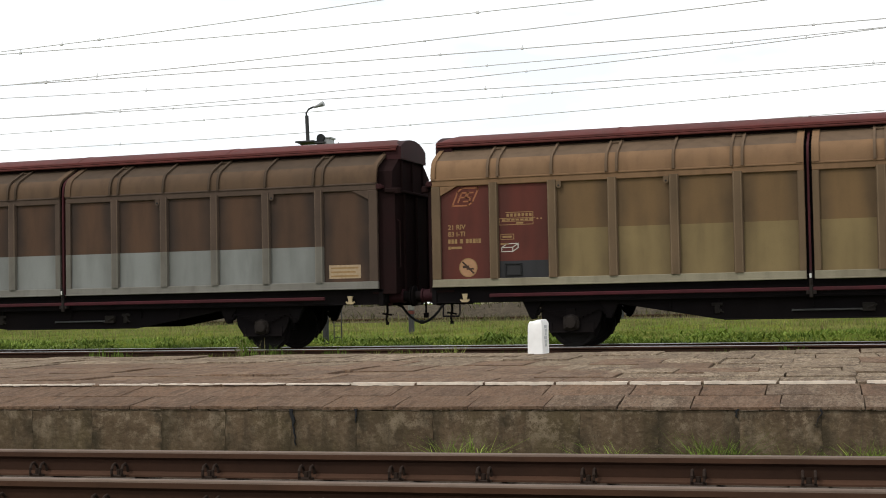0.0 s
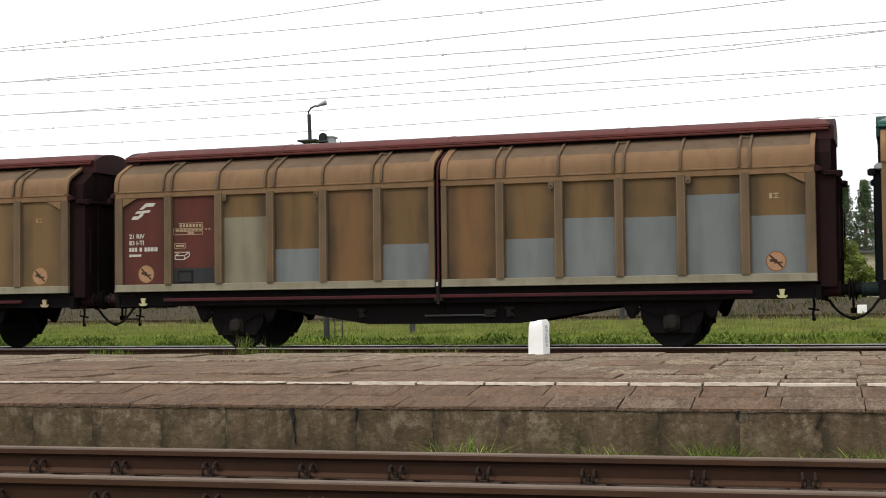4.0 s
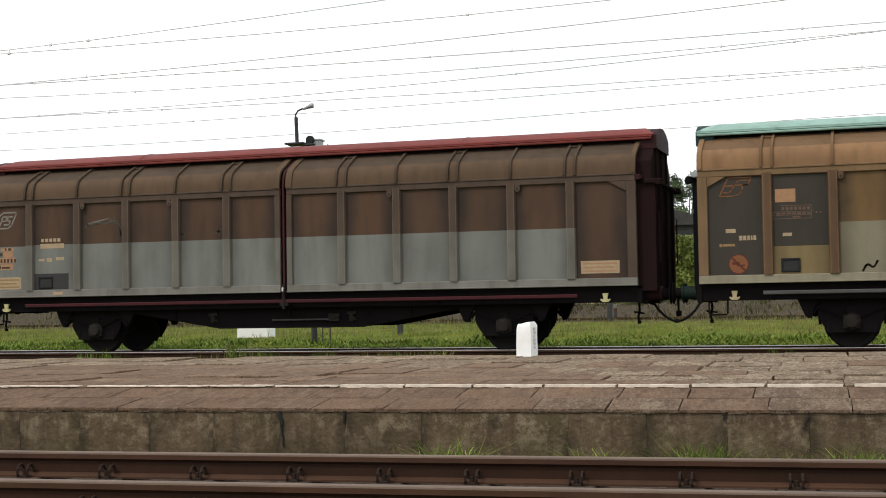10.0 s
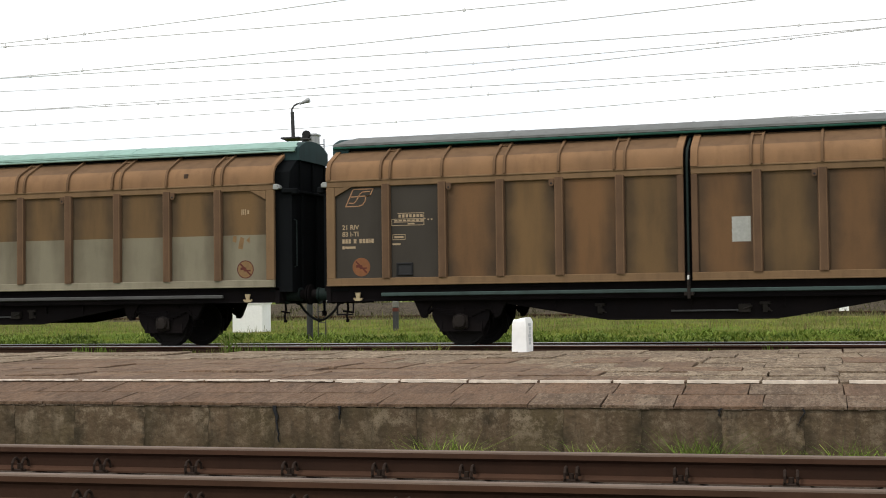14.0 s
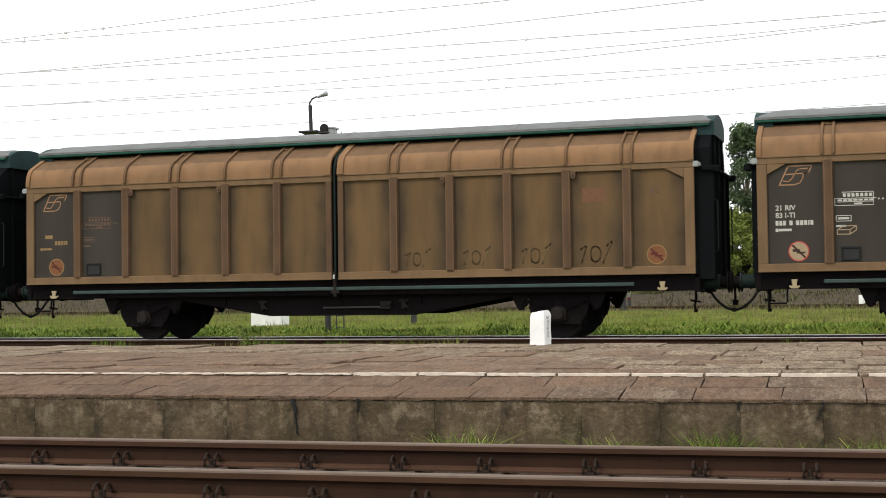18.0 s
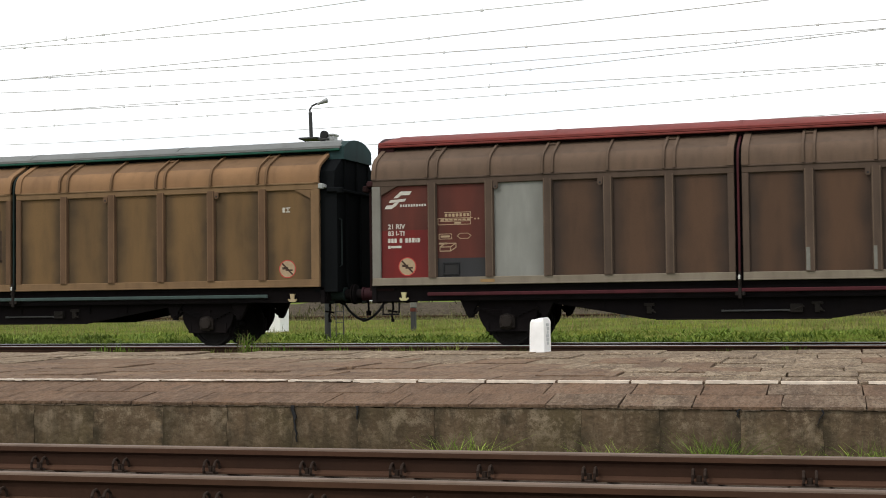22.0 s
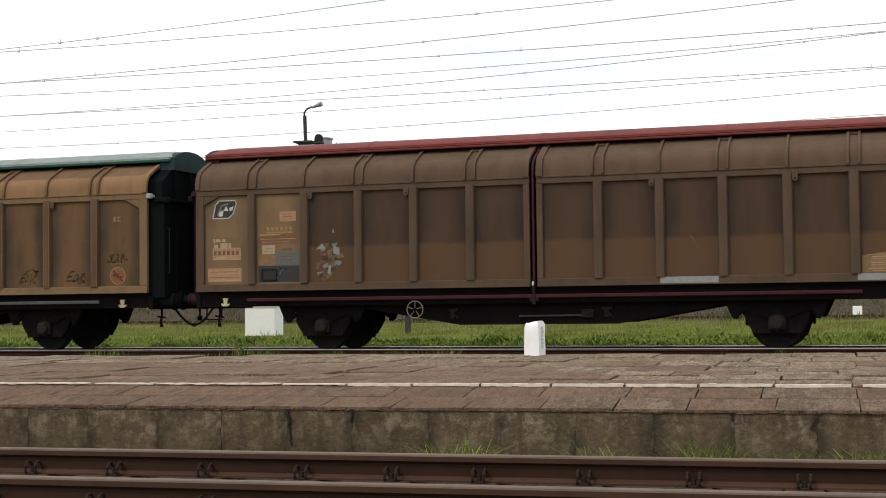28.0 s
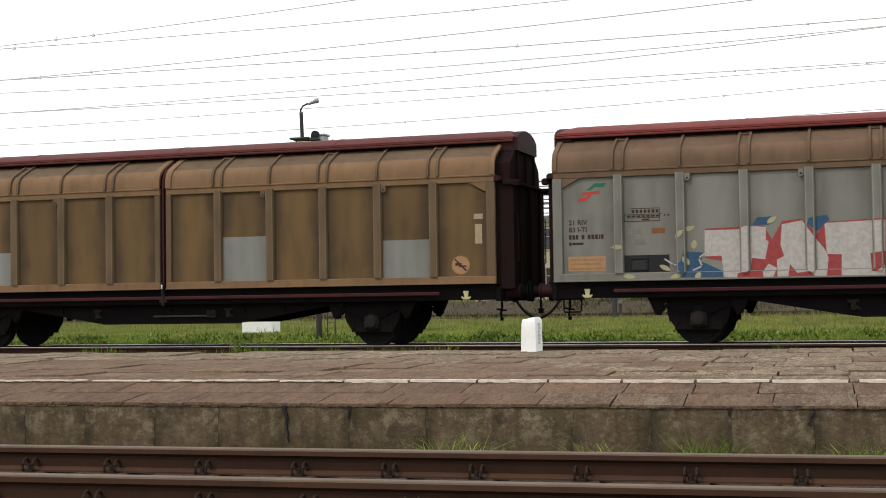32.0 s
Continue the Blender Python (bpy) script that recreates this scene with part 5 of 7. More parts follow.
def patch_frame(l):
    for z0, z1 in ((1.95, 2.38), (2.42, 2.89)):
        poly("repaint_patch", [(-0.99, z0), (-0.41, z0), (-0.41, z1), (-0.99, z1)], "pale", l, "pale square of old repaint", lift=0.0018)
    line_marks("patch_edge", [[(-1.02, 1.92), (-1.02, 2.92), (-0.38, 2.92), (-0.38, 1.92), (-1.02, 1.92)], [(-1.02, 2.4), (-0.38, 2.4)], [(-0.34, 1.86), (-0.34, 2.5)], [(-0.98, 1.86), (-0.34, 1.86)]], 0.05, "mrk2", l)


def marks_j(l, r):
    for x, z0, z1, w in ((1.19, 1.36, 1.78, 0.07), (2.36, 1.36, 1.78, 0.06), (7.02, 1.36, 2.1, 0.16)):
        part("repaint_patch", Shape().box(x, x + w, FACE - 0.036, FACE - 0.02, z0, z1), M["rgm"], r, "bare grey repaint stroke", smooth=False)
    usual(l, r, "wht", ("crm", "redm", "drk"), ("crm", "redm", "drk"), None, "wht", "crm", "crm", small=False)
    filled_wing(l, 0.0, "wht", "crm")
    for k in range(10):
        bars("emblem_bar", [(-6.60 + 0.056 * k, -6.565 + 0.056 * k, 2.752 + 0.003 * (k % 2), 2.80)], "wht", l)
    bars("sill_plate", [(-4.95, -4.66, 1.24, 1.30)], "tan", l, lift=0.058)
    line_marks("data_box", [[(-5.42, 2.15), (-5.36, 2.20), (-5.2, 2.20), (-5.14, 2.15), (-5.2, 2.10), (-5.36, 2.10), (-5.42, 2.15)]], 0.012, "crm", l)


def marks_k(l, r):
    usual(l, r, "crm", ("org", "tan", "mrk"), ("org", "tan", "mrk"), "wing", "pnk", None, "tan")
    patch_frame(l)
    for k, (w, x) in enumerate(((l, -4.55), (l, -3.3), (l, -2.15), (l, -1.0), (r, 0.32), (r, 1.5), (r, 2.75), (r, 3.95), (r, 5.1), (r, 6.1))):
        tag_scrawl(w, x + 0.1, 1.47 if k < 9 else 1.86, 0.8 + 0.08 * (k % 3), 11 + k, "tag")
    tag_scrawl(l, -4.45, 1.70, 0.75, 31, "tag")
    for x, word in ((-5.62, 0), (-5.18, 2)):
        tag_scrawl(l, x, 1.235, 0.55, 10 + word, "tag", 0.057)


def marks_l(l, r):
    poly("emblem", [(-6.81, 2.71), (-6.75, 2.98), (-6.66, 3.07), (-6.3, 3.07), (-6.28, 3.0), (-6.35, 2.8), (-6.45, 2.71)], "drk2", l, "dark worn emblem with a pale outline", lift=0.002)
    line_marks("emblem", [[(-6.81, 2.71), (-6.75, 2.98), (-6.66, 3.07), (-6.3, 3.07), (-6.28, 3.0), (-6.35, 2.8), (-6.45, 2.71), (-6.81, 2.71)]], 0.022, "seal", l)
    line_marks("emblem", [[(-6.7, 2.78), (-6.66, 2.87), (-6.58, 2.87)], [(-6.66, 2.84), (-6.62, 2.97), (-6.48, 3.0)]], 0.03, "rgm", l, lift=0.0035)
    for pts in ([(-6.68, 2.75), (-6.59, 2.75), (-6.57, 2.86), (-6.66, 2.85)], [(-6.57, 2.86), (-6.5, 2.96), (-6.46, 2.86)], [(-6.44, 2.92), (-6.34, 2.95), (-6.36, 2.88), (-6.42, 2.85)]):
        poly("emblem", pts, "wht", l, lift=0.004)
    poly("repaint_patch", [(-6.82, 2.12), (-6.14, 2.12), (-6.14, 2.32), (-6.82, 2.32)], "tagf", l, lift=0.0018)
    poly("stencil_plate", [(-6.82, 1.85), (-6.18, 1.85), (-6.18, 2.1), (-6.82, 2.1)], "pnk", l, lift=0.002)
    poly("stencil_plate", [(-6.93, 1.4), (-6.17, 1.4), (-6.17, 1.68), (-6.93, 1.68)], "pnk", l, lift=0.002)
    bars("number_bar", [(-6.80, -6.76, 2.2, 2.29), (-6.74, -6.64, 2.22, 2.28), (-6.60, -6.53, 2.22, 2.28), (-6.64, -6.48, 2.08, 2.2), (-6.46, -6.40, 2.09, 2.2), (-6.79, -6.70, 2.1, 2.17),
                        (-6.72, -6.5, 1.88, 1.92), (-6.8, -6.2, 1.855, 1.875), (-6.78, -6.2, 1.42, 1.445), (-6.72, -6.2, 1.56, 1.575), (-6.6, -6.3, 1.63, 1.65)], "crm", l, lift=0.0045)
    bars("number_bar", [(-6.79 + 0.1 * k, -6.73 + 0.1 * k, 1.95, 2.04) for k in range(6)] + [(-6.88, -6.25, 1.49, 1.5), (-6.88, -6.25, 1.6, 1.61)], "dim", l, lift=0.004)
    poly("stencil_plate", [(-5.31, 2.61), (-4.95, 2.61), (-4.95, 2.81), (-5.31, 2.81)], "pnk", l, lift=0.002)
    bars("number_bar", [(-5.25, -5.02, 2.65, 2.658), (-5.25, -5.02, 2.7, 2.708), (-5.25, -5.02, 2.75, 2.758)], "dim", l, lift=0.003)
    bars("number_bar", [(-5.6 + 0.1 * k, -5.54 + 0.1 * k, 2.43, 2.5) for k in range(6)] + [(-5.6, -5.02, 2.37, 2.4)], "tan", l)
    poly("stencil_plate", [(-5.78, 2.16), (-4.93, 2.16), (-4.93, 2.36), (-5.78, 2.36)], "rust", l, lift=0.002)
    bars("number_bar", [(-5.76, -5.3, 2.33, 2.355), (-5.74, -4.96, 2.25, 2.262), (-5.7, -5.1, 2.19, 2.2)], "pnk", l, lift=0.0035)
    poly("stencil_plate", [(-5.78, 1.73), (-5.41, 1.73), (-5.41, 1.95), (-5.78, 1.95)], "ochre", l, lift=0.002)
    poly("stencil_plate", [(-5.7, 1.95), (-5.42, 1.95), (-5.42, 2.13), (-5.7, 2.13)], "crm", l, lift=0.003)
    bars("number_bar", [(-5.66, -5.47, 2.0, 2.015), (-5.64, -5.46, 2.05, 2.065)], "tan", l, lift=0.004)
    poly("repaint_patch", [(-5.4, 1.715), (-4.88, 1.715), (-4.88, 1.99), (-5.4, 1.99)], "slate", l, "slate-grey repainted square")
    bars("number_bar", [(-5.32, -5.02, 1.82, 1.832), (-5.3, -5.0, 1.89, 1.902), (-5.24, -5.04, 2.02, 2.06)], "dim", l, lift=0.004)
    poly("repaint_patch", [(-5.79, 1.38), (-4.88, 1.38), (-4.88, 1.71), (-5.79, 1.71)], "drk2", l, "soot-dark repainted strip", lift=0.002)
    line_marks("scratch", [[(-5.34, 1.66), (-5.24, 1.67), (-5.3, 1.56), (-5.36, 1.48)], [(-5.2, 1.62), (-5.16, 1.66)], [(-5.3, 1.44), (-5.26, 1.45)]], 0.02, "lgm", l)
    card_holder(l, -5.72, 1.41)
    rr = random.Random(5)
    for k in range(34):
        q, f = 2 * math.pi * rr.random(), rr.random() ** 0.5
        x, z = -4.28 + 0.25 * f * math.cos(q), 1.74 + 0.35 * f * math.sin(q) + 0.1 * f * math.cos(q)
        poly("torn_sticker", [(x, z), (x + 0.12 * rr.random() + 0.03, z + 0.02), (x + 0.1, z + 0.06 + 0.08 * rr.random()), (x - 0.03, z + 0.07)], ("dim", "mrk2", "rgm", "dim", "pale", "mrk2", "rgm", "tagf")[k % 8], l, lift=0.0025 + 0.0002 * k)
    for pts in ([(-4.52, 2.02), (-4.3, 2.03), (-4.38, 2.14)], [(-4.14, 1.93), (-4.0, 1.9), (-4.02, 2.05), (-4.13, 2.07)], [(-4.27, 1.54), (-4.2, 1.5), (-4.19, 1.7), (-4.24, 1.68)], [(-4.16, 2.36), (-4.13, 2.33), (-4.12, 2.4), (-4.14, 2.42)]):
        poly("torn_sticker", pts, "hazy", l, lift=0.011)
    line_marks("scratch", [[(3.0, 2.1), (3.1, 1.95), (3.12, 1.85)]], 0.014, "tan", r)
    for k in range(9):
        x, w = 6.12 + 0.1 * rr.random(), 0.35 + 0.4 * rr.random()
        line_marks("scrape", [[(x, 1.39 + 0.036 * k), (x + w, 1.40 + 0.036 * k)]], 0.012 + 0.012 * rr.random(), ("pnk", "crm", "tan")[k % 3], r, "pale scrape through the paint")
    line_marks("scrape", [[(6.74, 1.5), (6.86, 1.75), (6.93, 1.62), (6.9, 1.44)]], 0.018, "tan", r)
    for x0, x1 in ((2.42, 3.5), (5.95, 7.17)):
        bars("sill_plate", [(x0, x1, 1.2, 1.345)], "plt", r, "pale grey repair plate on the sill", lift=0.058)
    hand_wheel(r.parent, -2.4)
    poly("scuffed_patch", [(6.03, 1.355), (6.96, 1.355), (6.97, 1.6), (6.86, 1.7), (6.6, 1.73), (6.3, 1.71), (6.03, 1.66)], "ochre", r, "scuffed ochre paint", lift=0.0015)


def marks_m(l, r):
    usual(l, r, "pnk", ("pnk", "tan", "drk"), ("pnk", "tan", "drk"), "box", "pnk", "crm", "tan", small=False)
    poly("repaint_patch", [(-5.66, 2.72), (-5.3, 2.72), (-5.3, 2.98), (-5.66, 2.98)], "fade", l, "faded maroon square")
    poly("stencil_plate", [(6.74, 2.46), (6.92, 2.46), (6.92, 2.56), (6.74, 2.56)], "crm", r)
    poly("stencil_plate", [(6.76, 1.98), (6.9, 1.98), (6.9, 2.36), (6.76, 2.36)], "crm", r)


def marks_n(l, r):
    wing_logo(l, -6.72, 2.72, "grnm", 1.0, ("redm", "redm"))
    number_block(l, -6.88, 2.28, "drk")
    stencil_plate(l, -6.90, 1.40, 0.72, 0.28, "pnk", "tan")
    load_table(l, -5.82, 2.56, "drk")
    bars("data_box", [(-5.74, -5.48, 2.08, 2.18), (-5.62, -5.42, 1.88, 1.98)], "rgm", l)
    bars("data_bar", [(-5.3, -5.05, 2.08, 2.18)], "org", l)
    poly("repaint_patch", [(-5.84, 1.36), (-4.98, 1.36), (-4.98, 1.68), (-5.84, 1.68)], "blk", l, lift=0.002)
    card_holder(l, -5.72, 1.39)
    sprayed("graffiti_ground", [(-4.31, 2.14), (-3.25, 2.17), (-3.11, 1.91), (-2.92, 2.24), (-2.57, 2.27), (-2.31, 1.98), (-2.19, 2.2), (-1.13, 2.24), (-0.2, 2.2), (-0.2, 1.18),
                                (-3.04, 1.22), (-3.12, 1.33), (-3.27, 1.22), (-3.98, 1.24), (-4.0, 1.53), (-4.32, 1.6)], "gred", l, "red spray-painted letter ground", 0)
    sprayed("graffiti_ground", [(0.2, 2.2), (1.6, 2.1), (2.3, 1.9), (2.3, 1.22), (0.2, 1.2)], "gred", r, "red spray-painted letter ground", 0)
    for w, p_ in ((l, [(-4.32, 2.11), (-3.73, 2.11), (-3.58, 2.17), (-3.21, 2.14), (-3.22, 1.91), (-3.17, 1.87), (-3.24, 1.55), (-3.47, 1.58), (-3.51, 1.34), (-3.72, 1.31), (-3.75, 1.23), (-3.98, 1.24), (-4.02, 1.63), (-4.33, 1.63)]),
                  (l, [(-2.93, 2.18), (-2.57, 2.24), (-2.37, 1.95), (-2.19, 1.72), (-2.12, 1.55), (-2.16, 1.22), (-2.34, 1.21), (-2.45, 1.32), (-2.67, 1.29), (-2.8, 1.45), (-2.83, 1.22), (-3.02, 1.23), (-3.03, 1.54), (-2.9, 1.6), (-2.96, 1.81)]),
                  (l, [(-2.18, 2.18), (-1.13, 2.21), (-1.14, 1.65), (-1.4, 1.62), (-1.38, 1.3), (-1.3, 1.29), (-1.15, 1.41), (-1.16, 1.18), (-1.9, 1.2), (-1.89, 1.61), (-2.15, 1.62)]),
                  (l, [(-3.28, 1.33), (-3.18, 1.47), (-3.03, 1.39), (-3.1, 1.22), (-3.27, 1.23)]),
                  (l, [(-0.98, 2.1), (-0.3, 2.1), (-0.32, 1.7), (-0.52, 1.66), (-0.5, 1.24), (-0.8, 1.24), (-0.82, 1.68), (-0.98, 1.7)]), (r, [(0.35, 2.05), (1.0, 2.0), (0.95, 1.3), (0.4, 1.3)])):
        sprayed("graffiti_letter", p_, "gwht", w, "silver-white spray-painted letter block", 1)
    for p_ in ([(-4.7, 1.73), (-4.35, 1.7), (-4.4, 1.54), (-4.0, 1.35), (-3.99, 1.24), (-4.85, 1.25), (-4.77, 1.36), (-4.91, 1.49), (-4.77, 1.54)],
               [(-3.46, 2.18), (-3.37, 2.32), (-3.1, 2.33), (-3.16, 2.18)], [(-2.48, 2.16), (-2.45, 2.28), (-2.13, 2.33), (-2.09, 2.24), (-2.31, 2.04)]):
        sprayed("graffiti_cloud", p_, "blum", l, "blue spray-painted cloud", 2)
    for k, (x, z) in enumerate(((-5.96, 1.84), (-4.62, 2.15), (-4.8, 2.05), (-4.52, 1.85), (-4.67, 1.55), (-5.06, 1.43), (-5.72, 1.28), (-4.85, 1.27), (-3.1, 2.27), (-4.45, 1.27))):
        q = 0.5 * k
        leaf = [(-0.12, 0.0), (-0.06, 0.05), (0.02, 0.06), (0.1, 0.03), (0.13, 0.0), (0.08, -0.05), (0.0, -0.065), (-0.07, -0.04)]
        sprayed("graffiti_leaf", [(x + u * math.cos(q) - v * math.sin(q) * 0.9, z + (u * math.sin(q) + v * math.cos(q)) * 0.7) for u, v in leaf], "gyel", l, "pale yellow spray-painted leaf", 3)
    line_marks("graffiti_arm", [[(-5.06, 1.59), (-4.91, 1.49), (-4.72, 1.46)]], 0.028, "gwht", l, lift=0.006)
    line_marks("graffiti_arm", [[(-4.54, 1.38), (-4.38, 1.45), (-4.44, 1.6), (-4.32, 1.69)]], 0.028, "gwht", l, lift=0.006)


for key_, rgb_ in (("fadb", (0.55, 0.56, 0.57)), ("slate", (0.118, 0.118, 0.108)), ("zincy", (0.3, 0.31, 0.3)), ("orb", (0.3, 0.12, 0.06)), ("drk2", (0.045, 0.042, 0.042)), ("hazy", (0.24, 0.22, 0.19)), ("spoke", (0.2, 0.165, 0.12)), ("latch", (0.55, 0.55, 0.52)), ("seal", (0.42, 0.43, 0.42)), ("lgm", (0.36, 0.36, 0.33)), ("rgm", (0.17, 0.165, 0.145)), ("mrk2", (0.062, 0.04, 0.028)), ("dim", (0.13, 0.082, 0.06)), ("grnd", (0.022, 0.075, 0.055)), ("ochre", (0.205, 0.125, 0.06)), ("fade", (0.15, 0.065, 0.05)), ("plt", (0.25, 0.25, 0.245)), ("pale", (0.128, 0.092, 0.056)), ("rust", (0.17, 0.085, 0.048)), ("tagf", (0.165, 0.112, 0.06))):
    M[key_] = plain("marking_" + key_, rgb_, 0.75, 0.35)

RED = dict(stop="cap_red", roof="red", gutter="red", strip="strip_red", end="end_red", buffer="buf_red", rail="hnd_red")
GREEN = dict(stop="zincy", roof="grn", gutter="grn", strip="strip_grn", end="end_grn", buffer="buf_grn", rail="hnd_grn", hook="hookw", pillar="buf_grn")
GREY = dict(GREEN, roof="rgy", gutter="dgr", run="strip_teal")
BROWN = dict(rib="rib_ol", shoulder="sh_br", sill="sage", cant="sh_br")
DARK = dict(rib="rib_db", shoulder="sh_db", sill="rib_db")
TAN = dict(rib="rib_br", shoulder="sh_tan", sill="cant_tan", cant="cant_tan", post="cant_tan")


def two(up, low, split, n):
    return [(up, low, split)] * n


LIVERIES = [
    dict(RED, **dict(DARK, sill="rib_gy"), marks=marks_a, panels=two("db", "ga", 2.07, 11) + ["db"],
         hook="hookw", label="sliding-wall goods van, soot-brown above grey, dull red roof"),
    dict(RED, **BROWN, marks=marks_b, panels=["mr", ("mr", "sn", 1.68)] + two("bo", "ol", 2.27, 5) + ["bo"] * 5,
         hook="hookw", label="sliding-wall goods van, brown over olive, red roof and maroon end panels"),
    dict(RED, **BROWN, marks=marks_c, panels=["mr", ("mr", "sn", 1.68), ("br", "dg", 2.70), ("br", "bg", 2.02), "rb", ("br", "bg", 2.06),
         "rb", ("br", "bg", 2.10), ("br", "bg", 2.47), ("br", "bg", 2.45), ("br", "bg", 2.83), ("br", "bg", 2.41)],
         label="brown sliding-wall goods van with stepped blue-grey repaint, red roof"),
    dict(GREEN, **TAN, marks=marks_d, panels=["sl", "sl", "bd", "bd", "bd", "bd", ("bd", "bg", 1.98), "bd", ("bd", "bg", 2.38), ("bd", "bg", 2.41), "bd", "bd"],
         label="dusty brown sliding-wall goods van with green roof and grey patches"),
    dict(RED, **dict(DARK, sill="rib_gy"), marks=marks_e, panels=[("db", "ge", 2.30), ("db", "ge", 2.32)] + two("db", "ge", 2.31, 9) + ["db"],
         label="sliding-wall goods van, dark brown above grey, red roof"),
    dict(GREEN, **dict(TAN, sill="sage"), marks=marks_f, panels=["sl", ("sl", "ol", 1.86)] + two("br", "dg", 2.27, 10),
         label="brown and pale grey sliding-wall goods van with pale green roof"),
    dict(GREY, **TAN, marks=marks_g, panels=["sl", "sl"] + ["rb", "br"] * 5, label="brown sliding-wall goods van with grey roof and green gutter"),
    dict(GREY, **TAN, marks=marks_h, panels=["sl", "sl"] + ["br"] * 10, label="brown sliding-wall goods van with pale spray tags, grey roof"),
    dict(GREY, **TAN, marks=marks_i, panels=["sl", "sl"] + ["br"] * 10, label="clean brown sliding-wall goods van, slate end panels, grey roof"),
    dict(RED, **dict(DARK, rib="rib_db", shoulder="sh_j", sill="sill_j", post="rib_gy"), marks=marks_j,
         panels=[("mr", "rd", 2.29), ("mr", "sn", 1.72), "lg"] + ["db"] * 7 + ["lg", "lg"], label="dark brown sliding-wall goods van, bright red end panels, red roof"),
    dict(GREEN, **TAN, marks=marks_k, panels=["sl", "sl"] + ["kb", "kb", "br", "kb"] * 2 + ["kb", "kb"],
         label="grimy brown sliding-wall goods van covered in ochre tags, green roof"),
    dict(RED, **dict(DARK, rib="rib_l", shoulder="sh_l", sill="rib_l"), marks=marks_l, panels=["bol", "bol"] + ["df"] * 10, label="soot-dark sliding-wall goods van with torn stickers, red roof"),
    dict(RED, **dict(BROWN, sill="sh_br"), marks=marks_m, panels=["mr", ("mr", "sn", 1.68), ("br", "lg", 2.05), "br", "br", "br", "br", ("br", "lg", 2.25), "br", "br", ("br", "lg", 2.09), "br"],
         label="brown sliding-wall goods van with three pale grey patches, red roof"),
    dict(RED, rib="sh_n", ribs="rib_gy", shoulder="sh_n", sill="rib_gy", post="rib_gy", marks=marks_n, panels=["gy"] * 12,
         label="grey sliding-wall goods van with big red and silver graffiti"),
]
LIVERIES[10]["roof"], LIVERIES[10]["gutter"], LIVERIES[10]["run"] = "kgr", "dgr", "strip_gry"
LIVERIES[5]["roof"] = LIVERIES[5]["gutter"] = "lgr"
LIVERIES[5]["run"] = "strip_gry"
LIVERIES[3]["roof"], LIVERIES[3]["edge"] = "tgr", "grn"
LIVERIES[5]["seal"] = LIVERIES[10]["seal"] = "seal"
LIVERIES[3]["seal"] = "strip_gry"
LIVERIES[0]["low_ribs"], LIVERIES[4]["low_ribs"] = ("rib_lo", 2.07), ("rib_lo", 2.31)
LIVERIES[0]["roof"] = LIVERIES[0]["gutter"] = LIVERIES[1]["roof"] = LIVERIES[1]["gutter"] = LIVERIES[2]["roof"] = LIVERIES[2]["gutter"] = LIVERIES[12]["roof"] = LIVERIES[12]["gutter"] = "red2"

TRAIN = [wagon(g) for g in LIVERIES]


# ---- ground, tracks and platform ----
def ground_material():
    m, n, l, b = shader("grassy_ground", 0.95)
    c = mixer(n, l, noise_fac(n, l, 0.25, 0.38, 0.62), (0.085, 0.135, 0.013), (0.125, 0.135, 0.03))
    c = mixer(n, l, scale_fac(n, l, noise_fac(n, l, 2.2, 0.45, 0.7, stretch=(0.6, 1.5, 1), detail=8.0), 0.6), c, (0.065, 0.085, 0.016))
    l.new(c, b.inputs["Base Color"])
    bump(n, l, b, 14, 0.6, 0.05)
    return m


def concrete(name, c1, c2, c3, rough=0.9, per_piece=0.25, crust=0.5, grit=0.55, st=None):
    """Weathered concrete: two tones, lichen blotches, pits, grit, and a tone of its own for each piece."""
    m, n, l, b = shader(name, rough)
    inf = n.new("ShaderNodeObjectInfo")
    c = mixer(n, l, noise_fac(n, l, 2.6, 0.35, 0.66, stretch=st), c1, c2)
    c = mixer(n, l, scale_fac(n, l, noise_fac(n, l, 7, 0.5, 0.6, stretch=st, detail=9.0, ragged=0.65), crust), c, c3)
    c = mixer(n, l, scale_fac(n, l, noise_fac(n, l, 26, 0.52, 0.62, stretch=st), crust), c, c3)
    c = mixer(n, l, scale_fac(n, l, noise_fac(n, l, 12, 0.54, 0.66, stretch=st), 0.6), c, darker(c2, 0.5))
    c = mixer(n, l, scale_fac(n, l, noise_fac(n, l, 55, 0.5, 0.64, stretch=st), grit), c, darker(c1, 0.3))
    c = mixer(n, l, scale_fac(n, l, noise_fac(n, l, 75, 0.58, 0.68, stretch=st), 0.6 * grit), c, tuple(min(1.0, 1.35 * v) for v in c3))
    c = mixer(n, l, scale_fac(n, l, inf.outputs["Random"], per_piece), c, darker(c1, 0.45))
    l.new(c, b.inputs["Base Color"])
    bump(n, l, b, 32, 0.7, 0.016)
    return m


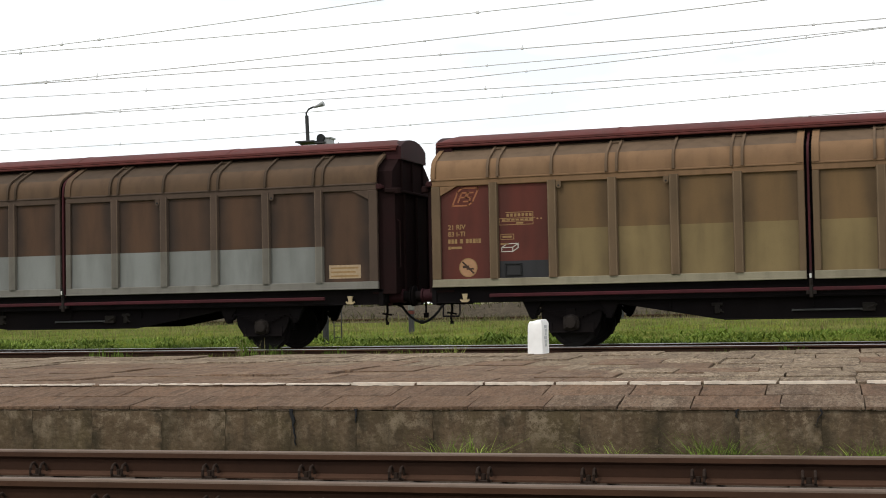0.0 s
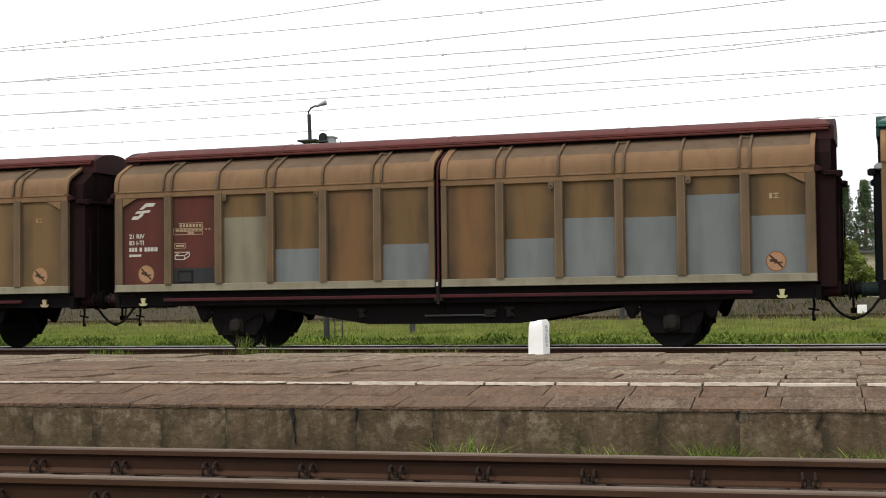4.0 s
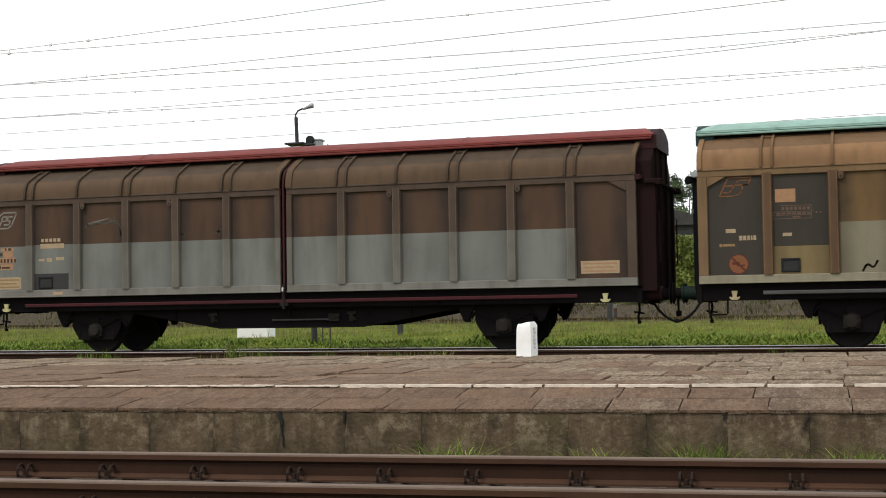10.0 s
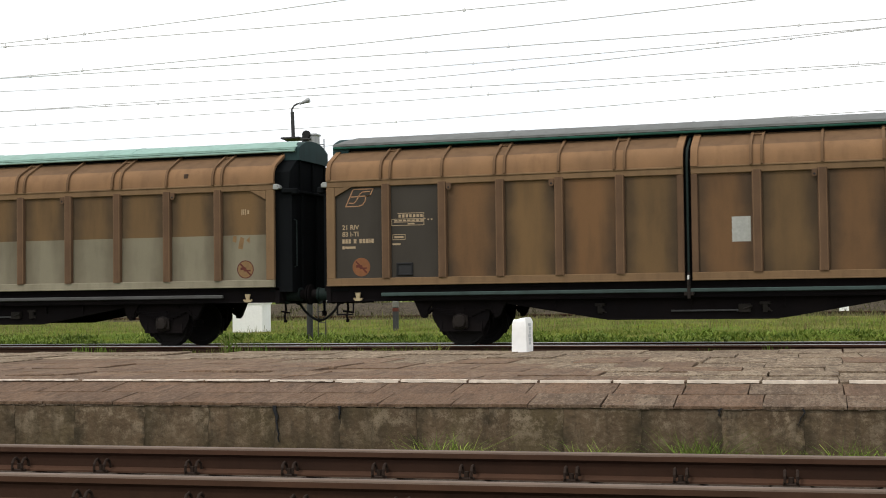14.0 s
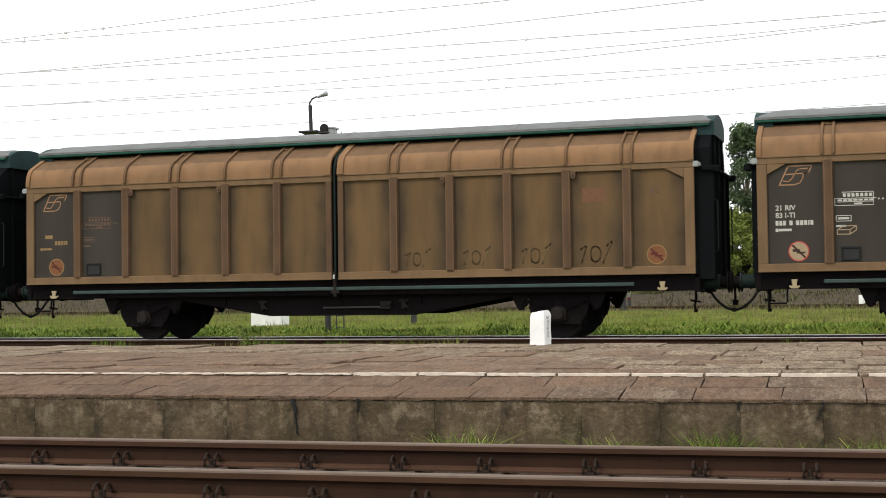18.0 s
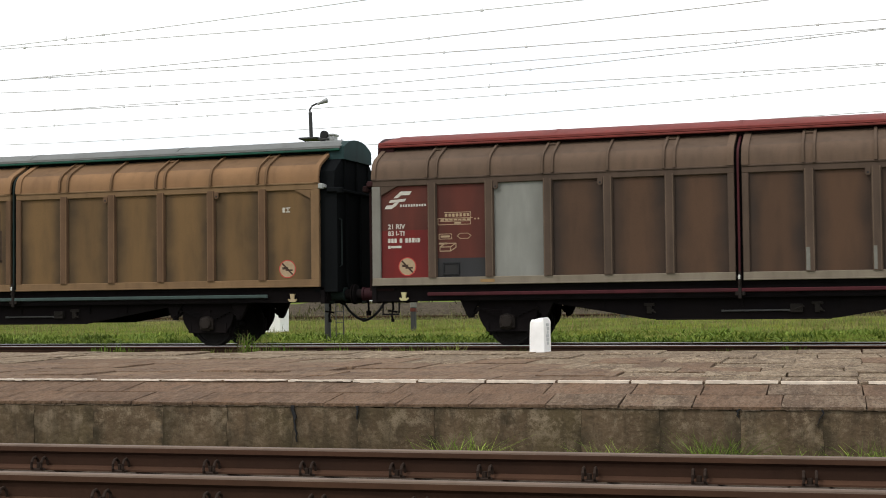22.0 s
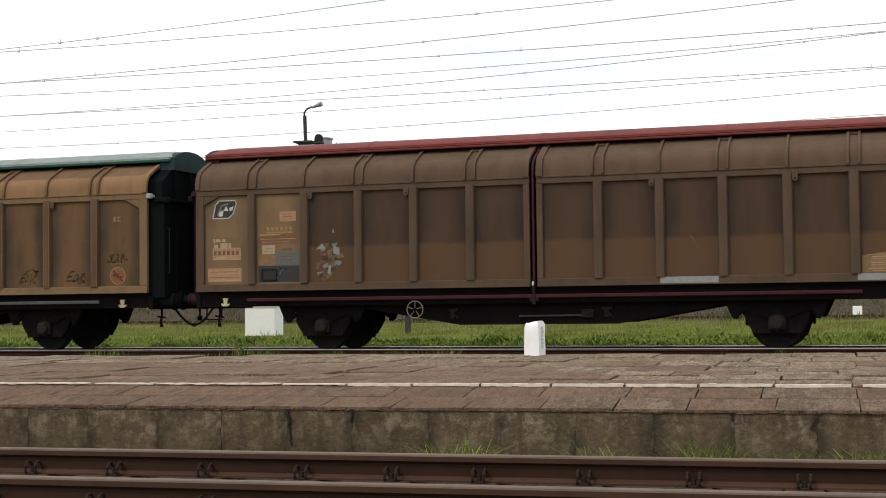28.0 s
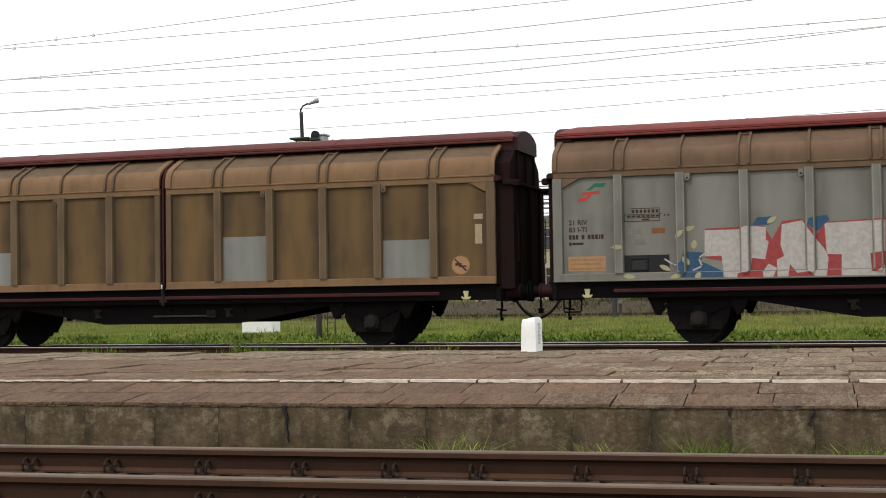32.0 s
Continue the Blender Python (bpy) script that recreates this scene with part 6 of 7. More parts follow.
def wall_concrete():
    """Old retaining concrete with pale lime blooms near the top, moss and dark runs beside the joints."""
    m, n, l, b = shader("platform_wall", 0.95)
    inf = n.new("ShaderNodeObjectInfo")
    tc = n.new("ShaderNodeTexCoord")
    sep = n.new("ShaderNodeSeparateXYZ")
    l.new(tc.outputs["Object"], sep.inputs[0])
    c = mixer(n, l, noise_fac(n, l, 2.4, 0.32, 0.68, detail=8.0), (0.128, 0.09, 0.057), (0.086, 0.06, 0.038))
    c = mixer(n, l, scale_fac(n, l, noise_fac(n, l, 1.7, 0.5, 0.62, detail=8.0), 0.3), c, (0.088, 0.078, 0.036))
    up = n.new("ShaderNodeMapRange")
    up.inputs["From Min"].default_value, up.inputs["From Max"].default_value = -0.24, 0.05
    l.new(sep.outputs["Z"], up.inputs["Value"])
    ml = n.new("ShaderNodeMath")
    ml.operation = "MULTIPLY"
    l.new(up.outputs["Result"], ml.inputs[0])
    l.new(noise_fac(n, l, 6.0, 0.5, 0.56, detail=12.0, ragged=0.85), ml.inputs[1])
    c = mixer(n, l, scale_fac(n, l, ml.outputs[0], 0.85), c, (0.25, 0.195, 0.135))
    c = mixer(n, l, scale_fac(n, l, noise_fac(n, l, 16.0, 0.57, 0.66, detail=10.0, ragged=0.65), 0.4), c, (0.24, 0.188, 0.13))
    c = mixer(n, l, scale_fac(n, l, noise_fac(n, l, 4.2, 0.52, 0.62, stretch=(1.8, 1, 0.6), detail=10.0, ragged=0.7), 0.55), c, (0.052, 0.04, 0.027))
    ab = n.new("ShaderNodeMath")
    ab.operation = "ABSOLUTE"
    l.new(sep.outputs["X"], ab.inputs[0])
    rg = n.new("ShaderNodeMapRange")
    rg.inputs["From Min"].default_value, rg.inputs["From Max"].default_value = 0.17, 0.26
    l.new(ab.outputs[0], rg.inputs["Value"])
    mk = n.new("ShaderNodeMath")
    mk.operation = "MULTIPLY"
    l.new(rg.outputs["Result"], mk.inputs[0])
    l.new(noise_fac(n, l, 9.0, 0.42, 0.56, detail=10.0), mk.inputs[1])
    c = mixer(n, l, scale_fac(n, l, mk.outputs[0], 0.85), c, (0.04, 0.033, 0.022))
    c = mixer(n, l, scale_fac(n, l, noise_fac(n, l, 48.0, 0.52, 0.68), 0.3), c, (0.04, 0.03, 0.02))
    c = mixer(n, l, scale_fac(n, l, noise_fac(n, l, 60.0, 0.62, 0.74), 0.3), c, (0.28, 0.23, 0.16))
    c = mixer(n, l, scale_fac(n, l, noise_fac(n, l, 11.0, 0.5, 0.68, stretch=(1, 1, 0.12), detail=6.0), 0.5), c, (0.05, 0.038, 0.024))
    c = mixer(n, l, scale_fac(n, l, inf.outputs["Random"], 0.22), c, (0.05, 0.038, 0.026))
    l.new(c, b.inputs["Base Color"])
    bump(n, l, b, 26, 0.55, 0.012)
    return m


M["ground"] = ground_material()
M["slab"] = concrete("paving_concrete", (0.188, 0.118, 0.075), (0.13, 0.085, 0.058), (0.24, 0.178, 0.125), per_piece=0.35, crust=0.45, grit=0.5, st=(1, 0.3, 1))
M["coping"] = concrete("coping_concrete", (0.148, 0.09, 0.056), (0.104, 0.066, 0.044), (0.19, 0.132, 0.09), per_piece=0.25, crust=0.35, grit=0.45, st=(1, 0.3, 1))
M["coping_worn"] = concrete("coping_worn", (0.15, 0.099, 0.065), (0.102, 0.069, 0.047), (0.225, 0.17, 0.12), per_piece=0.25, crust=0.6, grit=0.6, st=(1, 0.3, 1))
M["slab_pale"] = concrete("paving_pale", (0.21, 0.152, 0.102), (0.13, 0.093, 0.064), (0.35, 0.278, 0.195), per_piece=0.4, crust=0.8, grit=0.8, st=(1, 0.3, 1))
M["wall"] = wall_concrete()
M["lip"] = concrete("mortar_lip", (0.18, 0.13, 0.092), (0.11, 0.08, 0.058), (0.24, 0.19, 0.14))
M["joint"] = plain("joint_dirt", (0.04, 0.031, 0.022), 0.95)
M["line"] = plain("worn_white_line", (0.68, 0.585, 0.485), 0.85, 0.6)
# web about half as bright a brown as the foot and head sides
M["rail"] = weathered("rail_rust_dark", (0.034, 0.0165, 0.0098), (0.02, 0.0108, 0.0072), 0.6, 0.9)
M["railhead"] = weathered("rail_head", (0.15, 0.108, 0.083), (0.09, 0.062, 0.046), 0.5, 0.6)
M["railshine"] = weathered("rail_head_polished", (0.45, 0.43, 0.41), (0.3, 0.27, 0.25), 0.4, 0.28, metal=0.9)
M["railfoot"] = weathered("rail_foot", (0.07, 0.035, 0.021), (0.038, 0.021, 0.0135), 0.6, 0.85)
M["ballast"] = concrete("ballast", (0.075, 0.054, 0.04), (0.04, 0.03, 0.024), (0.11, 0.09, 0.07), 0.95)
M["clip"] = plain("fastening_steel", (0.028, 0.018, 0.013), 0.8)
M["sleeper"] = concrete("sleeper_concrete", (0.07, 0.052, 0.04), (0.05, 0.038, 0.03), (0.1, 0.08, 0.06))
M["oak"] = concrete("sleeper_wood", (0.06, 0.045, 0.034), (0.04, 0.03, 0.024), (0.09, 0.07, 0.05))
M["white"] = plain("whitewash", (0.83, 0.82, 0.8), 0.9, 0.12)
M["grass"] = foliage("grass", (0.13, 0.168, 0.022), (0.275, 0.29, 0.06), 0.7, (0.26, 0.24, 0.085))
M["weed"] = foliage("weeds", (0.062, 0.11, 0.012), (0.125, 0.18, 0.024))
M["leafy"] = foliage("broad_weeds", (0.075, 0.125, 0.016), (0.19, 0.25, 0.045))
M["tuft"] = foliage("tuft_grass", (0.1, 0.165, 0.02), (0.28, 0.35, 0.065))
M["straw"] = foliage("dry_stems", (0.24, 0.2, 0.09), (0.14, 0.14, 0.05))
M["dead"] = foliage("dead_grass", (0.045, 0.043, 0.018), (0.12, 0.118, 0.045))
M["soil"] = concrete("spoil_bank", (0.075, 0.06, 0.043), (0.045, 0.038, 0.028), (0.12, 0.10, 0.072), 0.95)
M["mast"] = weathered("mast_steel", (0.05, 0.05, 0.05), (0.035, 0.033, 0.03), 0.4, 0.65)
M["zinc"] = weathered("zinc_sheet", (0.33, 0.34, 0.34), (0.2, 0.2, 0.19), 0.4, 0.5, metal=0.4)
M["wire"] = plain("wire", (0.68, 0.68, 0.68), 0.6, 0.1)
M["needles"] = foliage("needles", (0.062, 0.092, 0.042), (0.105, 0.145, 0.065))
M["leaves"] = foliage("leaves", (0.12, 0.16, 0.028), (0.22, 0.25, 0.06))
M["bark"] = concrete("bark", (0.12, 0.09, 0.065), (0.08, 0.06, 0.045), (0.16, 0.13, 0.1))
M["render"] = concrete("cream_render", (0.52, 0.46, 0.32), (0.46, 0.4, 0.28), (0.56, 0.5, 0.37), 0.9, 0.05)
M["tile"] = concrete("roofing", (0.075, 0.07, 0.068), (0.06, 0.055, 0.052), (0.1, 0.09, 0.085), 0.85)
M["boards"] = concrete("grey_boards", (0.085, 0.085, 0.082), (0.065, 0.062, 0.06), (0.12, 0.118, 0.11), 0.85)
M["greybar"] = weathered("gantry_steel", (0.17, 0.17, 0.165), (0.1, 0.095, 0.09), 0.4, 0.7)
M["stone"] = concrete("pale_stone", (0.42, 0.37, 0.3), (0.36, 0.31, 0.25), (0.48, 0.44, 0.37), 0.9)


def pane_material():
    m, n, l, b = shader("window_pane", 0.12)
    b.inputs["Base Color"].default_value = (0.02, 0.023, 0.026, 1)
    return m


M["pane"] = pane_material()

gs = Shape()
ys = [(-3000, -0.5), (-60, -0.5), (-24, -0.55), (-21, -0.36), (-16.9, -0.36), (-8.8, -0.32), (-1.2, -0.33), (4.0, -0.22), (8, -0.16), (20, -0.10), (40, -0.05), (58, 0.0), (70, 0.12), (140, 0.3), (500, 0.4), (3000, 0.4)]
xs = [-3000, -600, -200, -100, -60, -40, -25, -12, 0, 12, 30, 60, 120, 250, 600, 3000]
gs.add([(x, y, z) for y, z in ys for x in xs], [(j * len(xs) + i, j * len(xs) + i + 1, (j + 1) * len(xs) + i + 1, (j + 1) * len(xs) + i) for j in range(len(ys) - 1) for i in range(len(xs) - 1)])
solid("ground", gs, M["ground"], "rough grass and bare soil beside the railway", "ground", kind="structure")


# the platform and its track lie at a slight angle to the goods line
TURNED = pose(-3.2, -16.5, 0) @ pose(0, 0, 0, 0, 0, 3.0) @ pose(3.2, 16.5, 0)


def turned(ob):
    ob.matrix_basis = TURNED @ ob.matrix_basis
    return ob


def rail(y, z, label, head, half=240):
    """A flat-bottomed rail with its running surface at its origin's height: head, web and foot."""
    t = thing("rail", label, "rail", "rails", at=(0, y, z))
    x0, x1 = -half, half
    s = Shape()
    s.prism([(-0.034, -0.046), (-0.036, -0.015), (0.036, -0.015), (0.034, -0.046)], "x", x0, x1)
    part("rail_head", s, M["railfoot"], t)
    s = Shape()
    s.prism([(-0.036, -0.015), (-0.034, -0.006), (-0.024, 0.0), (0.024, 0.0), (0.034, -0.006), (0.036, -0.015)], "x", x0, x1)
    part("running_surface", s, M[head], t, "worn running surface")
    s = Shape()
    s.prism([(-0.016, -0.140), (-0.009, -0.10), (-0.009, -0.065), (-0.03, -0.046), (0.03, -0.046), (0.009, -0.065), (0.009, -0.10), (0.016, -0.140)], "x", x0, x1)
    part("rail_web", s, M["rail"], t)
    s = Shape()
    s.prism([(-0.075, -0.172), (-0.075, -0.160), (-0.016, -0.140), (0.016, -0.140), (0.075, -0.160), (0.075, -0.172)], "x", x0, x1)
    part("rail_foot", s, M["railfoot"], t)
    return t


RAIL_FAR, RAIL_NEAR, RAIL_Z = -17.655, -19.16, -0.077
for y in (RAIL_FAR, RAIL_NEAR):
    turned(rail(y, RAIL_Z, "rust-brown flat-bottomed rail on the platform track", "railhead", 90))
for y in (1.37 - 0.7525, 1.37 + 0.7525):
    rail(y, 0, "dark rail with polished head under the goods train", "railshine")


def bed(name, yc, ztop, half, low, reach=240):
    s = Shape()
    s.prism([(yc - half - 0.5, low), (yc - half, ztop), (yc + half, ztop), (yc + half + 0.5, low)], "x", -reach, reach)
    return solid(name, s, M["ballast"], "dirty stone ballast bed under the track", "track bed", kind="structure")


turned(bed("track_bed_near", -18.4, -0.30, 1.15, -0.62, 90))
bed("track_bed_train", 1.37, -0.19, 1.35, -0.42)
bed("track_bed_middle", -3.4, -0.26, 1.2, -0.42)
bed("track_bed_far", 44.0, 0.0, 2.6, -0.2)
for y in (43.25, 44.75):
    rail(y, 0.13, "dark rail of a distant yard track", "rail")


def clip_pair():
    """Two sprung steel loops, standing across the rail, holding its foot."""
    s = Shape()
    for dx in (-0.037, 0.037):
        s.tube([(dx, 0.04, 0.02), (dx, 0.028, 0.06), (dx, 0.0, 0.082), (dx, -0.03, 0.076), (dx, -0.052, 0.05), (dx, -0.054, 0.018), (dx, -0.035, -0.005)], 0.0095, 7)
    s.box(-0.05, 0.05, -0.05, 0.03, -0.02, 0.008, 0.004)
    s.lathe([(0.0, 0.017), (0.045, 0.017)], "z", (0, -0.02, 0), 6)
    return s.mesh("rail_clip", M["clip"])


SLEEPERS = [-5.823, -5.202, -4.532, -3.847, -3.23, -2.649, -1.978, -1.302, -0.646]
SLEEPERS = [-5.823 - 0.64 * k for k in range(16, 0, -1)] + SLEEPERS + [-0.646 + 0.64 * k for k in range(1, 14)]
sl = Shape()
sl.box(-0.13, 0.13, -1.3, 1.3, -0.2, 0.0, 0.02)
sl_mesh, cp = sl.mesh("sleeper", M["sleeper"]), clip_pair()
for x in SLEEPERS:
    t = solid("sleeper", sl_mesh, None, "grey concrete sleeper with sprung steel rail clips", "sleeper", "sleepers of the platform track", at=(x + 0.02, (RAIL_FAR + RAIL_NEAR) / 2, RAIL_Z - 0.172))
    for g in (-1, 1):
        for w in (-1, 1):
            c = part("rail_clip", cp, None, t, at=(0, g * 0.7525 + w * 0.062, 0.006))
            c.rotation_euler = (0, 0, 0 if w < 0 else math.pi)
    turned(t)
wd = Shape()
wd.box(-0.13, 0.13, -1.3, 1.3, -0.16, 0.0, 0.02)
wd_mesh = wd.mesh("sleeper", M["oak"])
for k in range(48):
    solid("sleeper", wd_mesh, None, "dark wooden sleeper half sunk in ballast", "sleeper", "sleepers of the goods line", at=(-27 + 0.65 * k, 1.37, -0.174))

# ---- platform: block wall, sloped coping and paving rows ----
P_FRONT, P_BACK, P_X0, P_X1 = -16.6, -9.86, -13.2, 1.2
platform = thing("platform", "low island platform of worn concrete slabs and block wall", "platform", kind="structure")
turned(platform)
pf = Shape()
pf.prism([(P_FRONT + 0.05, -0.45), (P_FRONT + 0.05, 0.09), (-15.72, 0.20), (P_BACK + 0.03, 0.215), (P_BACK + 0.03, -0.45)], "x", -60, 60)
part("platform_core", pf, M["joint"], platform)
rr = random.Random(21)
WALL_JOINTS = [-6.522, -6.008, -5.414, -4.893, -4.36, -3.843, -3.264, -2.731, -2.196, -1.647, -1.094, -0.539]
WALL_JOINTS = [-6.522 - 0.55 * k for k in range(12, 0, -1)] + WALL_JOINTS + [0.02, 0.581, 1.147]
def seam():
    """Sideways wander of a broken joint, from the foot of the wall to its top."""
    u, out = 0.0, []
    for z in (-0.5, -0.3, -0.22, -0.15, -0.09, -0.04, 0.02, 0.07, 0.116):
        u = 0.6 * u + rr.uniform(-0.007, 0.007)
        out.append((u, z))
    return out


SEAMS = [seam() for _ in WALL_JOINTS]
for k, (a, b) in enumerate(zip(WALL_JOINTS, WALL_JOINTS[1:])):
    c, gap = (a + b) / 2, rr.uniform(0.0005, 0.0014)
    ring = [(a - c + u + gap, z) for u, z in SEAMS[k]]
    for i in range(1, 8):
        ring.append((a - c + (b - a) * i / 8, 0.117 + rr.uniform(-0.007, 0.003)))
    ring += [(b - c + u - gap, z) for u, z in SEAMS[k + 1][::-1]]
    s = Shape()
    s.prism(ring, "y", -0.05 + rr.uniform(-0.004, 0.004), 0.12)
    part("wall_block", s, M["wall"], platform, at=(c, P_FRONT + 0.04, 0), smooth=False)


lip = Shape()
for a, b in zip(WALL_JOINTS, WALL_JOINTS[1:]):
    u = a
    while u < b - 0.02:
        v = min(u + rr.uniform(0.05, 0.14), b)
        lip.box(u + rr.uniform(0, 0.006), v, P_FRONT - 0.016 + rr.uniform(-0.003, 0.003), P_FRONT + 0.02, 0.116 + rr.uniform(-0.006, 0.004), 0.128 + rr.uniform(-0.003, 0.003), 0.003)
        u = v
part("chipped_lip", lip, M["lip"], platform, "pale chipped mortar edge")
for x, h, w in ((-4.355, 0.27, 0.011), (-3.838, 0.1, 0.008), (-1.089, 0.06, 0.008), (-0.539, 0.12, 0.006)):
    s = Shape()
    n, u, left, right = 9, 0.0, [], []
    for i in range(n + 1):
        f = i / n
        u += rr.uniform(-0.012, 0.012)
        ww = w * (1.25 - f) * rr.uniform(0.5, 1.25) * (1.5 if i == 0 else 1)
        left.append((x + u - ww, 0.127 - h * f))
        right.append((x + u + ww * 0.8, 0.127 - h * f))
    s.prism(left + right[::-1], "y", P_FRONT - 0.026, P_FRONT - 0.005)
    part("wall_crack", s, M["blk"], platform, "dark open crack", smooth=False)


def tilt(y):
    """Height of the paving at y: the coping falls towards the track."""
    return 0.145 + 0.105 * min(max((y - P_FRONT) / 0.9, 0), 1) + 0.012 * max((y + 15.7) / 6.5, 0)


# the two coping rows, then the rows of the walkway
ROWS = [(-16.625, -16.19, 0.555), (-16.19, -15.75, 0.56), (-15.75, -15.15, 0.555), (-15.15, -14.5, 0.6), (-14.5, -13.85, 0.62), (-13.85, -12.9, 0.64),
        (-12.9, -11.9, 0.64), (-11.9, -10.85, 0.66), (-10.85, -9.86, 0.7)]
WHITE = []
BROKEN = -2.74
START = [-6.771, -6.505, -6.482]
LAID = [(j - 1, y0, y1, step, START[j] - step * 13 if j < 3 else P_X0 - rr.random() * step, P_X1) for j, (y0, y1, step) in enumerate(ROWS)]
for j, y0, y1, step, x, x_end in LAID:
    while x < x_end:
        w = step + (rr.uniform(-0.07, 0.08) if j > 1 else rr.uniform(-0.012, 0.012) if j == 1 else rr.uniform(-0.05, 0.05) if x < BROKEN else rr.uniform(-0.12, 0.12))
        dz = rr.uniform(-0.011, 0.011) * (1 if j > 1 else 0.25) + (0.016 if j >= 1 else 0.0)
        s = Shape()
        ga, gb = rr.choice((0.002, 0.003, 0.004, 0.007)) if j < 2 else rr.choice((0.004, 0.007, 0.010, 0.016)), ((0.035 if abs(y0 + 11.9) < 0.01 else rr.uniform(0.004, 0.02)) if j > 0 else 0.0015 if j == 0 else 0.0)
        x_a, x_b, y_a, y_b = -w / 2 + ga, w / 2 - 0.002, -(y1 - y0) / 2 + gb, (y1 - y0) / 2 - 0.002
        jit = (0.010 if x < -3.4 else 0.016) if j > 1 else 0.008
        ring = []
        for u, v in ((0, 0), (0.33, 0), (0.66, 0), (1, 0), (1, 0.5), (1, 1), (0.66, 1), (0.33, 1), (0, 1), (0, 0.5)):
            ring.append((x_a + (x_b - x_a) * u + rr.uniform(-jit, jit) * 0.5, y_a + (y_b - y_a) * v + (rr.uniform(-jit, jit) if j >= 0 or v else rr.uniform(-0.003, 0.003))))
        top = [(p * 0.991, q * 0.991) for p, q in ring]
        k = len(ring)
        low = -0.08 if j >= 0 else -0.022
        s.add([(p, q, low) for p, q in ring] + [(p, q, -0.004) for p, q in ring] + [(p, q, rr.uniform(-0.003, 0.002)) for p, q in top],
              [(m_, (m_ + 1) % k, k + (m_ + 1) % k, k + m_) for m_ in range(k)] + [(k + m_, k + (m_ + 1) % k, 2 * k + (m_ + 1) % k, 2 * k + m_) for m_ in range(k)] + [tuple(range(2 * k, 3 * k))])
        pale = (x > -3.0 and j >= 2 and rr.random() < 0.65) or j >= 6 or (j == 5 and rr.random() < 0.4) or (x > -2.8 and j < 2 and rr.random() < 0.6)
        ob = part("paving_slab", s, M[("slab_pale" if pale else "slab") if j > 0 else "coping_worn" if pale else "coping"], platform, at=(x + w / 2, (y0 + y1) / 2, (tilt(y0) + tilt(y1)) / 2 + dz))
        ob.rotation_euler = (math.atan2(tilt(y1) - tilt(y0), y1 - y0) + rr.uniform(-0.006, 0.006), rr.uniform(-0.006, 0.006), rr.uniform(-0.012, 0.012))
        if j == 1:
            WHITE.append((x, w, tilt(y0) + dz))
        x += w
for x, w, z in WHITE:
    if x > -9.6:
        s = Shape()
        n = 9
        for k in range(n):
            a, b = -w / 2 + 0.012 + (w - 0.024) * k / n, -w / 2 + 0.012 + (w - 0.024) * (k + 1) / n
            if rr.random() < (0.06 if x < -4.6 else 0.0 if x < -1.2 else 0.05):
                continue
            s.box(a, b + 0.001, -0.004, 0.06 + rr.uniform(-0.03, 0.02), (-0.010 if x < -4.6 else -0.02) + rr.uniform(0, 0.006), 0.0045)
        if s.v:
            part("edge_stripe", s, M["line"], platform, "worn white safety stripe", at=(x + w / 2, -15.75, z + 0.002), smooth=False)
s = Shape()
for x0, x1 in ((-60, P_X0 - 0.9), (P_X1 + 0.8, 60)):
    for j, (y0, y1, step) in enumerate(ROWS):
        n = int((x1 - x0) / step)
        for k in range(n):
            a = x0 + (x1 - x0) * k / n
            zz = (tilt(y0) + tilt(y1)) / 2 - 0.03
            s.box(a + 0.01, a + (x1 - x0) / n - 0.005, y0 + 0.01, y1 - 0.005, zz - 0.05, zz + 0.03)
    n = int((x1 - x0) / 0.55)
    for k in range(n):
        a = x0 + (x1 - x0) * k / n
        s.box(a + 0.008, a + (x1 - x0) / n - 0.006, P_FRONT - 0.01, P_FRONT + 0.1, -0.45, 0.12)
tagged(part("paving_beyond", s, M["slab"], platform, smooth=False), kind="stuff")

# whitewashed distance stone on the back edge
s = Shape()
rs = random.Random(77)
rings, corners = [], [(-0.09, -0.17), (-0.03, -0.172), (0.03, -0.17), (0.09, -0.168), (0.092, -0.05), (0.09, 0.06), (0.09, 0.17), (0.0, 0.17), (-0.09, 0.17), (-0.09, 0.0)]
for z, k, j in ((0.0, 1.03, 0.002), (0.09, 1.0, 0.004), (0.19, 1.0, 0.005), (0.28, 1.0, 0.005), (0.355, 0.99, 0.006), (0.385, 0.93, 0.008), (0.41, 0.78, 0.006)):
    rings += [(x * k + rs.uniform(-j, j), y * k + rs.uniform(-j, j), z + (0.012 * x / 0.09 * (z > 0.35)) + rs.uniform(-j, j) * (z > 0)) for x, y in corners]
q = len(corners)
s.add(rings, [(i * q + m_, i * q + (m_ + 1) % q, (i + 1) * q + (m_ + 1) % q, (i + 1) * q + m_) for i in range(6) for m_ in range(q)] + [tuple(range(6 * q, 7 * q))])
stone = solid("distance_stone", s, M["white"], "whitewashed stone marker post on the platform edge", "marker post", at=(-4.1, -10.1, 0.272))
stone.scale = (0.956, 0.956, 0.956)
for k in range(6):
    s = Shape()
    s.box(0.0905, 0.0945, -0.03 - 0.012 * (k % 3), 0.05 + 0.014 * ((k * 2) % 3), 0.09 + 0.045 * k, 0.128 + 0.045 * k)
    part("faded_bar", s, M["fadb"], stone, "faded grey painted bar")

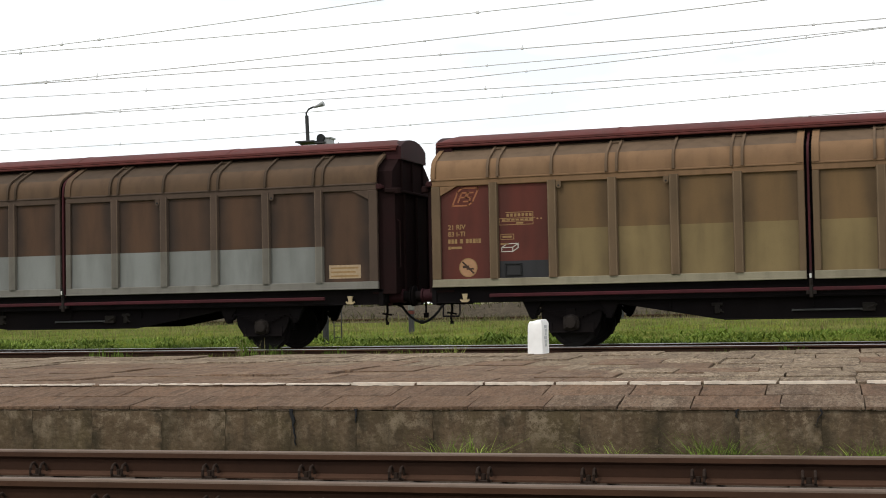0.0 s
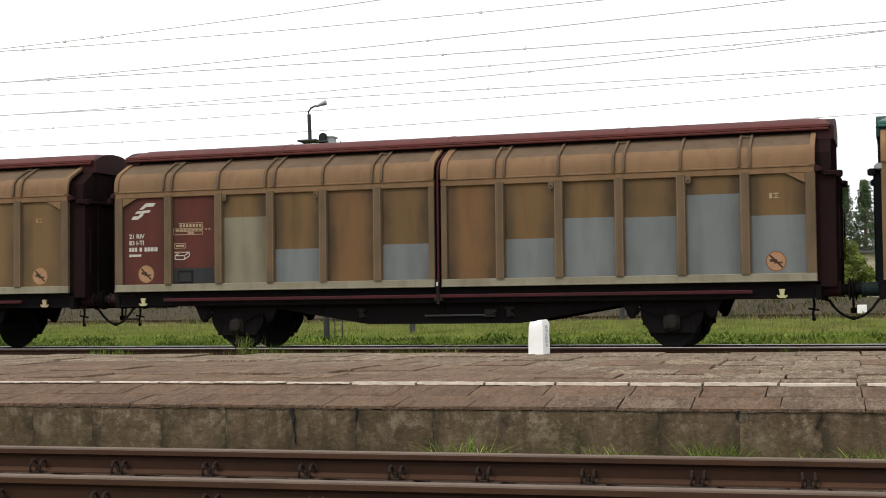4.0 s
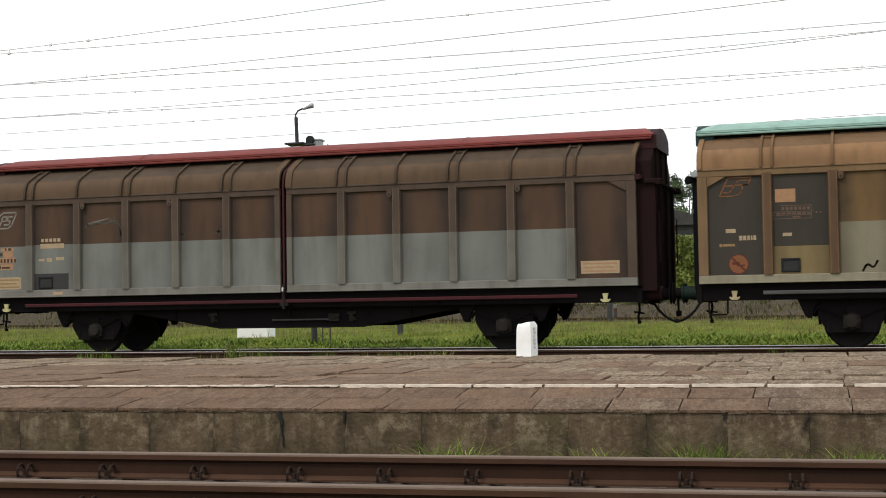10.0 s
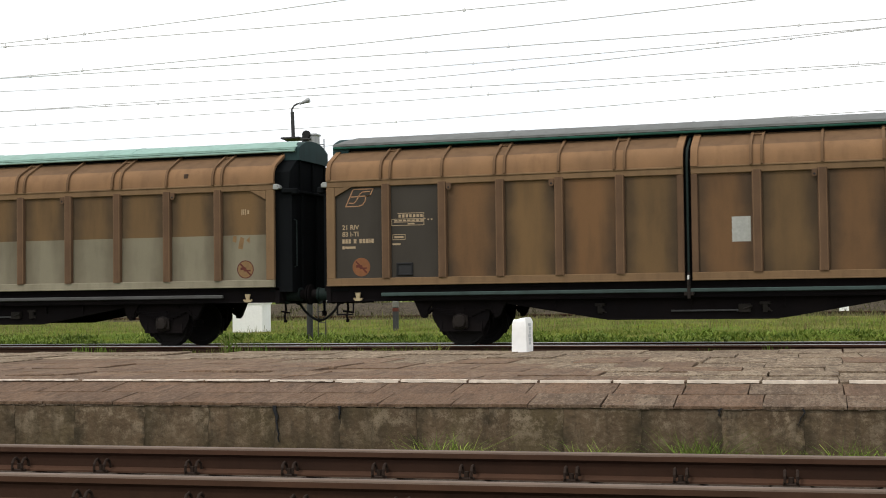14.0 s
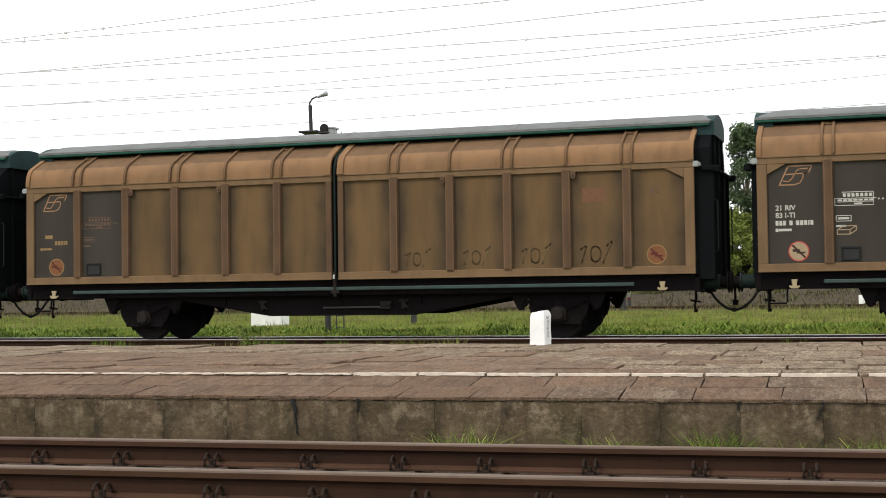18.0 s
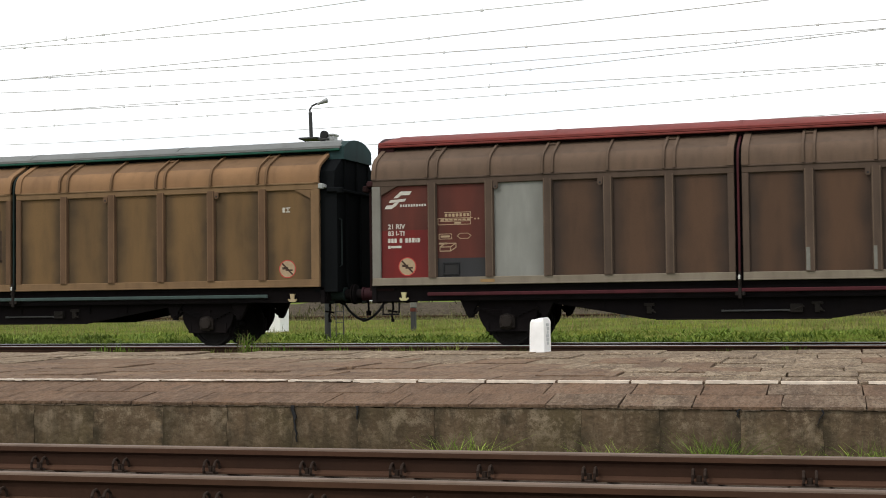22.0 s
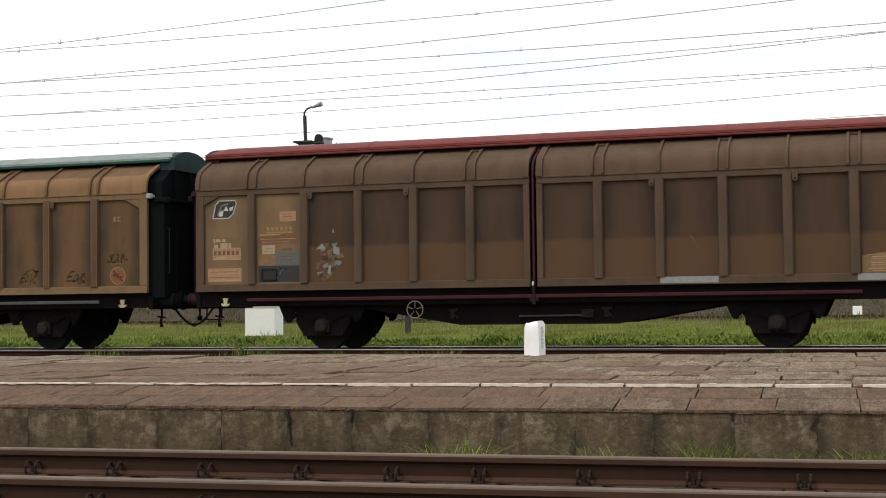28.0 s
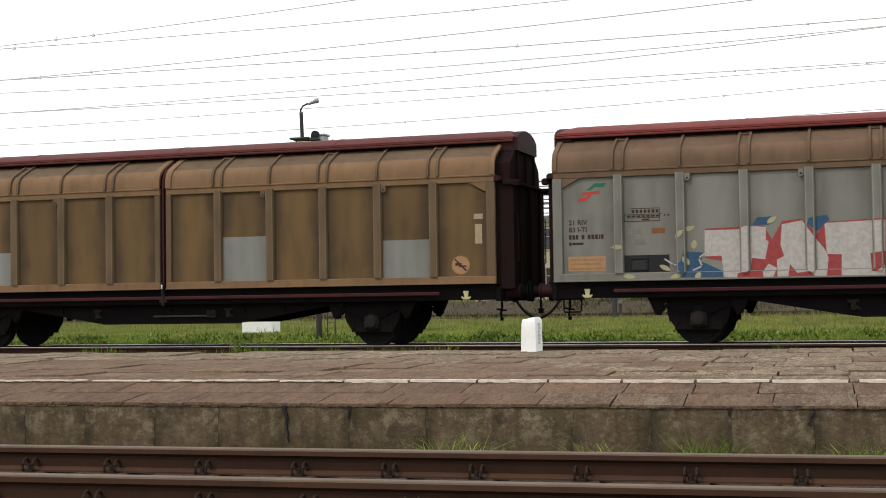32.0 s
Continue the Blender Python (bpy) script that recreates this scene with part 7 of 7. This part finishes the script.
# ---- wires over the yard ----
def wire(name, y, x0, z0, curve, label, r=0.011):
    """A span of overhead wire, lowest at x0, repeating from support to support."""
    pts = []
    for k in range(-60, 61):
        x = k * 3.5
        u = ((x - x0 + 32) % 64) - 32
        pts.append((x, y, z0 + curve * u * u))
    s = Shape()
    s.tube(pts, r, 5)
    return solid(name, s, M["wire"], label, "overhead wire", "overhead wires")


def ticks(ob, y, places):
    for x, z, up in places:
        s = Shape()
        s.tube([(0, 0, -0.02), (0.015, 0, 0.03 * up), (0.01, 0, 0.065 * up)], 0.009, 5)
        s.box(-0.028, 0.028, -0.02, 0.02, -0.022, 0.022, 0.006)
        part("wire_clamp", s, M["wire"], ob, at=(x, y, z))


def height(x, x0, z0, c):
    return z0 + c * (((x - x0 + 32) % 64) - 32) ** 2


for y, x0, z0, c, tick, lab in (
        (-3.4, -24.92, 5.692, 0.00175, (-14.85, -14.05), "carrying cable of the middle track's overhead line"),
        (-3.4, -12.66, 5.758, 0.0015, (-15.75, -6.72), "contact wire of the middle track's overhead line"),
        (1.37, -31.0, 5.965, 0.00077, (-17.02, -9.27), "carrying cable over the goods line"),
        (1.37, -9.51, 6.014, 0.00059, (-18.35, -8.94, -7.19, -1.46), "contact wire over the goods line"),
        (6.1, -14.11, 6.51, 0.00128, (-18.47, -9.29, -3.51), "carrying cable beyond the goods line"),
        (6.1, -22.59, 6.063, 0.00135, (-21.33, -8.32, -1.88), "sagging carrying cable beyond the goods line"),
        (6.1, -3.15, 5.978, 0.00022, (-19.24, -17.71, -9.34, -3.34, -0.46), "contact wire beyond the goods line"),
        (11.0, -30.0, 6.351, 0.0004, (-24.55, -19.36, -10.27, -8.87), "carrying cable of a yard track"),
        (11.0, -20.75, 5.821, 0.00106, (-22.16, -12.95, -4.14), "thin contact wire of a yard track"),
        (11.0, -30.0, 5.23, 0.00035, (-3.99,), "low feeder wire of a yard track")):
    ob = wire("overhead_wire", y, x0, z0, c, lab, 0.0135 * (0.75 if y < 0 else 1.0))
    ticks(ob, y, [(x, height(x, x0, z0, c), 1 if i % 2 == 0 else 0.6) for i, x in enumerate(tick)])

# ---- signal mast with a lamp arm, behind the train ----
mast = thing("signal_mast", "grey steel signal mast with ladder, platform and lamp arm", "signal mast", at=(-14.77, 9, -0.22))
s = Shape()
s.tube([(0, 0, 0), (0, 0, 5.55)], [0.085, 0.07], 10)
part("pole", s, M["mast"], mast)
s = Shape()
s.tube([(0.20, 0.1, 0), (0.20, 0.1, 5.5)], 0.015, 5)
s.tube([(0.42, 0.1, 0), (0.42, 0.1, 5.5)], 0.015, 5)
for k in range(18):
    s.tube([(0.20, 0.1, 0.25 + 0.3 * k), (0.42, 0.1, 0.25 + 0.3 * k)], 0.01, 5)
part("ladder", s, M["mast"], mast)
s = Shape()
s.box(-0.68, -0.14, -0.3, 0.3, 5.50, 5.55, 0.01)
s.box(-0.14, 0.16, -0.25, 0.25, 5.46, 5.50, 0.01)
s.tube([(-0.60, -0.28, 5.5), (-0.1, -0.05, 5.2)], 0.014, 5)
part("service_platform", s, M["mast"], mast)
s = Shape()
s.tube([(-0.43, 0, 5.5), (-0.455, 0, 6.26)], 0.05, 8)
s.tube([(-0.455, 0, 6.2), (-0.47, 0, 6.33), (-0.40, 0, 6.43), (-0.28, 0, 6.48), (-0.22, 0, 6.49)], 0.025, 8)
part("lamp_arm", s, M["mast"], mast)
s = Shape()
s.lathe([(0, 0.03), (0.14, 0.045), (0.26, 0.072), (0.30, 0.07), (0.32, 0.02)], "x", (0, 0, 0), 12)
lp = part("lamp_head", s, M["zinc"], mast, at=(-0.24, 0, 6.47))
lp.rotation_euler = (0, radians(-18), 0)
s = Shape()
s.box(0.0, 0.27, -0.16, 0.18, 5.22, 5.60, 0.02)
s.box(-0.02, 0.30, -0.18, 0.2, 5.58, 5.63, 0.01)
part("signal_case", s, M["zinc"], mast, "pale zinc signal housing")
s = Shape()
s.prism(arc(0.03, 5.60, 0.115, 0, 180, 10) + [(-0.085, 5.35), (0.0, 5.35)], "y", -0.22, -0.16)
part("signal_hood", s, M["blk"], mast, "black rounded signal hood")

# white cabinet and short posts in the grass
s = Shape()
s.box(-0.56, 0.56, -0.35, 0.35, 0, 1.02, 0.02)
s.box(-0.59, 0.59, -0.38, 0.38, 1.0, 1.05, 0.01)
solid("relay_cabinet", s, M["white"], "white painted lineside cabinet in the grass", "cabinet", at=(-20.66, 18, -0.15))
for x, y, h in ((-15.46, 18, 1.1), (-13.58, 46.5, 1.0)):
    t = thing("short_post", "short grey concrete post with pale cap", "post", "lineside posts", at=(x, y, -0.22))
    s = Shape()
    s.box(-0.08, 0.08, -0.08, 0.08, 0, h - 0.2, 0.015)
    part("shaft", s, M["mast"], t)
    s = Shape()
    s.box(-0.085, 0.085, -0.085, 0.085, h - 0.2, h, 0.015)
    part("cap", s, M["rgm"], t)
    part("band", Shape().box(-0.088, 0.088, -0.088, 0.088, h - 0.34, h - 0.22, 0.01), M["mrk"], t, "faded red band")
s = Shape()
s.box(-0.23, 0.23, -0.2, 0.2, 0, 0.68, 0.02)
solid("small_cabinet", s, M["white"], "small white lineside box in long grass", "cabinet", at=(-1.99, 48, -0.15))

# low spoil bank across the yard
s = Shape()
rb = random.Random(8)
cols, prof = 90, [(-5, -0.5), (-3.2, 0.1), (-1.6, 0.52), (0, 0.62), (2, 0.5), (5, -0.3)]
vs = [(-110 + 1.5 * i, 53 + y, z * 1.25 + 0.05 + (rb.uniform(-0.16, 0.16) if 0 < j < 5 else 0)) for i in range(cols) for j, (y, z) in enumerate(prof)]
s.add(vs, [(i * 6 + j, i * 6 + j + 1, (i + 1) * 6 + j + 1, (i + 1) * 6 + j) for i in range(cols - 1) for j in range(5)])
solid("spoil_bank", s, M["soil"], "low bank of brown earth and rubble", "earth bank", kind="structure")


# ---- grasses (stuff) ----
def blades(name, spots, mat, label, seed, h, w, lean=0.35):
    """Grass: tapering bent blades, one island each."""
    r = np.random.RandomState(seed)
    p = np.array(spots)
    n = len(p)
    a = r.rand(n) * 2 * np.pi
    hh = h[0] + (h[1] - h[0]) * r.rand(n) ** 1.5
    if p.shape[1] > 3:
        hh = hh * p[:, 3]
    ww = w * (0.6 + 0.8 * r.rand(n))
    side = np.stack([np.cos(a * 3), np.sin(a * 3) * 0.4, 0 * a], 1)
    bend = np.stack([np.cos(a), np.sin(a), 0 * a], 1) * (hh * lean * r.rand(n))[:, None]
    up = np.stack([0 * a, 0 * a, hh], 1)
    base = p[:, :3]
    v = np.concatenate([base - side * ww[:, None], base + side * ww[:, None], base + up * 0.55 + bend * 0.35 + side * ww[:, None] * 0.8,
                        base + up * 0.55 + bend * 0.35 - side * ww[:, None] * 0.8, base + up + bend], 0)
    k = np.arange(n)
    quads = np.stack([k, k + n, k + 2 * n, k + 3 * n], 1).tolist()
    tris = np.stack([k + 3 * n, k + 2 * n, k + 4 * n], 1).tolist()
    me = bpy.data.meshes.new(name)
    me.from_pydata(v.tolist(), [], quads + tris)
    me.materials.append(M[mat])
    return tagged(new(name, me), label, "grass", kind="stuff")


rg = np.random.RandomState(4)


def ground_z(y):
    return float(np.interp(y, [q[0] for q in ys], [q[1] for q in ys]))


field = []
for _ in range(210000):
    y = 3.4 + 36 * rg.rand() ** 1.3
    x = -26 - 0.72 * (y - 4) + (28 + 0.72 * (y - 4)) * rg.rand()
    patch = 0.75 + 0.75 * noise.noise((x * 0.5, y * 0.3, 0)) + 0.35 * noise.noise((x * 1.7, y * 1.1, 4.0))
    if patch > 0.3 or rg.rand() < 0.4:
        field.append((x, y, ground_z(y) - 0.02, max(0.4, patch)))
blades("field_grass", field, "grass", "lush green grass behind the goods line", 1, (0.045, 0.14), 0.0055, 1.6)
field = []
for _ in range(16000):
    y = 4.5 + 36 * rg.rand()
    x = -26 - 0.72 * (y - 4) + (28 + 0.72 * (y - 4)) * rg.rand()
    if noise.noise((x * 0.8, y * 0.25, 5.0)) > 0.16:
        field.append((x, y, ground_z(y) - 0.02, 1.0))
for _ in range(15000):
    x, y = -24 + 24 * rg.rand(), 3.3 + 1.8 * rg.rand()
    q = noise.noise((x * 0.7, 1.0, 8.0)) + 0.25
    if q > 0:
        field.append((x, y, ground_z(y) - 0.02, 0.5 + 1.3 * q))
blades("field_weeds", field, "weed", "darker weeds among the field grass", 2, (0.07, 0.24), 0.0085, 1.8)
leafy = []
for _ in range(900):
    x, y = -27 + 28 * rg.rand(), 3.5 + 9 * rg.rand() ** 1.6
    if noise.noise((x * 0.45, y * 0.5, 12.0)) > -0.05:
        size = 0.12 + 0.16 * rg.rand()
        for _ in range(26):
            leafy.append((x + size * rg.randn(), y + size * rg.randn(), ground_z(y) - 0.02 + 0.12 * rg.rand(), 1.0))
blades("leafy_weeds", leafy, "leafy", "low bushy broad-leaved weeds behind the goods line", 12, (0.05, 0.15), 0.022, 2.2)
field = [(-26 - 0.72 * (y - 4) + (28 + 0.72 * (y - 4)) * rg.rand(), y, ground_z(y) - 0.02) for y in 14 + 34 * rg.rand(12000) ** 0.8]
blades("dry_stems", field, "straw", "dry pale grass stems", 3, (0.15, 0.35), 0.008, 0.8)
bank = []
for _ in range(26000):
    y = 40 + 13 * rg.rand()
    x = -60 + 66 * rg.rand()
    if noise.noise((x * 0.3, y * 0.5, 2.0)) > -0.12:
        bank.append((x, y, float(np.interp(y, [40, 48, 50, 51.4, 53], [-0.08, -0.45, 0.12, 0.65, 0.78])), 0.5 + 0.8 * rg.rand()))
blades("bank_grass", bank, "dead", "dead brown and olive grass on the spoil bank", 8, (0.15, 0.5), 0.03, 1.0)
edge = []
for _ in range(5200):
    x = -14 + 15 * rg.rand()
    if noise.noise((x * 0.9, 3.0, 1.0)) > (-0.05 if x < -4.8 else 0.3):
        edge.append((x, P_BACK + 0.02 + 0.35 * rg.rand(), 0.12, 0.6 + 0.9 * max(0, noise.noise((x * 2.1, 7.0, 1.0)))))
turned(blades("platform_back_grass", edge, "weed", "grass along the platform's back edge", 5, (0.12, 0.26), 0.008))
tr = []
for _ in range(5000):
    x = -26 + 27 * rg.rand()
    tr.append((x, -1.1 + 1.0 * rg.rand(), -0.32, 0.4 + 1.0 * max(0, noise.noise((x * 0.8, 2.0, 9.0)))))
blades("track_weeds", tr, "weed", "weeds beside the goods line", 6, (0.2, 0.5), 0.012)
tuft = []
for xc, yc, n, k in ((-5.85, -9.6, 60, 0.8), (-5.5, -9.55, 50, 0.8), (-5.2, -9.6, 60, 0.9), (-4.93, -9.6, 70, 1.0), (-4.7, -9.6, 30, 0.6), (-6.66, -9.55, 30, 0.6), (-8.25, -9.55, 50, 0.75), (-8.0, -9.55, 40, 0.8), (-3.28, -9.55, 40, 0.4)):
    for _ in range(n):
        tuft.append((xc + 0.1 * rg.randn(), yc + 0.08 * rg.randn(), 0.14, k))
bushy = [(-7.68 + 0.075 * rg.randn(), -9.6 + 0.05 * rg.randn(), 0.14 + 0.3 * rg.rand() ** 1.4, 1.0) for _ in range(120)]
turned(blades("flowering_weed", bushy, "weed", "tall bushy weed on the platform's back edge", 14, (0.05, 0.12), 0.008, 1.6))
bushy = [(-7.68 + 0.1 * rg.randn(), -9.6 + 0.05 * rg.randn(), 0.14, 1.0) for _ in range(16)]
turned(blades("weed_stems", bushy, "straw", "dry stems of the tall weed", 15, (0.32, 0.46), 0.007, 0.3))
turned(blades("platform_tufts", tuft, "grass", "bushy weed tufts on the platform's back edge", 9, (0.1, 0.26), 0.007, 1.2))
wl_ = []
for xc, n, k in ((-3.02, 150, 1.0), (-2.62, 60, 0.6), (-1.95, 110, 0.8), (-1.25, 190, 1.1), (-1.05, 60, 0.8), (-0.72, 80, 0.75), (-0.25, 120, 0.95), (-0.05, 60, 0.8), (-6.4, 30, 0.4), (0.6, 60, 0.8)):
    for _ in range(int(n * 1.7)):
        wl_.append((xc + 0.11 * rg.randn(), P_FRONT - 0.12 - 0.2 * rg.rand(), -0.33, k))
turned(blades("wall_grass", wl_, "tuft", "fresh grass tufts at the foot of the platform wall", 7, (0.12, 0.33), 0.0034, 1.9))


# ---- trees and buildings beyond the yard ----
def crown(seed, blobs, leaf, count, name, mat, flat=1.0):
    """Leaves scattered in uneven clumps."""
    r = np.random.RandomState(seed)
    bl = np.repeat(np.array(blobs), count, axis=0)
    n = len(bl)

    def unit(v):
        return v / np.linalg.norm(v, axis=1)[:, None]
    p = bl[:, :3] + unit(r.randn(n, 3)) * (bl[:, 3] * (0.25 + 0.85 * r.rand(n)))[:, None] * np.array([1, 1, flat])
    a = unit(r.randn(n, 3))
    b = r.randn(n, 3)
    b = unit(b - a * (b * a).sum(1)[:, None])
    s_ = (leaf * (0.5 + 1.0 * r.rand(n)))[:, None]
    v = np.stack([p - a * s_, p + b * s_ * 0.5, p + a * s_, p - b * s_ * 0.5], 1).reshape(-1, 3)
    me = bpy.data.meshes.new(name)
    me.from_pydata(v.tolist(), [], np.arange(4 * n).reshape(-1, 4).tolist())
    me.materials.append(M[mat])
    return me


def broadleaf(x, y, h, w, seed, mat="leaves", label="leafy broad tree with gaps in its crown"):
    r = random.Random(seed)
    t = thing("tree", label, "tree", "trees beyond the yard", at=(x, y, ground_z(y)))
    s = Shape()
    s.tube([(0, 0, -0.3), (0.1, 0, h * 0.3), (0.05, 0.1, h * 0.62), (0.12, 0, h * 0.9)], [0.17, 0.13, 0.08, 0.02], 8)
    blobs = []
    for k in range(26):
        a, u = r.uniform(0, 6.28), r.uniform(0.2, 0.98)
        d = w * 0.5 * math.sin(math.pi * min(1, (u - 0.12))) * r.uniform(0.35, 1.0)
        p = (d * math.cos(a), d * math.sin(a), h * u)
        s.tube([(0.08, 0, h * (u * 0.62)), (p[0] * 0.5, p[1] * 0.5, h * u * 0.86), p], [0.035, 0.025, 0.01], 5)
        blobs.append((*p, w * r.uniform(0.1, 0.19)))
    part("trunk", s, M["bark"], t)
    part("crown", crown(seed, blobs, 0.12 if mat == "needles" else 0.085, 520 if mat == "needles" else 430, "crown", mat), None, t)
    return t


def conifer(x, y, h, w, seed):
    r = random.Random(seed)
    t = thing("conifer", "tall dark pine with drooping branches", "tree", "trees beyond the yard", at=(x, y, ground_z(y)))
    s = Shape()
    s.tube([(0, 0, -0.3), (0, 0, h * 0.5), (0.05, 0, h)], [0.22, 0.14, 0.02], 8)
    blobs = []
    for k in range(60):
        u = 0.14 + 0.84 * (k / 59)
        a = k * 2.4 + r.uniform(-0.4, 0.4)
        d = w * 0.5 * (1.05 - u) * r.uniform(0.6, 1.15)
        p = (d * math.cos(a), d * math.sin(a), h * u - 0.15 * d)
        s.tube([(0, 0, h * u), (p[0] * 0.6, p[1] * 0.6, h * u + 0.03), p], [0.04, 0.03, 0.01], 5)
        blobs.append((p[0] * 0.75, p[1] * 0.75, p[2], 0.28 + 0.5 * d * 0.6))
    part("trunk", s, M["bark"], t)
    part("crown", crown(seed, blobs, 0.07, 200, "crown", "needles", 0.85), None, t)
    return t


conifer(-2.3, 72, 8.6, 4.2, 41)
conifer(-4.0, 82, 9.2, 4.4, 42)
conifer(-0.6, 80, 7.4, 4.0, 43)
broadleaf(-6.7, 78, 11.0, 5.5, 44, "needles", "tall dark tree with an open ragged crown")
broadleaf(-8.7, 84, 9.4, 4.5, 55, "needles", "tall dark tree with an open ragged crown")
broadleaf(-11.0, 80, 13.0, 5.6, 45, "needles", "tall dark tree with an open ragged crown")
broadleaf(-4.9, 62, 4.8, 3.2, 46)
broadleaf(-2.9, 66, 3.4, 2.8, 53)
broadleaf(-7.3, 58, 3.0, 2.4, 54)
broadleaf(-9.0, 60, 5.4, 3.6, 47)
broadleaf(-10.4, 58, 4.6, 2.4, 48)
broadleaf(-13.4, 60, 4.2, 3.0, 49)
broadleaf(-12.0, 59, 4.6, 3.0, 56)
broadleaf(-9.9, 57, 4.9, 3.2, 59)
broadleaf(-8.6, 59, 4.2, 2.8, 60)
broadleaf(-6.0, 59, 4.4, 3.0, 57)
broadleaf(-3.7, 60, 4.2, 2.6, 58)
broadleaf(-15.6, 62, 4.4, 3.4, 50)
broadleaf(-17.4, 66, 4.0, 2.6, 51)
broadleaf(-16.8, 100, 12.0, 6.0, 52, "needles", "tall dark tree with an open ragged crown")


def window_unit(parent, x, y, z, w, h):
    s = Shape()
    for a, b, c, d in ((-w / 2, -w / 2 + 0.08, 0, h), (w / 2 - 0.08, w / 2, 0, h), (-w / 2, w / 2, 0, 0.08), (-w / 2, w / 2, h - 0.08, h), (-0.03, 0.03, 0, h), (-w / 2, w / 2, h * 0.6, h * 0.6 + 0.05)):
        s.box(a, b, -0.05, 0.05, c, d)
    f = part("window", s, M["stone"], parent, at=(x, y, z))
    s = Shape()
    s.box(-w / 2 + 0.05, w / 2 - 0.05, 0.0, 0.03, 0.05, h - 0.05)
    part("pane", s, M["pane"], f)


def house(name, label, x, y, w, d, wall_h, roof_h, wall_mat, windows, overhang=0.35, gable="x"):
    z = ground_z(y)
    t = thing(name, label, "building", at=(x, y, z))
    s = Shape()
    s.box(-w / 2, w / 2, 0, d, -0.3, wall_h)
    part("wall", s, M[wall_mat], t)
    s = Shape()
    o = overhang
    if gable == "x":
        s.prism([(-o, wall_h - 0.02), (d / 2, wall_h + roof_h), (d + o, wall_h - 0.02), (d / 2, wall_h + roof_h - 0.25)], "x", -w / 2 - o, w / 2 + o)
    else:
        s.prism([(-w / 2 - o, wall_h - 0.05), (0, wall_h + roof_h), (w / 2 + o, wall_h - 0.05), (w / 2 + o, wall_h - 0.3), (-w / 2 - o, wall_h - 0.3)], "y", -o, d + o)
    part("roof", s, M["tile"], t)
    for wx, wz, ww, wh in windows:
        window_unit(t, wx, -0.03, wz, ww, wh)
    return t


house("cottage", "low cream-rendered house with dark flat roof", 0.4, 70, 8.4, 7, 3.7, 0.5, "render", [(-3.0, 1.2, 1.0, 1.3), (-0.6, 1.2, 1.0, 1.3)])
house("white_house", "small pale house half hidden by trees", -8.1, 72, 2.6, 5, 3.6, 1.0, "stone", [(-0.6, 1.4, 0.8, 1.2), (0.6, 1.4, 0.8, 1.2)])
house("timber_shed", "dark grey boarded shed with low gable roof", -14.4, 70, 6.0, 8, 6.2, 0.95, "boards", [(1.6, 3.0, 0.8, 1.6)], 0.4, "y")
cb = house("station_building", "two-storey cream building with tall windows", -23.2, 72, 11.4, 9, 6.3, 0.5, "render",
           [(4.7, 4.2, 0.9, 1.6), (4.7, 1.4, 0.9, 1.6), (2.4, 4.2, 0.9, 1.6), (2.4, 1.4, 0.9, 1.6), (-0.4, 4.2, 0.9, 1.6), (-0.4, 1.4, 0.9, 1.6), (-3.0, 4.2, 0.9, 1.6), (-3.0, 1.4, 0.9, 1.6)])

# open steel gantry seen over the roofs, and its pale tower
t = thing("steel_gantry", "dark open steel gantry with level rails", "gantry", at=(-17.6, 66, ground_z(66)))
for k in range(11):
    s = Shape()
    s.box(-5.5, 3.2, -0.12, 0.12, 5.6 + 0.3 * k, 5.66 + 0.3 * k + 0.05 * (k % 3), 0.01)
    part("rail_bar", s, M["greybar"], t)
for x in (-5.4, -2.5, 0.3, 3.1):
    s = Shape()
    s.box(x - 0.12, x + 0.12, -0.12, 0.12, -0.2, 8.75, 0.02)
    part("column", s, M["greybar"], t)
t = solid("concrete_tower", Shape().box(-0.55, 0.55, -0.5, 0.5, -0.2, 9.0, 0.03).box(-0.62, 0.62, -0.57, 0.57, 8.7, 9.15, 0.03), M["stone"],
          "pale square concrete tower behind the yard", "tower", at=(-15.3, 71, ground_z(71)))
# floodlight mast
t = thing("floodlight_mast", "tall grey mast with two floodlights", "lamp post", at=(-12.65, 40, ground_z(40)))
s = Shape()
s.tube([(0, 0, -0.2), (0.02, 0, 4.5), (0.09, 0, 8.5)], [0.14, 0.11, 0.08], 8)
part("pole", s, M["mast"], t)
s = Shape()
s.box(-0.42, 0.5, -0.05, 0.05, 8.42, 8.5, 0.01)
part("crossarm", s, M["mast"], t)
for dx in (-0.3, 0.4):
    s = Shape()
    s.box(dx - 0.16, dx + 0.16, -0.15, 0.12, 8.46, 8.72, 0.03)
    part("floodlight", s, M["zinc"], t)


# ---- the train's run ----
def run(t):
    """How far the first van's front axle stands along the line at t seconds."""
    return ((-3.65674e-05 * t - 1.72538e-03) * t - 5.640131) * t - 21.5581


def motions():
    keys = [k for k in range(0, 33)]
    for k, van in enumerate(TRAIN):
        walk(van, [(t, pose(run(t) + PITCH * k + 4.5, 1.37, 0)) for t in keys])
        for p in van.children:
            if p.name.startswith("wheelset"):
                x = p.location.x
                walk(p, [(j * 0.1, pose(x, 0, RADIUS, 0, math.degrees(run(j * 0.1) - run(0)) / RADIUS, 0)) for j in range(0, 321)])


motions()
